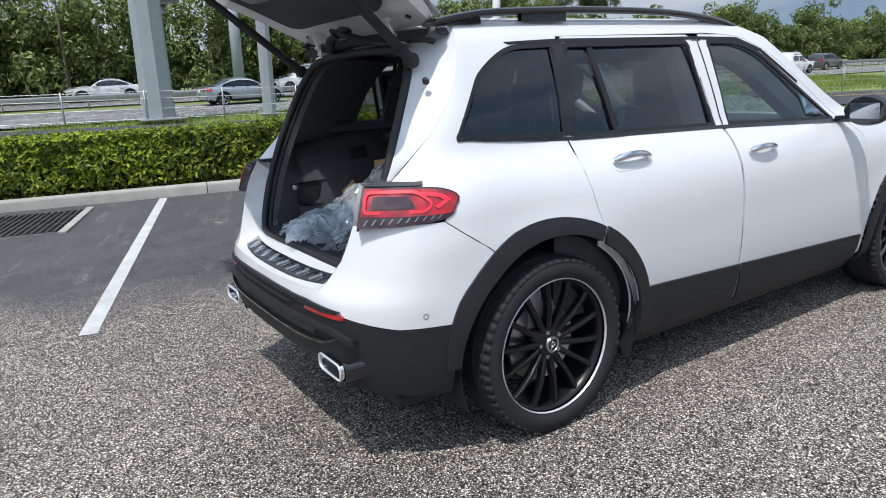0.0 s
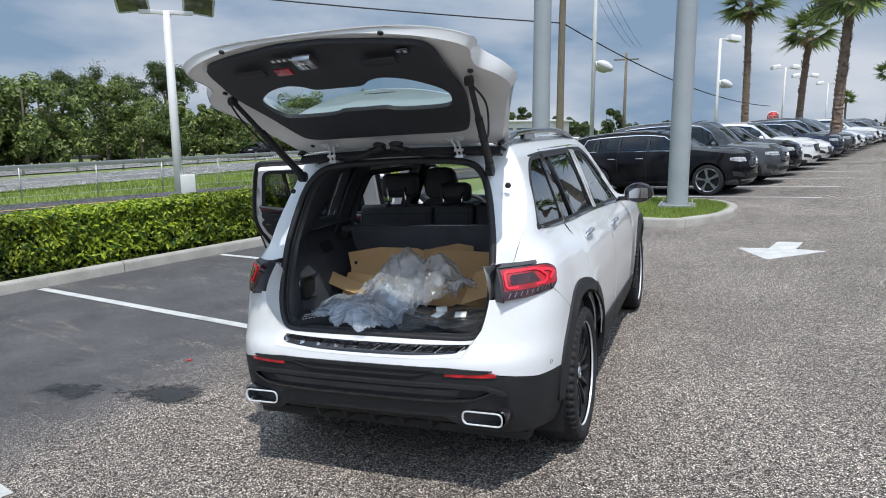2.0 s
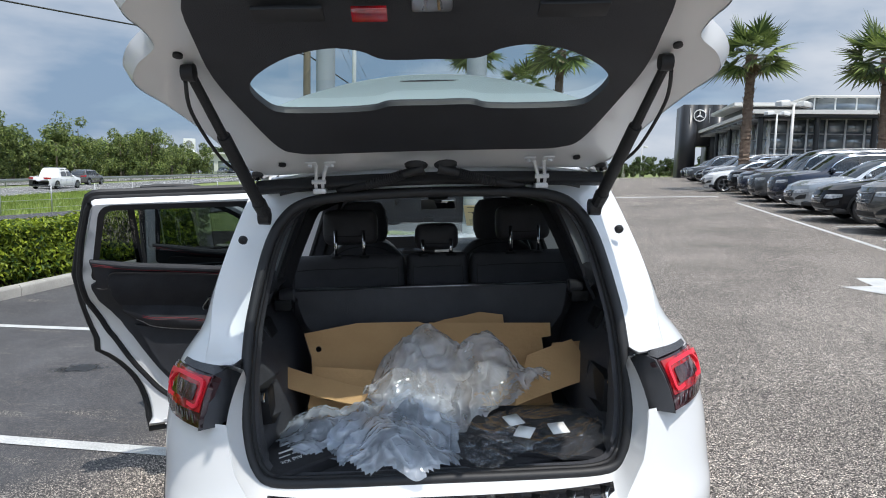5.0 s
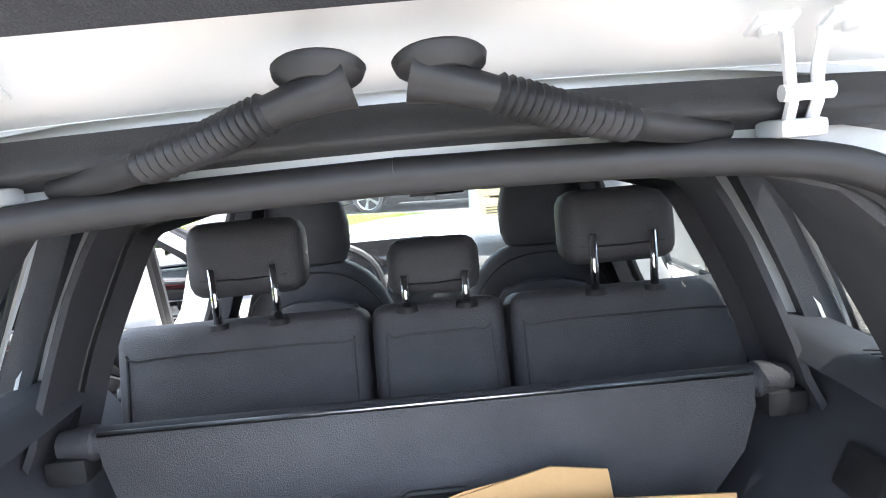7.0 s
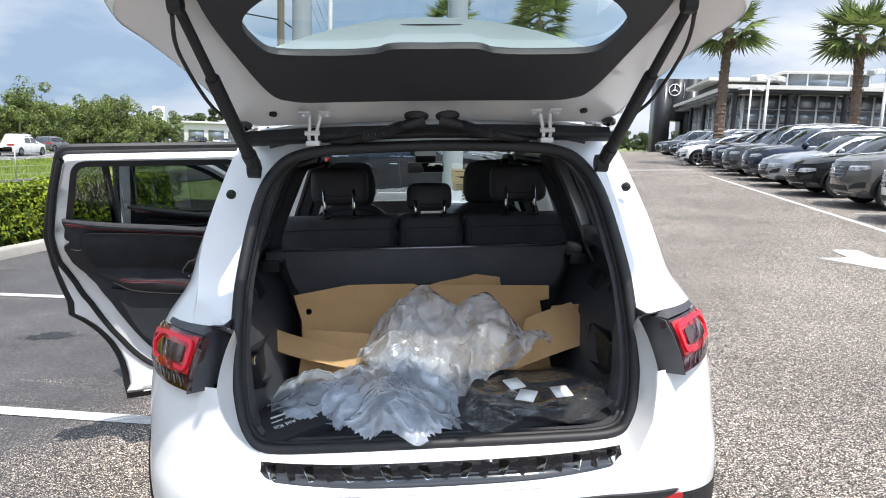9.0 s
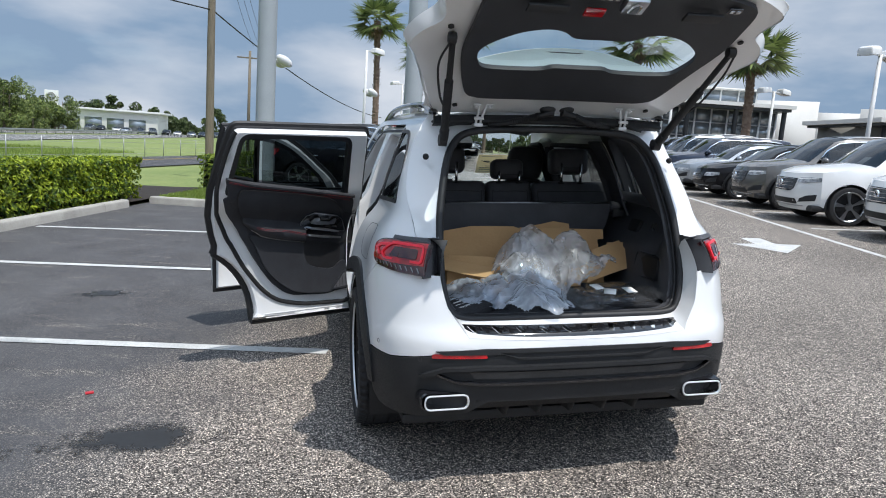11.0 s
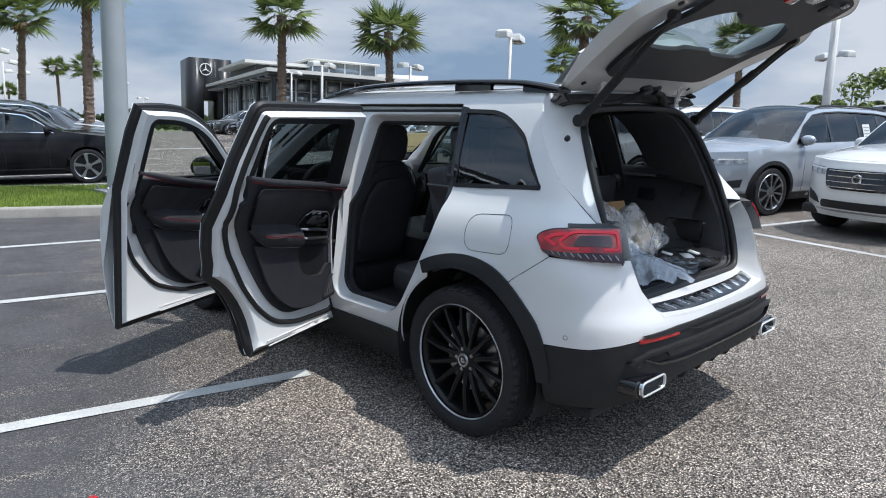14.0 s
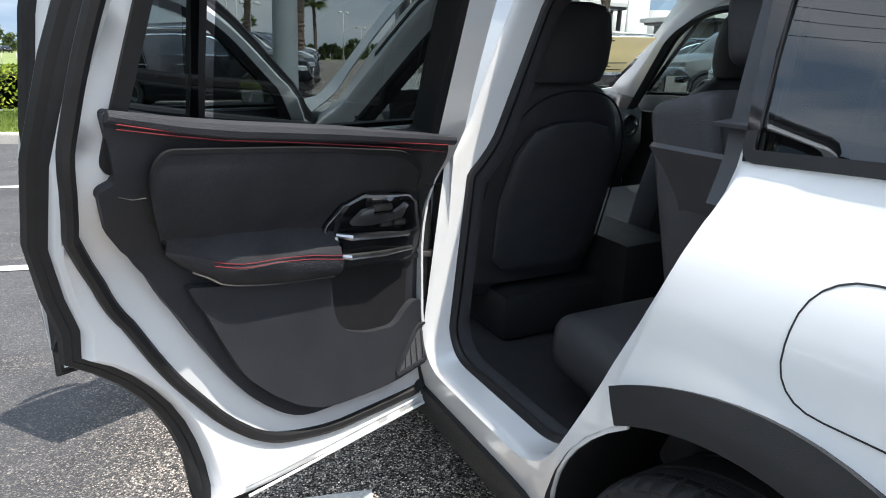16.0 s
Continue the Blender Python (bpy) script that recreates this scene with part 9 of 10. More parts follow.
def hauler(paint, suv=True, L=4.7, W=1.88, H=1.68, label="", pickup=False, name="parked_car", grille_bars=5):
    """A parked car, nose along +y, standing at its middle: lofted body, panes, lamps, grille, wheels."""
    ob = thing(name, label, "car", None, "parked cars")
    w = W / 2
    belt = 0.98 if suv else 0.88
    hood0, hood1 = (0.92, 1.06) if suv else (0.74, 0.92)
    yf, yr = L / 2, -L / 2
    # roofline: (share of length from the nose, height, cabin share)
    if pickup:
        top = [(0.0, 0.70), (0.02, 0.92), (0.20, 1.10), (0.27, 1.16), (0.37, H - 0.03), (0.42, H), (0.60, H), (0.66, H - 0.06), (0.675, 1.12), (0.99, 1.12), (1.0, 0.8)]
        cab = (0.27, 0.675)
    elif suv:
        top = [(0.0, 0.62), (0.012, 0.80), (0.04, hood0), (0.24, hood1), (0.29, 1.12), (0.43, H - 0.045), (0.50, H), (0.70, H - 0.005), (0.86, H - 0.06), (0.92, H - 0.13), (0.965, 1.16), (0.985, 1.0), (1.0, 0.72)]
        cab = (0.27, 0.965)
    else:
        top = [(0.0, 0.52), (0.012, 0.66), (0.05, hood0), (0.27, hood1), (0.31, 0.97), (0.46, H - 0.05), (0.54, H), (0.66, H - 0.02), (0.80, 1.16), (0.87, 1.02), (0.97, 0.98), (0.99, 0.9), (1.0, 0.62)]
        cab = (0.30, 0.86)
    stations = [0.0, 0.012, 0.03, 0.06, 0.10, 0.16, 0.22, 0.26, 0.30, 0.34, 0.38, 0.43, 0.48, 0.54, 0.60, 0.66, 0.72, 0.78, 0.84, 0.88, 0.92, 0.95, 0.97, 0.985, 1.0]
    def taper(s):
        return 1.0 - 0.20 * max(0, (0.10 - s) / 0.10) ** 2.2 - 0.14 * max(0, (s - 0.90) / 0.10) ** 2.2
    def in_cab(s):
        return ease((s - cab[0]) / 0.10) * ease((cab[1] - s) / 0.05) if not pickup else ease((s - cab[0]) / 0.08) * ease((cab[1] - s) / 0.02)
    def half(s):
        z = lerp(top, s)
        k, c = taper(s), in_cab(s)
        zb = min(belt + 0.05 * s, z - 0.02)
        roofw = w * (0.72 if suv or pickup else 0.68)
        low = 0.27 if 0.05 < s < 0.95 else 0.33
        a = w * k
        upper = a * 0.90 * (1 - c) + roofw * c
        return [(a * 0.93, low), (a * 0.99, low + 0.16), (a, 0.62 if z > 0.7 else z * 0.8), (a * 0.985, min(0.84, zb - 0.02)), (a * 0.95, zb), (a * 0.93 * (1 - c) + (a * 0.90) * c, zb + (z - zb) * 0.08), (upper + (a * 0.90 - upper) * 0.30 * c, zb + (z - zb) * (0.70 if c > 0.3 else 0.5)), (upper * 0.97, zb + (z - zb) * 0.90), (upper * 0.86, zb + (z - zb) * 0.985), (upper * 0.45, z), (0.0, z + 0.012 * c)]
    rows = []
    for s in stations:
        h = half(s)
        y = yf - L * s
        bow = 0.16 * max(0, (0.05 - s) / 0.05)
        ring = [Vector((x, y - 0.24 * (x / w) ** 2 * max(0, 1 - s / 0.10) + 0.16 * (x / w) ** 2 * max(0, (s - 0.92) / 0.08), z)) for x, z in h]
        rows.append([Vector((-p.x, p.y, p.z)) for p in ring[:-1]] + ring[::-1])
    bm = loft(rows)
    body = part("body", bm, PAINTS[paint], ob, paint + " painted body", 0.0)
    part("undertray", box(W * 0.92, L * 0.94, 0.20, (0, 0, 0.33), 0.05), PLASTIC, ob, "dark sill and underside")
    def side_pt(s, t, out, sd):
        h = half(s)
        p0, p1, p2 = Vector(h[5]), Vector(h[6]), Vector(h[7])
        q = p0.lerp(p1, t / 0.7) if t < 0.7 else p1.lerp(p2, (t - 0.7) / 0.3)
        return Vector((sd * (q.x + out), yf - L * s, q.y + out * 0.4))
    cuts = ((0.355, 0.50, 0.10), (0.515, 0.66, 0.0), (0.675, 0.80, 0.0)) if suv else ((0.385, 0.53, 0.10), (0.545, 0.70, 0.0))
    if pickup:
        cuts = ((0.33, 0.47, 0.1), (0.485, 0.635, 0.0))
    for sd in (1, -1):
        for s0, s1, rake in cuts:
            n = 5
            r0 = [[side_pt(s0 + (s1 - s0) * i / n + rake * 0.6 * (1 - t) * 0 - (rake * 0.55 * (1 - t) if i == 0 else 0) + (0.035 * (1 - t) if s1 > 0.72 and i == n else 0), 0.06 + 0.86 * t, 0.008, sd) for i in range(n + 1)] for t in (0.0, 0.5, 1.0)]
            part("side_window", loft(r0), CARGLASS, ob, "dark side window")
        part("window_strip", tube([side_pt(s, 0.0, 0.012, sd) for s in np.linspace(cuts[0][0] - 0.05, cuts[-1][1] + 0.03, 9)], 0.012, 5), CHROME if suv else SEAL, ob)
        mp = side_pt(cuts[0][0] - 0.015, 0.06, 0.09, sd)
        bmm = bmesh.new()
        bmesh.ops.create_icosphere(bmm, subdivisions=2, radius=1.0)
        bmesh.ops.scale(bmm, vec=(0.12, 0.08, 0.085), verts=bmm.verts)
        bmesh.ops.translate(bmm, vec=mp + Vector((0, 0, 0.06)), verts=bmm.verts)
        part("mirror", bmm, PAINTS[paint], ob, "door mirror")
        for yd in (0.53, 0.69):
            part("door_handle", box(0.03, 0.20, 0.028, (sd * (w * 0.985 + 0.005), yf - L * yd + 0.12, belt - 0.13), 0.01), CHROME if suv else PAINTS[paint], ob)
        for yd in (0.345, 0.52, 0.685):
            part("door_gap", box(0.004, 0.010, 0.55, (sd * (w * 0.997), yf - L * yd, 0.66), 0.0), SEAL, ob)
        # lamps
        lamp_z = 0.86 if suv else 0.70
        part("head_lamp", loft([[Vector((sd * w * k, yf - d, lamp_z + dz)) for k, d in ((0.50, 0.055), (0.70, 0.12), (0.86, 0.26), (0.93, 0.42))] for dz in (-0.045, 0.05)]), LAMPGLASS, ob, "clear head lamp", 0.04)
        part("tail_lamp", loft([[Vector((sd * w * k, yr + d, (0.98 if suv else 0.86) + dz)) for k, d in ((0.45, 0.015), (0.72, 0.05), (0.88, 0.16), (0.95, 0.30))] for dz in (-0.07, 0.07)]), REDLENS, ob, "red tail lamp", 0.04)
        part("fog_trim", box(0.26, 0.05, 0.09, (sd * w * 0.66, yf - 0.10, 0.46), 0.02, (0, 0, -sd * 24)), PLASTIC, ob)
    # front and rear screens
    def across(s, k, out):
        h = half(s)
        return [Vector((x * k, yf - L * s + 0.06 * (1 - abs(x)) , lerp(top, s) + out - 0.03 * x * x)) for x in np.linspace(-1, 1, 7)]
    f0, f1 = (0.29, 0.43) if suv else ((0.28, 0.37) if pickup else (0.31, 0.46))
    part("windscreen", loft([across(f0 + (f1 - f0) * t, w * (0.84 - 0.16 * t), 0.012) for t in (0.02, 0.35, 0.68, 0.97)]), CARGLASS, ob, "dark reflecting windscreen")
    r0_, r1_ = (0.925, 0.965) if suv else ((0.662, 0.675) if pickup else (0.67, 0.80))
    part("rear_screen", loft([[Vector((p.x, p.y - 0.075 - (0.01), p.z)) for p in across(r0_ + (r1_ - r0_) * t, w * (0.64 + 0.10 * t), -0.01)] for t in (0.05, 0.5, 0.95)]), CARGLASS, ob, "dark rear window")
    # nose
    gz = 0.72 if suv else 0.56
    part("grille", box(w * 0.92, 0.05, 0.26 if suv else 0.20, (0, yf - 0.012, gz), 0.03), GLOSSBLACK, ob, "dark radiator grille")
    for i in range(grille_bars):
        part("grille_bar", box(w * 0.84, 0.02, 0.014, (0, yf + 0.016, gz - 0.09 + 0.18 * i / max(1, grille_bars - 1)), 0.004), CHROME if grille_bars < 4 else GALV, ob)
    part("badge", lathe([(0.0, 0.055), (0.02, 0.050), (0.02, 0.036), (0.0, 0.034)], 18, "y"), CHROME, ob, "round bright badge", m=Matrix.Translation((0, yf + 0.014, gz + 0.02)))
    part("lower_intake", box(w * 1.15, 0.06, 0.12, (0, yf - 0.035, 0.42), 0.03), PLASTIC, ob, "black lower intake")
    part("rear_plate", box(0.36, 0.01, 0.14, (0, yr - 0.008, 0.78), 0.004), SIGNWHITE, ob, "pale blank plate")
    if suv:
        for sd in (1, -1):
            part("roof_rail", tube([(sd * w * 0.66, yf - L * s, lerp(top, s) + (0.045 if 0.5 < s < 0.84 else 0.0)) for s in np.linspace(0.47, 0.87, 9)], 0.016, 6), GALV, ob, "roof rail")
    # wheels
    r = 0.355 if suv else 0.335
    for sd in (1, -1):
        for s in (0.185, 0.79):
            wy = yf - L * s
            ring = [(wy + 1.20 * r * math.cos(a), r + 1.20 * r * math.sin(a)) for a in np.linspace(-0.15, math.pi + 0.15, 16)] + [(wy + 1.02 * r * math.cos(a), r + 1.02 * r * math.sin(a)) for a in np.linspace(math.pi + 0.1, -0.1, 16)]
            part("arch_trim", prism(ring, 0.05 * sd, "x", sd * (w * 0.965)), PLASTIC if suv else PAINTS[paint], ob, "wheel arch trim")
            # the arch is not cut out: a flat black disc paints its shade
            part("arch_gap", lathe([(0.0, 0.0), (0.0, r * 1.10)], 24, "x"), SEAL, ob, "flat black disc in place of the shaded wheel arch", m=Matrix.Translation((sd * (w * 1.0 + 0.002), wy, r + 0.01)))
            wh = part("wheel", lathe([(-0.10, r * 0.70), (-0.10, r * 0.95), (-0.07, r), (0.07, r), (0.10, r * 0.95), (0.108, r * 0.85), (0.098, r * 0.74)], 36, "x"), RUBBER, ob, "black tyre on an alloy rim", m=Matrix.Translation((sd * (w - 0.06), wy, r)) @ pose(0, 0, 0, 20 * s * 7, 0, 0 if sd > 0 else 180))
            part("rim", lathe([(0.095, r * 0.74), (0.080, r * 0.70), (0.03, r * 0.66), (0.02, 0.0)], 36, "x"), SEAL, wh, "dark rim well")
            part("rim_lip", lathe([(0.094, r * 0.75), (0.104, r * 0.73), (0.094, r * 0.69)], 36, "x"), STEEL, wh, "bright rim lip")
            for k in range(5):
                b = loft([[Vector((0.088, rr * math.cos(d), rr * math.sin(d))) for d in (-wd, 0, wd)] for rr, wd in ((0.04, 0.9), (r * 0.30, 0.26), (r * 0.71, 0.20))])
                part("spoke", b, STEEL, wh, "silver spoke", 0.02, m=Matrix.Rotation(2 * math.pi * k / 5, 4, "X"))
    return ob


DARKGLASS = glass("parked_car_pane", (0.24, 0.27, 0.29), ior=1.42)
WHEEL_SHAPES = {}


def vehicle(paint, suv=True, L=4.7, W=1.88, H=1.68, label="", grille_bars=5, clad=True, papers=0, spokes=5, chrome_line=True, name="parked_car"):
    """A parked car, nose along +y, standing at its middle: sides with cut wheel arches and windows, nose, hood, screens, roof, tail, cabin, wheels."""
    ob = thing(name, label, "car", None, "parked cars")
    col = PAINTS[paint]
    w = W / 2
    r = 0.360 if suv else 0.335
    wheels = (0.185 * L, 0.79 * L)
    belt = 1.02 if suv else 0.90
    lift = H - 1.68 if suv else H - 1.45
    SEC = [(0.20, 0.90), (0.32, 0.965), (0.55, 1.0), (0.74, 0.995), (belt - 0.10, 0.975), (belt, 0.945), (belt + 0.03, 0.925), (H - 0.20, 0.77), (H - 0.09, 0.70), (H - 0.03, 0.60), (H, 0.5)]
    PLAN = [(0.0, 0.70), (0.15, 0.80), (0.38, 0.905), (0.70, 0.965), (1.2, 0.995), (2.2, 1.0), (L - 1.2, 0.99), (L - 0.5, 0.95), (L - 0.2, 0.88), (L, 0.76)]
    if suv:
        HOOD = [(0.0, 0.90), (0.38, 0.965), (0.9, 1.035), (0.275 * L, 1.085)]
        ROOF = [(0.275 * L, 1.085), (0.33 * L, 1.30 + lift), (0.40 * L, H - 0.13), (0.46 * L, H - 0.075), (0.58 * L, H - 0.055), (0.75 * L, H - 0.075), (0.87 * L, H - 0.115), (0.925 * L, H - 0.17)]
        TAIL = [(0.925 * L, H - 0.17), (0.955 * L, H - 0.34), (0.972 * L, 1.06), (0.978 * L, 0.85), (0.985 * L, 0.60), (0.97 * L, 0.32)]
        nose_top, dlo_end = 0.90, 0.885
    else:
        HOOD = [(0.0, 0.72), (0.38, 0.80), (0.9, 0.885), (0.30 * L, 0.955)]
        ROOF = [(0.30 * L, 0.955), (0.37 * L, 1.19 + lift), (0.44 * L, H - 0.10), (0.50 * L, H - 0.06), (0.60 * L, H - 0.05), (0.70 * L, H - 0.12), (0.80 * L, 1.14 + lift), (0.865 * L, 1.005)]
        TAIL = [(0.865 * L, 1.005), (0.93 * L, 0.985), (0.972 * L, 0.95), (0.980 * L, 0.80), (0.985 * L, 0.60), (0.97 * L, 0.32)]
        nose_top, dlo_end = 0.72, 0.80
    def side(u, z, out=0.0, sd=1):
        x = w * curve(PLAN, u) * curve(SEC, z) + out
        for c in wheels:
            q = math.hypot(u - c, z - r)
            x += 0.012 * math.exp(-((q - r * 1.2) / 0.07) ** 2)
        return Vector((sd * x, L / 2 - u, z))
    def cut(c, rr, n=14):
        a = math.asin((0.27 - r) / rr)
        return [(c + rr * math.cos(a + (math.pi - 2 * a) * i / n), r + rr * math.sin(a + (math.pi - 2 * a) * i / n)) for i in range(n + 1)]
    outline = [(0.38, 0.30)] + cut(wheels[0], r * 1.14)[::-1] + cut(wheels[1], r * 1.14)[::-1] + [(0.96 * L, 0.30)] + TAIL[::-1][1:] + ROOF[::-1][1:] + HOOD[::-1][1:-1]
    # daylight opening and its panes
    u_a = ROOF[0][0]
    def top_z(u):
        return lerp(ROOF, u) - 0.055
    front = [(u_a + 0.16, belt + 0.045)] + [(u, top_z(u)) for u in (0.355 * L + (0.02 if suv else 0.12), 0.42 * L, 0.49 * L)]
    dlo = front + [(u, top_z(u)) for u in (0.58 * L, 0.68 * L, 0.78 * L)] + ([(0.86 * L, top_z(0.86 * L) - 0.01), (dlo_end * L, belt + 0.20)] if suv else []) + [(dlo_end * L, belt + 0.075)]
    def split(u0, u1):
        lo = lambda u: belt + 0.045 + 0.03 * (u - u_a) / (dlo_end * L - u_a)
        hi = [(u, z) for u, z in dlo if u0 < u < u1 and z > belt + 0.10]
        def up(u):
            for (x0, z0), (x1, z1) in zip(dlo, dlo[1:]):
                if x0 <= u <= x1:
                    return z0 + (z1 - z0) * (u - x0) / max(1e-6, x1 - x0)
            return dlo[-1][1]
        ends = ([(u0, up(u0))] if u0 > dlo[0][0] + 0.05 else [])
        tail_ = [(u1, up(u1))] if u1 < dlo_end * L - 0.02 else [(dlo_end * L, belt + 0.20)] if suv else []
        return [(u0, lo(u0))] + ends + hi + [q for q in tail_ if q not in hi] + [(u1, lo(u1))]
    bars = [0.50 * L, 0.665 * L] + ([0.79 * L] if suv else [])
    edges = [dlo[0][0]] + bars + [dlo_end * L]
    for sd in (1, -1):
        bm = sheet([outline, dlo], lambda u, z: side(u, z, 0.0, sd), 0.085)
        bm.normal_update()
        part("body_side", flip_out(bm, Vector((0, 0, 0.8))), col, ob, paint + " painted body side", 0.012)
        for u0, u1 in zip(edges, edges[1:]):
            bm = sheet([split(u0 + (0.02 if u0 > edges[0] else 0), u1 - (0.02 if u1 < edges[-1] else 0))], lambda u, z: side(u, z, -0.010, sd), 0.2)
            part("side_window", bm, DARKGLASS, ob, "dark side window")
        for u in bars:
            part("pillar", sheet([[(u - 0.028, belt + 0.03), (u + 0.028, belt + 0.03), (u + 0.02, top_z(u) + 0.01), (u - 0.035, top_z(u) + 0.01)]], lambda a, z: side(a, z, -0.004, sd), 0.2), GLOSSBLACK, ob, "", 0.01)
        part("window_line", band(dlo, 0.020, lambda u, z, o: side(u, z, o, sd), 0.008), CHROME if chrome_line else SEAL, ob, "bright window line" if chrome_line else "black window line")
        mp = side(u_a + 0.30, belt + 0.10, 0.10, sd)
        bmm = bmesh.new()
        bmesh.ops.create_icosphere(bmm, subdivisions=3, radius=1.0)
        bmesh.ops.scale(bmm, vec=(0.12, 0.075, 0.078), verts=bmm.verts)
        for v in bmm.verts:
            v.co.y = max(v.co.y, -0.035)
        bmesh.ops.translate(bmm, vec=mp, verts=bmm.verts)
        part("mirror", bmm, col, ob, "door mirror")
        part("mirror_arm", box(0.14, 0.05, 0.05, (mp.x - sd * 0.07, mp.y, mp.z - 0.06), 0.015), GLOSSBLACK, ob)
        for u in (0.515 * L, 0.675 * L):
            part("door_handle", tube([side(u + 0.02 + 0.2 * i / 4, belt - 0.12, 0.008 + 0.02 * math.sin(math.pi * i / 4), sd) for i in range(5)], 0.012, 7), CHROME if chrome_line else col, ob, "pull handle")
        for u in (0.335 * L, 0.505 * L, 0.665 * L):
            part("door_gap", tube([side(u + 0.02 * (z > 0.7), z, 0.000, sd) for z in np.linspace(0.34, belt, 6)], 0.004, 4), SEAL, ob)
        part("sill", sheet([[(wheels[0] + r * 1.2, 0.22), (wheels[1] - r * 1.2, 0.22), (wheels[1] - r * 1.2, 0.34), (wheels[0] + r * 1.2, 0.34)]], lambda u, z: side(u, z, 0.006, sd), 0.2), PLASTIC if clad else col, ob, "", 0.02)
        for c in wheels:
            if clad:
                ring = cut(c, r * 1.30)
                ring2 = cut(c, r * 1.13)
                bm = sheet([ring + ring2[::-1]], lambda u, z: side(u, z, 0.010, sd), 0.06)
                bm.normal_update()
                part("arch_trim", flip_out(bm, Vector((0, 0, 0.5))), PLASTIC, ob, "black plastic arch trim", 0.02)
            bm = loft([[Vector((sd * x, L / 2 - c + r * 1.15 * math.cos(a), r + r * 1.15 * math.sin(a))) for a in np.linspace(-0.25, math.pi + 0.25, 15)] for x in (w * 0.985, w - 0.36)])
            part("arch_liner", bm, SEAL, ob, "dark wheel housing")
            wh = part("wheel", lathe([(-0.11, r * 0.70), (-0.11, r * 0.95), (-0.08, r), (0.08, r), (0.105, r * 0.96), (0.112, r * 0.88), (0.104, r * 0.76)], 36, "x"), RUBBER, ob, "black tyre on an alloy rim", m=Matrix.Translation((sd * (w * 0.975 - 0.10), L / 2 - c, r)) @ pose(0, 0, 0, 31 * c, 0, 0 if sd > 0 else 180))
            part("rim_well", lathe([(0.100, r * 0.765), (0.080, r * 0.72), (0.02, r * 0.68), (0.01, 0.0)], 36, "x"), SEAL, wh, "dark rim well")
            part("rim_lip", lathe([(0.098, r * 0.78), (0.112, r * 0.755), (0.098, r * 0.71)], 36, "x"), STEEL, wh, "bright rim lip")
            part("hub_cap", lathe([(0.085, r * 0.20), (0.108, r * 0.17), (0.110, 0.0)], 20, "x"), STEEL, wh)
            wd = 1.25 / spokes
            for k in range(spokes):
                b = loft([[Vector((x, rr * math.cos(d), rr * math.sin(d))) for d in (-q, 0, q)] for rr, q, x in ((r * 0.14, wd * 1.0, 0.100), (r * 0.36, wd * 0.72, 0.092), (r * 0.73, wd * 0.62, 0.103))])
                part("spoke", b, STEEL, wh, "silver spoke", 0.02, m=Matrix.Rotation(2 * math.pi * k / spokes, 4, "X"))
    # nose, hood, screen, roof and tail, all between the two sides
    ks = np.linspace(-1, 1, 13)
    def nose(k, z, out=0.0):
        e = side(0.38, z)
        lean_ = lerp([(0.25, 0.10), (0.42, 0.0), (0.62, 0.0), (nose_top - 0.08, 0.03), (nose_top, 0.09), (nose_top + 0.08, 0.16)], z)
        u = lean_ + (0.38 - lean_) * abs(k) ** 2.6
        return Vector((e.x * k, L / 2 - u + out, z))
    def hood_pt(k, t):
        u0 = 0.10 + 0.28 * abs(k) ** 2.6
        u1 = u_a + 0.02 - 0.16 * (1 - k * k)
        u = u0 + (u1 - u0) * t
        uu = 0.38 + (u_a - 0.38) * t
        z = lerp(HOOD, uu)
        e = side(uu, z)
        zz = z + (0.055 * (1 - abs(k) ** 2.5)) * min(1.0, t * 4) - 0.03 * (1 - min(1, t * 5)) * (1 - abs(k) ** 2)
        return Vector((e.x * k, L / 2 - u, zz))
    rows = [[nose(k, z) for k in ks] for z in (0.25, 0.33, 0.42, 0.52, 0.62, nose_top - 0.10, nose_top - 0.02)] + [[hood_pt(k, t) for k in ks] for t in (0.0, 0.04)]
    part("front_bumper", loft(rows), col, ob, paint + " painted nose")
    part("hood", loft([[hood_pt(k, t) for k in ks] for t in (0.045, 0.12, 0.25, 0.4, 0.6, 0.8, 1.0)]), col, ob, paint + " painted hood")
    def over(u, z, k, bow, crown):
        e = side(u, z)
        return Vector((e.x * k, L / 2 - u + bow * (1 - k * k), z + crown * (1 - abs(k) ** 2.2)))
    scr = [ROOF[0], (ROOF[0][0] * 0.6 + ROOF[1][0] * 0.4, ROOF[0][1] * 0.6 + ROOF[1][1] * 0.4), ROOF[1], ROOF[2], (ROOF[3][0], ROOF[3][1])]
    part("windscreen", loft([[over(u, z, k * 0.985, 0.14 - 0.06 * i / 4, 0.02 + 0.035 * i / 4) for k in ks] for i, (u, z) in enumerate(scr)]), DARKGLASS, ob, "reflecting windscreen")
    part("cowl", loft([[hood_pt(k, 1.0) + Vector((0, 0, -0.02)) for k in ks], [over(*scr[0], k, 0.10, 0.0) for k in ks]]), SEAL, ob)
    last = ROOF[-1] if suv else ROOF[5]
    mid_ = [q for q in ROOF[3:] if q[0] <= last[0]]
    part("roof", loft([[over(u, z, k, 0.08 if i == 0 else (-0.06 if i == len(mid_) - 1 else 0.0), 0.055) for k in ks] for i, (u, z) in enumerate(mid_)]), col, ob, paint + " painted roof", 0.01)
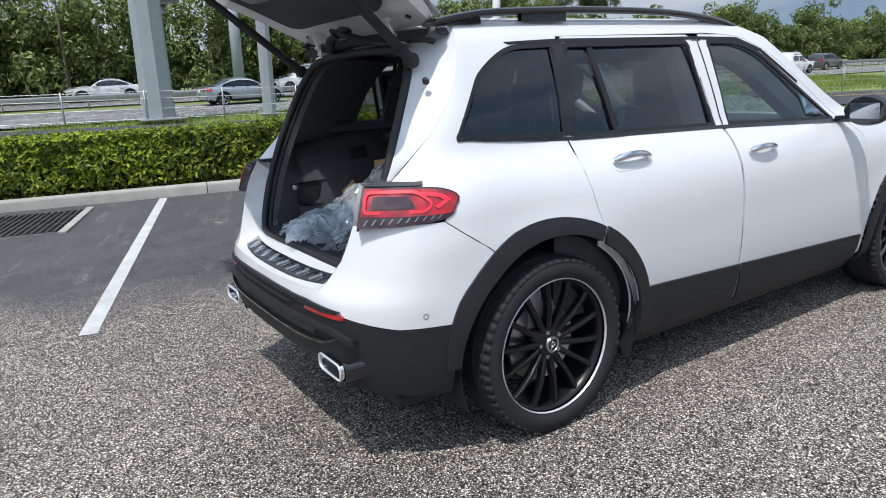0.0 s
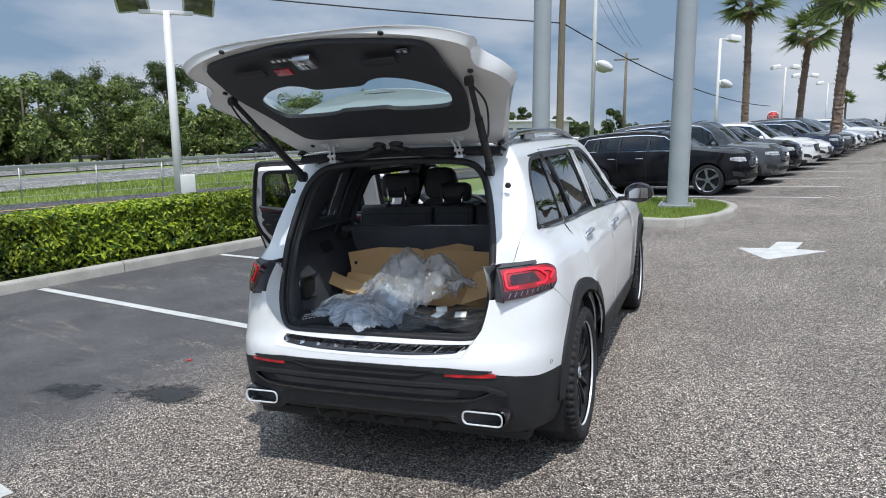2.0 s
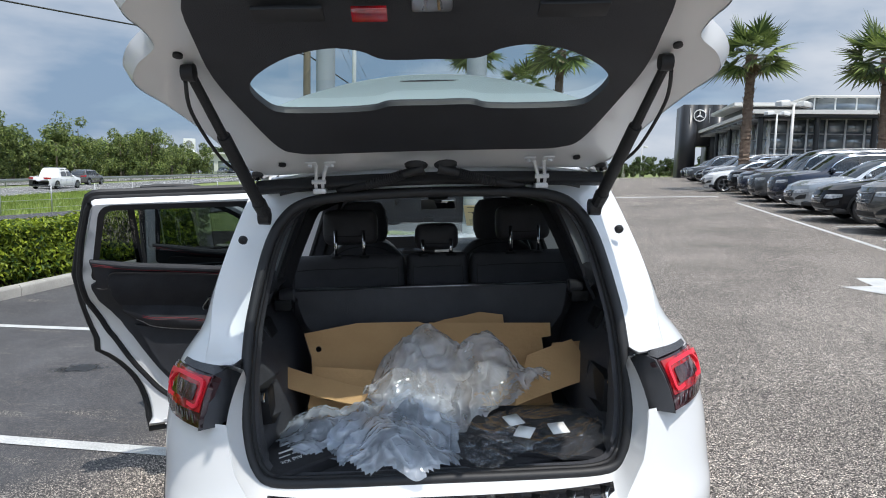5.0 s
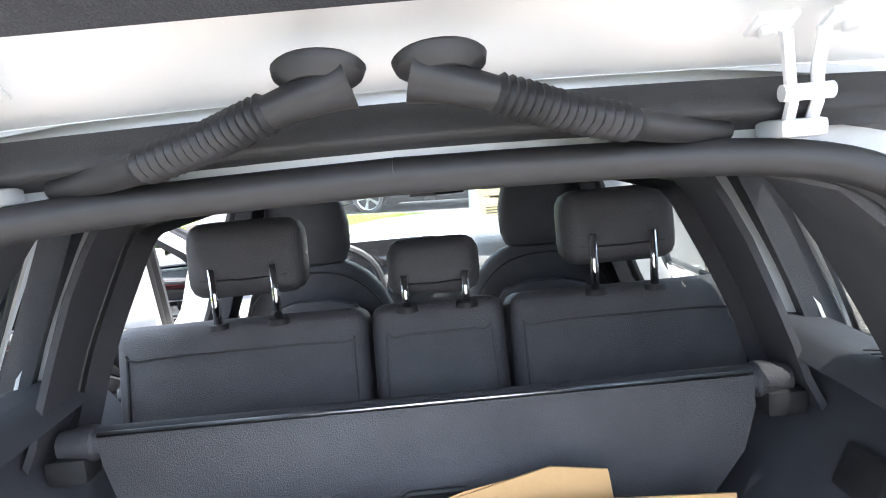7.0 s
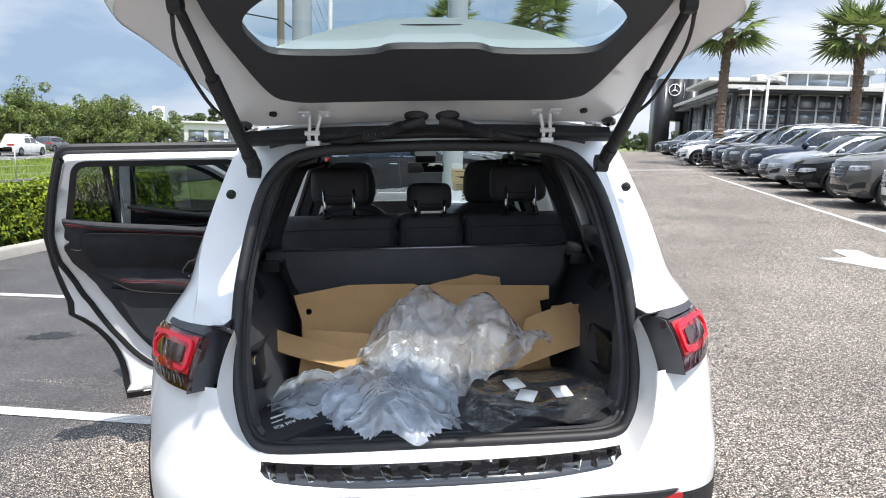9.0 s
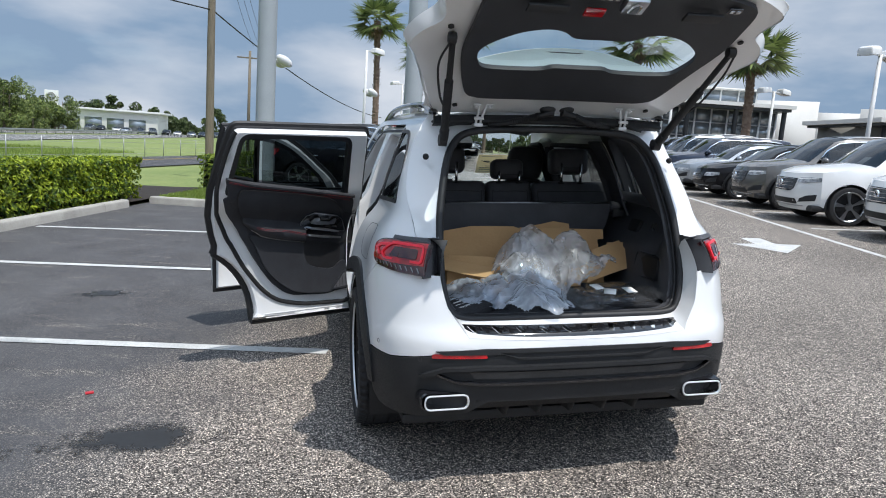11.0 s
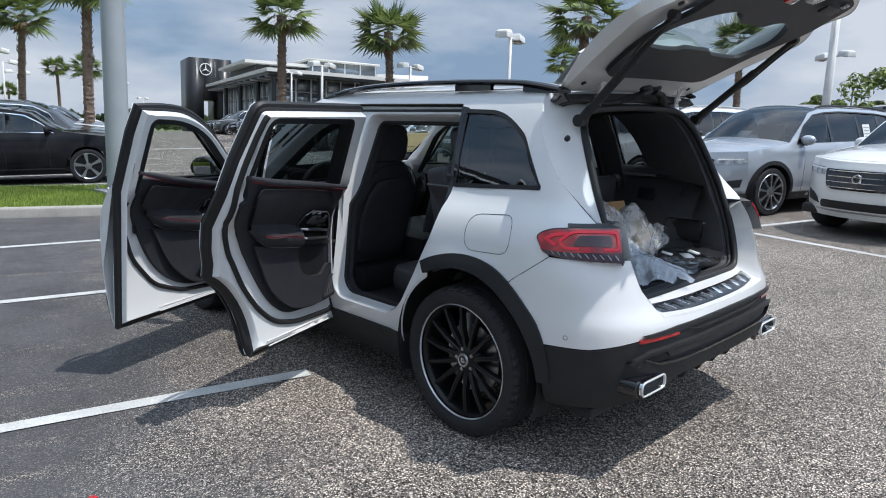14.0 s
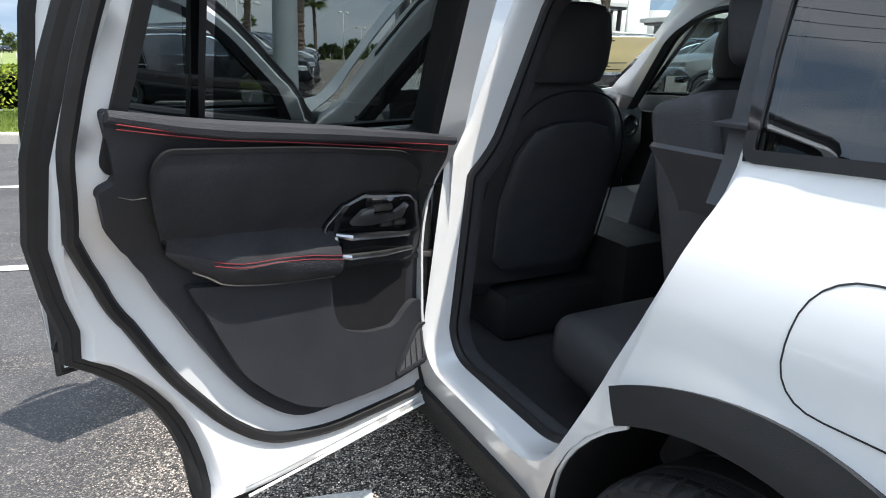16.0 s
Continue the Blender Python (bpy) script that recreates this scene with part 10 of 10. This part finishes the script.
    if suv:
        part("rear_screen", loft([[over(u, z, k * 0.97, -0.06, 0.05 * (1 - i / 2)) for k in ks] for i, (u, z) in enumerate(TAIL[:3])]), CARGLASS, ob, "dark rear window")
        back_ = TAIL[2:]
    else:
        part("rear_screen", loft([[over(u, z, k * 0.97, -0.06, 0.05 - 0.015 * i) for k in ks] for i, (u, z) in enumerate(ROOF[5:])]), CARGLASS, ob, "dark rear window")
        back_ = TAIL
    part("tail_panel", loft([[over(u, z, k, -0.07 if z < 0.98 else -0.03, 0.0) for k in ks] for u, z in back_]), col, ob, paint + " painted tail")
    part("underside", box(W * 0.90, L * 0.90, 0.12, (0, 0, 0.30), 0.04), SEAL, ob, "dark underside")
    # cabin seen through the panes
    # one solid black block fills the cabin below the windows
    part("cabin_block", box(W * 0.80, L * 0.52, 0.50, (0, L / 2 - L * 0.60, belt - 0.27), 0.05), SEAL, ob, "solid black block in place of the cabin's inside")
    for x in (-0.36, 0.36):
        part("seat", box(0.46, 0.16, 0.50, (x, L / 2 - 0.53 * L, belt + 0.08), 0.06, (-14, 0, 0)), LEATHER, ob, "dark seat back")
    part("wheel_rim", tube([(0.36 * -1 + 0.17 * math.cos(a * math.pi / 8), L / 2 - 0.40 * L, belt + 0.03 + 0.17 * math.sin(a * math.pi / 8)) for a in range(17)], 0.015, 6), LEATHER, ob)
    for i in range(papers):
        at = (0.30, L / 2 - (ROOF[1][0] + 0.05), ROOF[1][1] - 0.10, -58, 0) if i == 0 else None
        if at:
            part("paper_sheet", box(0.24, 0.30, 0.003, (at[0], at[1] - 0.02, at[2] - 0.04), 0.0, (-38, 0, 0)), WHITEPAPER, ob, "white paper sheet behind the screen")
        else:
            for sd in (1, -1):
                lp = [(0.69 * L + du, belt + 0.09 + dz) for du, dz in ((0.0, 0.0), (0.19, 0.0), (0.19, 0.24), (0.0, 0.24))]
                part("paper_sheet", sheet([lp], lambda u, z: side(u, z, -0.002, sd), 0.3), WHITEPAPER, ob, "white price sheet in the window")
                for j in range(4):
                    lp = [(0.69 * L + du, belt + 0.12 + 0.05 * j + dz) for du, dz in ((0.02, 0.0), (0.17, 0.0), (0.17, 0.022), (0.02, 0.022))]
                    part("sheet_row", sheet([lp], lambda u, z: side(u, z, 0.001, sd), 0.3), ALUMINIUM, ob)
    # lamps, grille, intake, badge, plate
    def nose_skin(name_, lp, material, label_, out, parent=None, solid=0.02):
        bm = sheet([lp], lambda k, z: nose(k, z, out), 0.09)
        bm.normal_update()
        for f in bm.faces:
            if f.normal.y < 0:
                f.normal_flip()
        return part(name_, bm, material, parent or ob, label_, solid)
    lz = nose_top - 0.085
    gz0, gz1 = (0.60, lz + 0.03) if suv else (0.46, lz + 0.02)
    gr = nose_skin("grille", round_loop([(-0.50, gz0 + 0.05), (-0.40, gz0), (0.40, gz0), (0.50, gz0 + 0.05), (0.55, gz1), (-0.55, gz1)], 0.03, 3), GLOSSBLACK, "dark radiator grille", 0.012)
    for i in range(grille_bars):
        z = gz0 + 0.03 + (gz1 - gz0 - 0.05) * i / max(1, grille_bars - 1)
        part("grille_bar", tube([nose(k, z, 0.018) for k in np.linspace(-0.48, 0.48, 9)], 0.007, 5), CHROME, gr, "bright grille bar")
    part("badge", lathe([(0.0, 0.062), (0.02, 0.056), (0.02, 0.042), (0.0, 0.040)], 18, "y"), CHROME, ob, "round bright badge", m=Matrix.Translation(nose(0, (gz0 + gz1) / 2 + 0.02, 0.02)))
    for sg in (1, -1):
        lm = nose_skin("head_lamp", [(sg * a, b) for a, b in ((0.56, lz - 0.05), (0.60, lz + 0.045), (0.85, lz + 0.06), (1.0, lz + 0.055), (1.0, lz - 0.01), (0.80, lz - 0.05))], LAMPGLASS, "clear head lamp", 0.010)
        nose_skin("lamp_bar", [(sg * a, b) for a, b in ((0.60, lz + 0.030), (0.96, lz + 0.045), (0.96, lz + 0.033), (0.60, lz + 0.016))], SIGNWHITE, "pale light bar", 0.016, lm, 0.004)
        nose_skin("fog_trim", [(sg * a, b) for a, b in ((0.62, 0.40), (0.93, 0.44), (0.95, 0.56), (0.78, 0.53), (0.66, 0.47))], PLASTIC, "black side intake", 0.008)
        part("tail_lamp", sheet([[(0.93 * L, belt - 0.14), (0.972 * L, belt - 0.16), (0.965 * L, belt + 0.03), (0.90 * L, belt + 0.02)]], lambda u, z: side(u, z, 0.010, sg), 0.06), REDLENS, ob, "red tail lamp", 0.02)
        tl = over(0.975 * L, belt - 0.06, sg * 0.80, -0.06, 0.0)
        part("tail_lamp", box(w * 0.34, 0.03, 0.13, (tl.x, tl.y - 0.012, tl.z), 0.01, (0, 0, sg * 10)), REDLENS, ob, "red tail lamp")
        if suv:
            part("roof_rail", tube([side(u, lerp(ROOF, u) + 0.02 + (0.025 if 0.5 * L < u < 0.85 * L else 0.0), -0.02, sg) for u in np.linspace(0.47 * L, 0.87 * L, 9)], 0.014, 6), GALV if chrome_line else SEAL, ob, "roof rail")
    nose_skin("lower_intake", round_loop([(-0.60, 0.36), (0.60, 0.36), (0.56, 0.46), (-0.56, 0.46)], 0.03, 3), PLASTIC, "black lower intake", 0.010)
    nose_skin("chin_strip", [(-0.72, 0.318), (0.72, 0.318), (0.72, 0.335), (-0.72, 0.335)], GALV, "bright chin strip", 0.012)
    part("rear_plate", box(0.32, 0.01, 0.14, (0, -L / 2 - 0.005, 0.80), 0.004), SIGNWHITE, ob, "pale blank plate")
    return ob


def park(ob, x, y, turn):
    ob.matrix_basis = on_lot(x, y, 0.0, turn)
    return ob


def left_row(i):
    return (*lot_xy(-4.06, 15.2 + 2.78 * i), -16.0 - 90.0)


def right_row(i, a=7.9):
    return (*lot_xy(a - (0.35 if i > 2 else 0.0), 2.93 + 2.72 * i), -16.0 + 90.0)


v_black = park(vehicle("black", True, 4.60, 1.86, 1.58, "glossy black suv with silver five-spoke wheels", 2, False, 0, 5), *left_row(0))
v_grey = park(vehicle("grey", True, 4.9, 1.95, 1.78, "dark grey suv parked beside other cars", 5, True, 1), *left_row(1))
v_white = park(vehicle("white", True, 4.7, 1.88, 1.68, "white suv with wide black grille facing the aisle", 4, False, 1, 5), *right_row(0))
v_steel = park(vehicle("steelblue", True, 4.55, 1.84, 1.66, "blue-grey suv with white papers behind its glass", 4, True, 2, 10, False), *right_row(1))
v_silver = park(vehicle("silver", False, 4.9, 1.86, 1.44, "silver sedan facing the aisle", grille_bars=4), *right_row(6))
v_wsedan = park(vehicle("white", False, 4.7, 1.84, 1.42, "white sedan facing the aisle", grille_bars=3), *right_row(11, 7.2))
v_blue = park(vehicle("blue", True, 4.7, 1.89, 1.66, "dark blue suv facing the aisle", grille_bars=3), *right_row(7))
v_bsedan = park(vehicle("black", False, 4.88, 1.86, 1.45, "black sedan facing the aisle", grille_bars=4), *right_row(5))
v_bronze = park(vehicle("bronze", True, 4.6, 1.86, 1.67, "bronze-grey suv facing the aisle", grille_bars=4), *right_row(4))


def another(src, place, label=""):
    ob = copy_thing(src, on_lot(place[0], place[1], 0.0, place[2]))
    if label:
        ob["label"] = label
    return ob


for i, src in ((2, v_black), (3, v_white), (4, v_wsedan), (5, v_blue), (6, v_grey), (7, v_white), (8, v_wsedan), (9, v_silver), (10, v_white), (11, v_wsedan), (12, v_silver), (14, v_bronze), (15, v_grey)):
    another(src, left_row(i))
for i, src in ((-1, v_bsedan), (2, v_white), (3, v_white), (8, v_grey), (9, v_blue), (10, v_black), (12, v_blue), (13, v_white), (14, v_blue), (15, v_bsedan), (17, v_grey), (18, v_black), (19, v_black)):
    another(src, right_row(i, 7.9 if i < 11 else 8.2))
# second row behind, seen between the first
for i, src in ((0, v_silver), (1, v_white), (2, v_grey), (3, v_blue), (4, v_wsedan), (-1, v_steel), (6, v_silver), (7, v_black)):
    x, y = lot_xy(15.4, 1.6 + 2.72 * i)
    another(src, (x, y, -16.0 - 90.0))
# the far end of the aisle
another(v_white, (16.6, 92, 180), "white suv at the far end of the aisle")
another(v_blue, (23.0, 93, 175), "dark suv at the far end of the aisle")
# highway traffic, standing
for src, x, y, tn in ((v_wsedan, -46.5, 5.8, 185), (v_silver, -36.2, 11.5, 5), (v_black, -45.0, 60.0, 180), (v_bronze, -36.5, 74.0, 0)):
    ob = copy_thing(src, on_ground(x, y, 0.03, tn))
    ob["label"] = ob["label"].split(" facing")[0].split(" with")[0] + " on the highway"
truck = hauler("white", True, 5.9, 2.0, 1.9, "white pickup truck on the highway", True, "pickup_truck", 2)
truck.matrix_basis = on_ground(-33.5, 62.0, 0.03, 0)
lorry = hauler("white", True, 5.9, 2.2, 2.0, "white box lorry on the far carriageway", True, "box_lorry", 2)
lorry.matrix_basis = on_ground(-47.0, 20.0, 0.03, 180)
part("cargo_box", box(2.3, 5.6, 2.4, (0, -3.2, 2.25), 0.04), SIGNWHITE, lorry, "white cargo box with plain coloured panels")
part("side_panel", box(0.02, 3.6, 1.2, (-1.165, -3.4, 2.3), 0.0), PAINTS["steelblue"], lorry)
part("side_panel", box(0.02, 3.6, 1.2, (1.165, -3.4, 2.3), 0.0), PAINTS["steelblue"], lorry)

# ---- the showroom and far buildings ----
def showroom():
    """Black portal at the far end, a glass hall under a wide flat canopy, a higher roof with a glazed band, white halls behind."""
    base = 1.2
    ob = thing("car_showroom", "modern showroom with black portal, glass hall and wide flat canopy", "building")
    def wall(name, p, q, z0, z1, depth, material, label="", bev=0.0, out=0.0):
        """An upright slab from p to q in plan, its face on that line, its body going away from the lot."""
        p, q = Vector(p), Vector(q)
        d = (q - p).normalized()
        n = Vector((-d.y, d.x))
        c = (p + q) / 2 + n * (depth / 2 - out)
        bm = box((q - p).length, depth, z1 - z0, (0, 0, 0), bev)
        bm.transform(Matrix.Translation((c.x, c.y, (z0 + z1) / 2)) @ Matrix.Rotation(math.atan2(d.y, d.x), 4, "Z"))
        return part(name, bm, material, ob, label)
    def deck(name, outline, z0, z1, material, label=""):
        return part(name, prism(outline, z1 - z0, "z", z0), material, ob, label, smooth=False)
    def along(p, q, t):
        return (p[0] + (q[0] - p[0]) * t, p[1] + (q[1] - p[1]) * t)
    # portal
    pl, pr = (30.4, 77.0), (35.0, 75.9)
    w_p = math.dist(pl, pr)
    def at(m):
        return along(pl, pr, m / w_p)
    wall("portal_leg", at(0), at(1.55), 0.0, 9.6, 6.0, BLACKPANEL, "black panel portal leg")
    wall("portal_leg", at(3.15), at(w_p), 0.0, 9.6, 6.0, BLACKPANEL, "black panel portal leg")
    wall("portal_head", at(1.55), at(3.15), 4.95, 9.6, 6.0, BLACKPANEL, "black panel portal head")
    face = Matrix.Translation((*at(1.80), 8.35)) @ Matrix.Rotation(math.atan2(pr[1] - pl[1], pr[0] - pl[0]), 4, "Z")
    part("round_sign", lathe([(-0.02, 0.70), (-0.10, 0.67), (-0.10, 0.60), (-0.02, 0.58)], 32, "y"), SIGNWHITE, ob, "round silver sign ring", m=face)
    for k in range(3):
        part("sign_arm", prism([(-0.09, 0.0), (0.0, 0.62), (0.09, 0.0)], 0.06, "y", -0.10), SIGNWHITE, ob, "", m=face @ Matrix.Rotation(2 * math.pi * k / 3, 4, "Y"))
    for x in (-1.05, 1.05):
        part("sign_bar", box(0.06, 0.05, 1.7, (x, -0.04, 0.0)), ALUMINIUM, ob, "", m=face)
    # canopy: pale fascia, dark soffit with ribs
    c, e, t = (25.3, 50.0), (38.6, 47.3), (32.3, 77.3)
    far = (44.0, 75.0)
    deck("canopy", [c, e, far, t], 6.32, 6.62, STUCCO, "wide flat canopy with a pale edge")
    deck("soffit", [(25.6, 50.3), (38.4, 47.6), (43.8, 74.8), (32.5, 77.0)], 6.10, 6.32, BLACKPANEL, "dark canopy underside")
    for i in range(11):
        p = along(c, t, (i + 0.5) / 11)
        wall("soffit_rib", (p[0] + 0.2, p[1]), (p[0] + 3.0, p[1] - 0.6), 5.90, 6.10, 0.14, ALUMINIUM)
    # glass hall
    g0, g1, g2 = (27.6, 51.9), (38.6, 49.7), (33.6, 75.0)
    def curtain(p, q, n, rows):
        for i in range(n):
            a, b_ = along(p, q, (i + 0.03) / n), along(p, q, (i + 0.97) / n)
            for z0, z1 in zip(rows, rows[1:]):
                wall("pane", a, b_, z0 + 0.03, z1 - 0.03, 0.05, OFFICEGLASS, "dark reflecting pane")
        for i in range(n + 1):
            m_ = along(p, q, i / n)
            d = (Vector(q) - Vector(p)).normalized() * 0.06
            wall("mullion", (m_[0] - d.x, m_[1] - d.y), (m_[0] + d.x, m_[1] + d.y), base - 0.4, rows[-1], 0.22, SIGNWHITE, "", 0.0, 0.10)
        for z in rows[1:-1]:
            wall("transom", p, q, z - 0.05, z + 0.05, 0.16, ALUMINIUM, "", 0.0, 0.07)
    rows = (base - 0.2, 2.55, 3.75, 4.95, 6.10)
    curtain(g0, g1, 8, rows)
    curtain(g2, g0, 13, (base - 0.2, 3.2, 4.6, 6.10))
    for f in (0.06, 0.36, 0.66, 0.96):
        p = along(c, e, f)
        part("column", tube([(p[0] + 0.3, p[1] + 1.0, 0.5), (p[0] + 0.3, p[1] + 1.0, 6.15)], 0.20, 12), BLACKPANEL, ob, "round dark column")
    for f in (0.25, 0.5, 0.75):
        p = along(c, t, f)
        part("column", tube([(p[0] + 1.1, p[1], 0.5), (p[0] + 1.1, p[1], 6.15)], 0.20, 12), BLACKPANEL, ob, "round dark column")
    # upper roof and its glazed band
    deck("upper_roof", [(27.6, 58.2), (36.0, 56.2), (40.0, 74.0), (30.6, 70.0)], 7.72, 7.98, STUCCO, "higher flat roof with a pale edge")
    deck("upper_wall", [(29.3, 59.2), (36.0, 57.6), (40.0, 73.0), (32.0, 70.0)], 6.62, 7.72, BLACKPANEL, "dark wall under the upper roof")
    wall("glazed_band", (33.6, 56.6), (40.4, 55.0), 6.62, 8.35, 6.0, OFFICEGLASS, "raised glazed roof band")
    wall("band_top", (33.3, 56.5), (40.6, 54.8), 8.35, 8.55, 6.4, STUCCO, "", 0.0, 0.2)
    for i in range(5):
        p = along((33.6, 56.6), (40.4, 55.0), (i + 0.1) / 4.2)
        wall("band_mullion", p, (p[0] + 0.12, p[1] - 0.03), 6.62, 8.35, 0.1, SIGNWHITE, "", 0.0, 0.05)
    # white halls
    wall("white_hall", (38.4, 52.4), (42.3, 49.2), 0.0, 7.35, 9.0, STUCCO, "plain white stucco hall")
    wall("parapet", (42.3, 49.2), (44.6, 47.1), 0.0, 6.45, 9.0, STUCCO, "white parapet wall")
    wall("white_hall", (44.6, 47.1), (50.6, 40.6), 0.0, 6.85, 9.0, STUCCO, "plain white stucco hall")
    # service wing under a projecting roof
    deck("wing_roof", [(33.8, 33.7), (56.9, 30.6), (58.2, 39.0), (35.0, 42.0)], 4.72, 5.0, STUCCO, "flat projecting roof edge")
    deck("wing_soffit", [(34.1, 33.9), (56.6, 30.9), (57.9, 38.8), (35.3, 41.8)], 4.55, 4.72, BLACKPANEL)
    w0, w1 = (35.2, 36.0), (55.2, 33.2)
    wall("service_wing", w0, w1, 0.0, 4.55, 5.5, GREYWALL, "grey service wing")
    for x0, n in ((47.2, 3), (41.4, 3), (36.6, 2)):
        for i in range(n):
            f0 = (x0 + 2.02 * i - w0[0]) / (w1[0] - w0[0])
            f1 = (x0 + 2.02 * i + 1.9 - w0[0]) / (w1[0] - w0[0])
            for z0 in (1.2, 2.75, 3.30):
                wall("pane", along(w0, w1, f0), along(w0, w1, f1), z0, z0 + (1.45 if z0 < 2 else 0.50), 0.04, OFFICEGLASS, "dark window pane", 0.0, 0.03)
    for x, y in ((34.6, 34.2), (41.0, 33.3), (49.0, 32.3), (56.2, 31.2)):
        part("post", tube([(x, y, 0.5), (x, y, 4.6)], 0.13, 8), BLACKPANEL, ob)
    wall("rear_hall", (56.0, 43.0), (65.0, 31.0), 0.0, 5.35, 12.0, STUCCO, "white rear hall")
    wall("rear_wall", (65.0, 31.0), (78.0, 10.0), 0.0, 5.30, 10.0, CONCRETE, "pale beige rear hall")
    return ob


showroom()


def rival():
    ob = thing("far_dealership", "low white building with a tall two-post sign beyond the highway", "building", on_ground(-62, 200, 0))
    part("hall", box(46, 14, 5.5, (0, 0, 2.7), 0.1), STUCCO, ob, "low white hall")
    part("roof_edge", box(48, 16, 0.5, (0, 0, 5.6), 0.05), SIGNWHITE, ob)
    for i in range(8):
        part("pane", box(4.2, 0.1, 3.0, (-20 + 5.4 * i, -7.05, 2.0)), OFFICEGLASS, ob, "dark pane")
    for x in (-1.8, 1.8):
        part("sign_post", tube([(x * 0.6 + 2, -22, 0), (x * 0.6 + 2, -22, 6.6)], 0.25, 8), SIGNWHITE, ob, "white sign post")
    part("sign_face", box(3.0, 0.5, 2.9, (2, -22, 7.6), 0.08), SIGNWHITE, ob, "white sign face")
    part("sign_disc", lathe([(-22.28, 0.0), (-22.28, 0.95)], 28, "y"), GREYWALL, ob, "dark round mark", m=Matrix.Translation((2, 0, 7.6)))
    part("sign_core", lathe([(-22.32, 0.0), (-22.32, 0.6)], 28, "y"), LAMPGLASS, ob, "", m=Matrix.Translation((2, 0, 7.6)))
    return ob


rival()
for i in range(16):
    another((v_wsedan, v_silver, v_blue, v_grey, v_black)[i % 5], (-62 + 3.0 * i, 181 + 2 * (i % 2), 180 + 8 * (i % 3)), ("white sedan", "silver sedan", "dark blue suv", "grey suv", "black suv")[i % 5] + " in a far car park")
hut = thing("far_house", "small white building among far trees", "building", on_ground(-72, 95, 0))
part("wall", box(9, 7, 6.5, (0, 0, 3), 0.05), STUCCO, hut)
part("roof", box(9.6, 7.6, 0.4, (0, 0, 6.4), 0.05), GREYWALL, hut)


def draw_in(v):
    """How far a point of the car's flank moves inwards: the flanks draw in towards the tail."""
    wy = max(0.0, min(1.0, (1.32 - v.y) / 0.5))
    wz = max(0.0, min(1.0, (1.30 - v.z) / 0.4))
    wx = max(0.0, min(1.0, (abs(v.x) - 0.6) / 0.3))
    return math.copysign(0.036 * wx * wz * wy * wy * (3 - 2 * wy), v.x)


def still(ob):
    """True where the part lies in the car's own axes."""
    while ob is not car:
        if ob.matrix_basis != Matrix():
            return False
        ob = ob.parent
    return True


for tail_ob in car.children_recursive:
    if tail_ob.type == "MESH" and still(tail_ob) and tail_ob.data.users == 1:
        if "wheel" in tail_ob.parent.name or (tail_ob.parent is not car and "wheel" in tail_ob.parent.parent.name):
            continue
        for v in tail_ob.data.vertices:
            v.co.x -= draw_in(v.co)
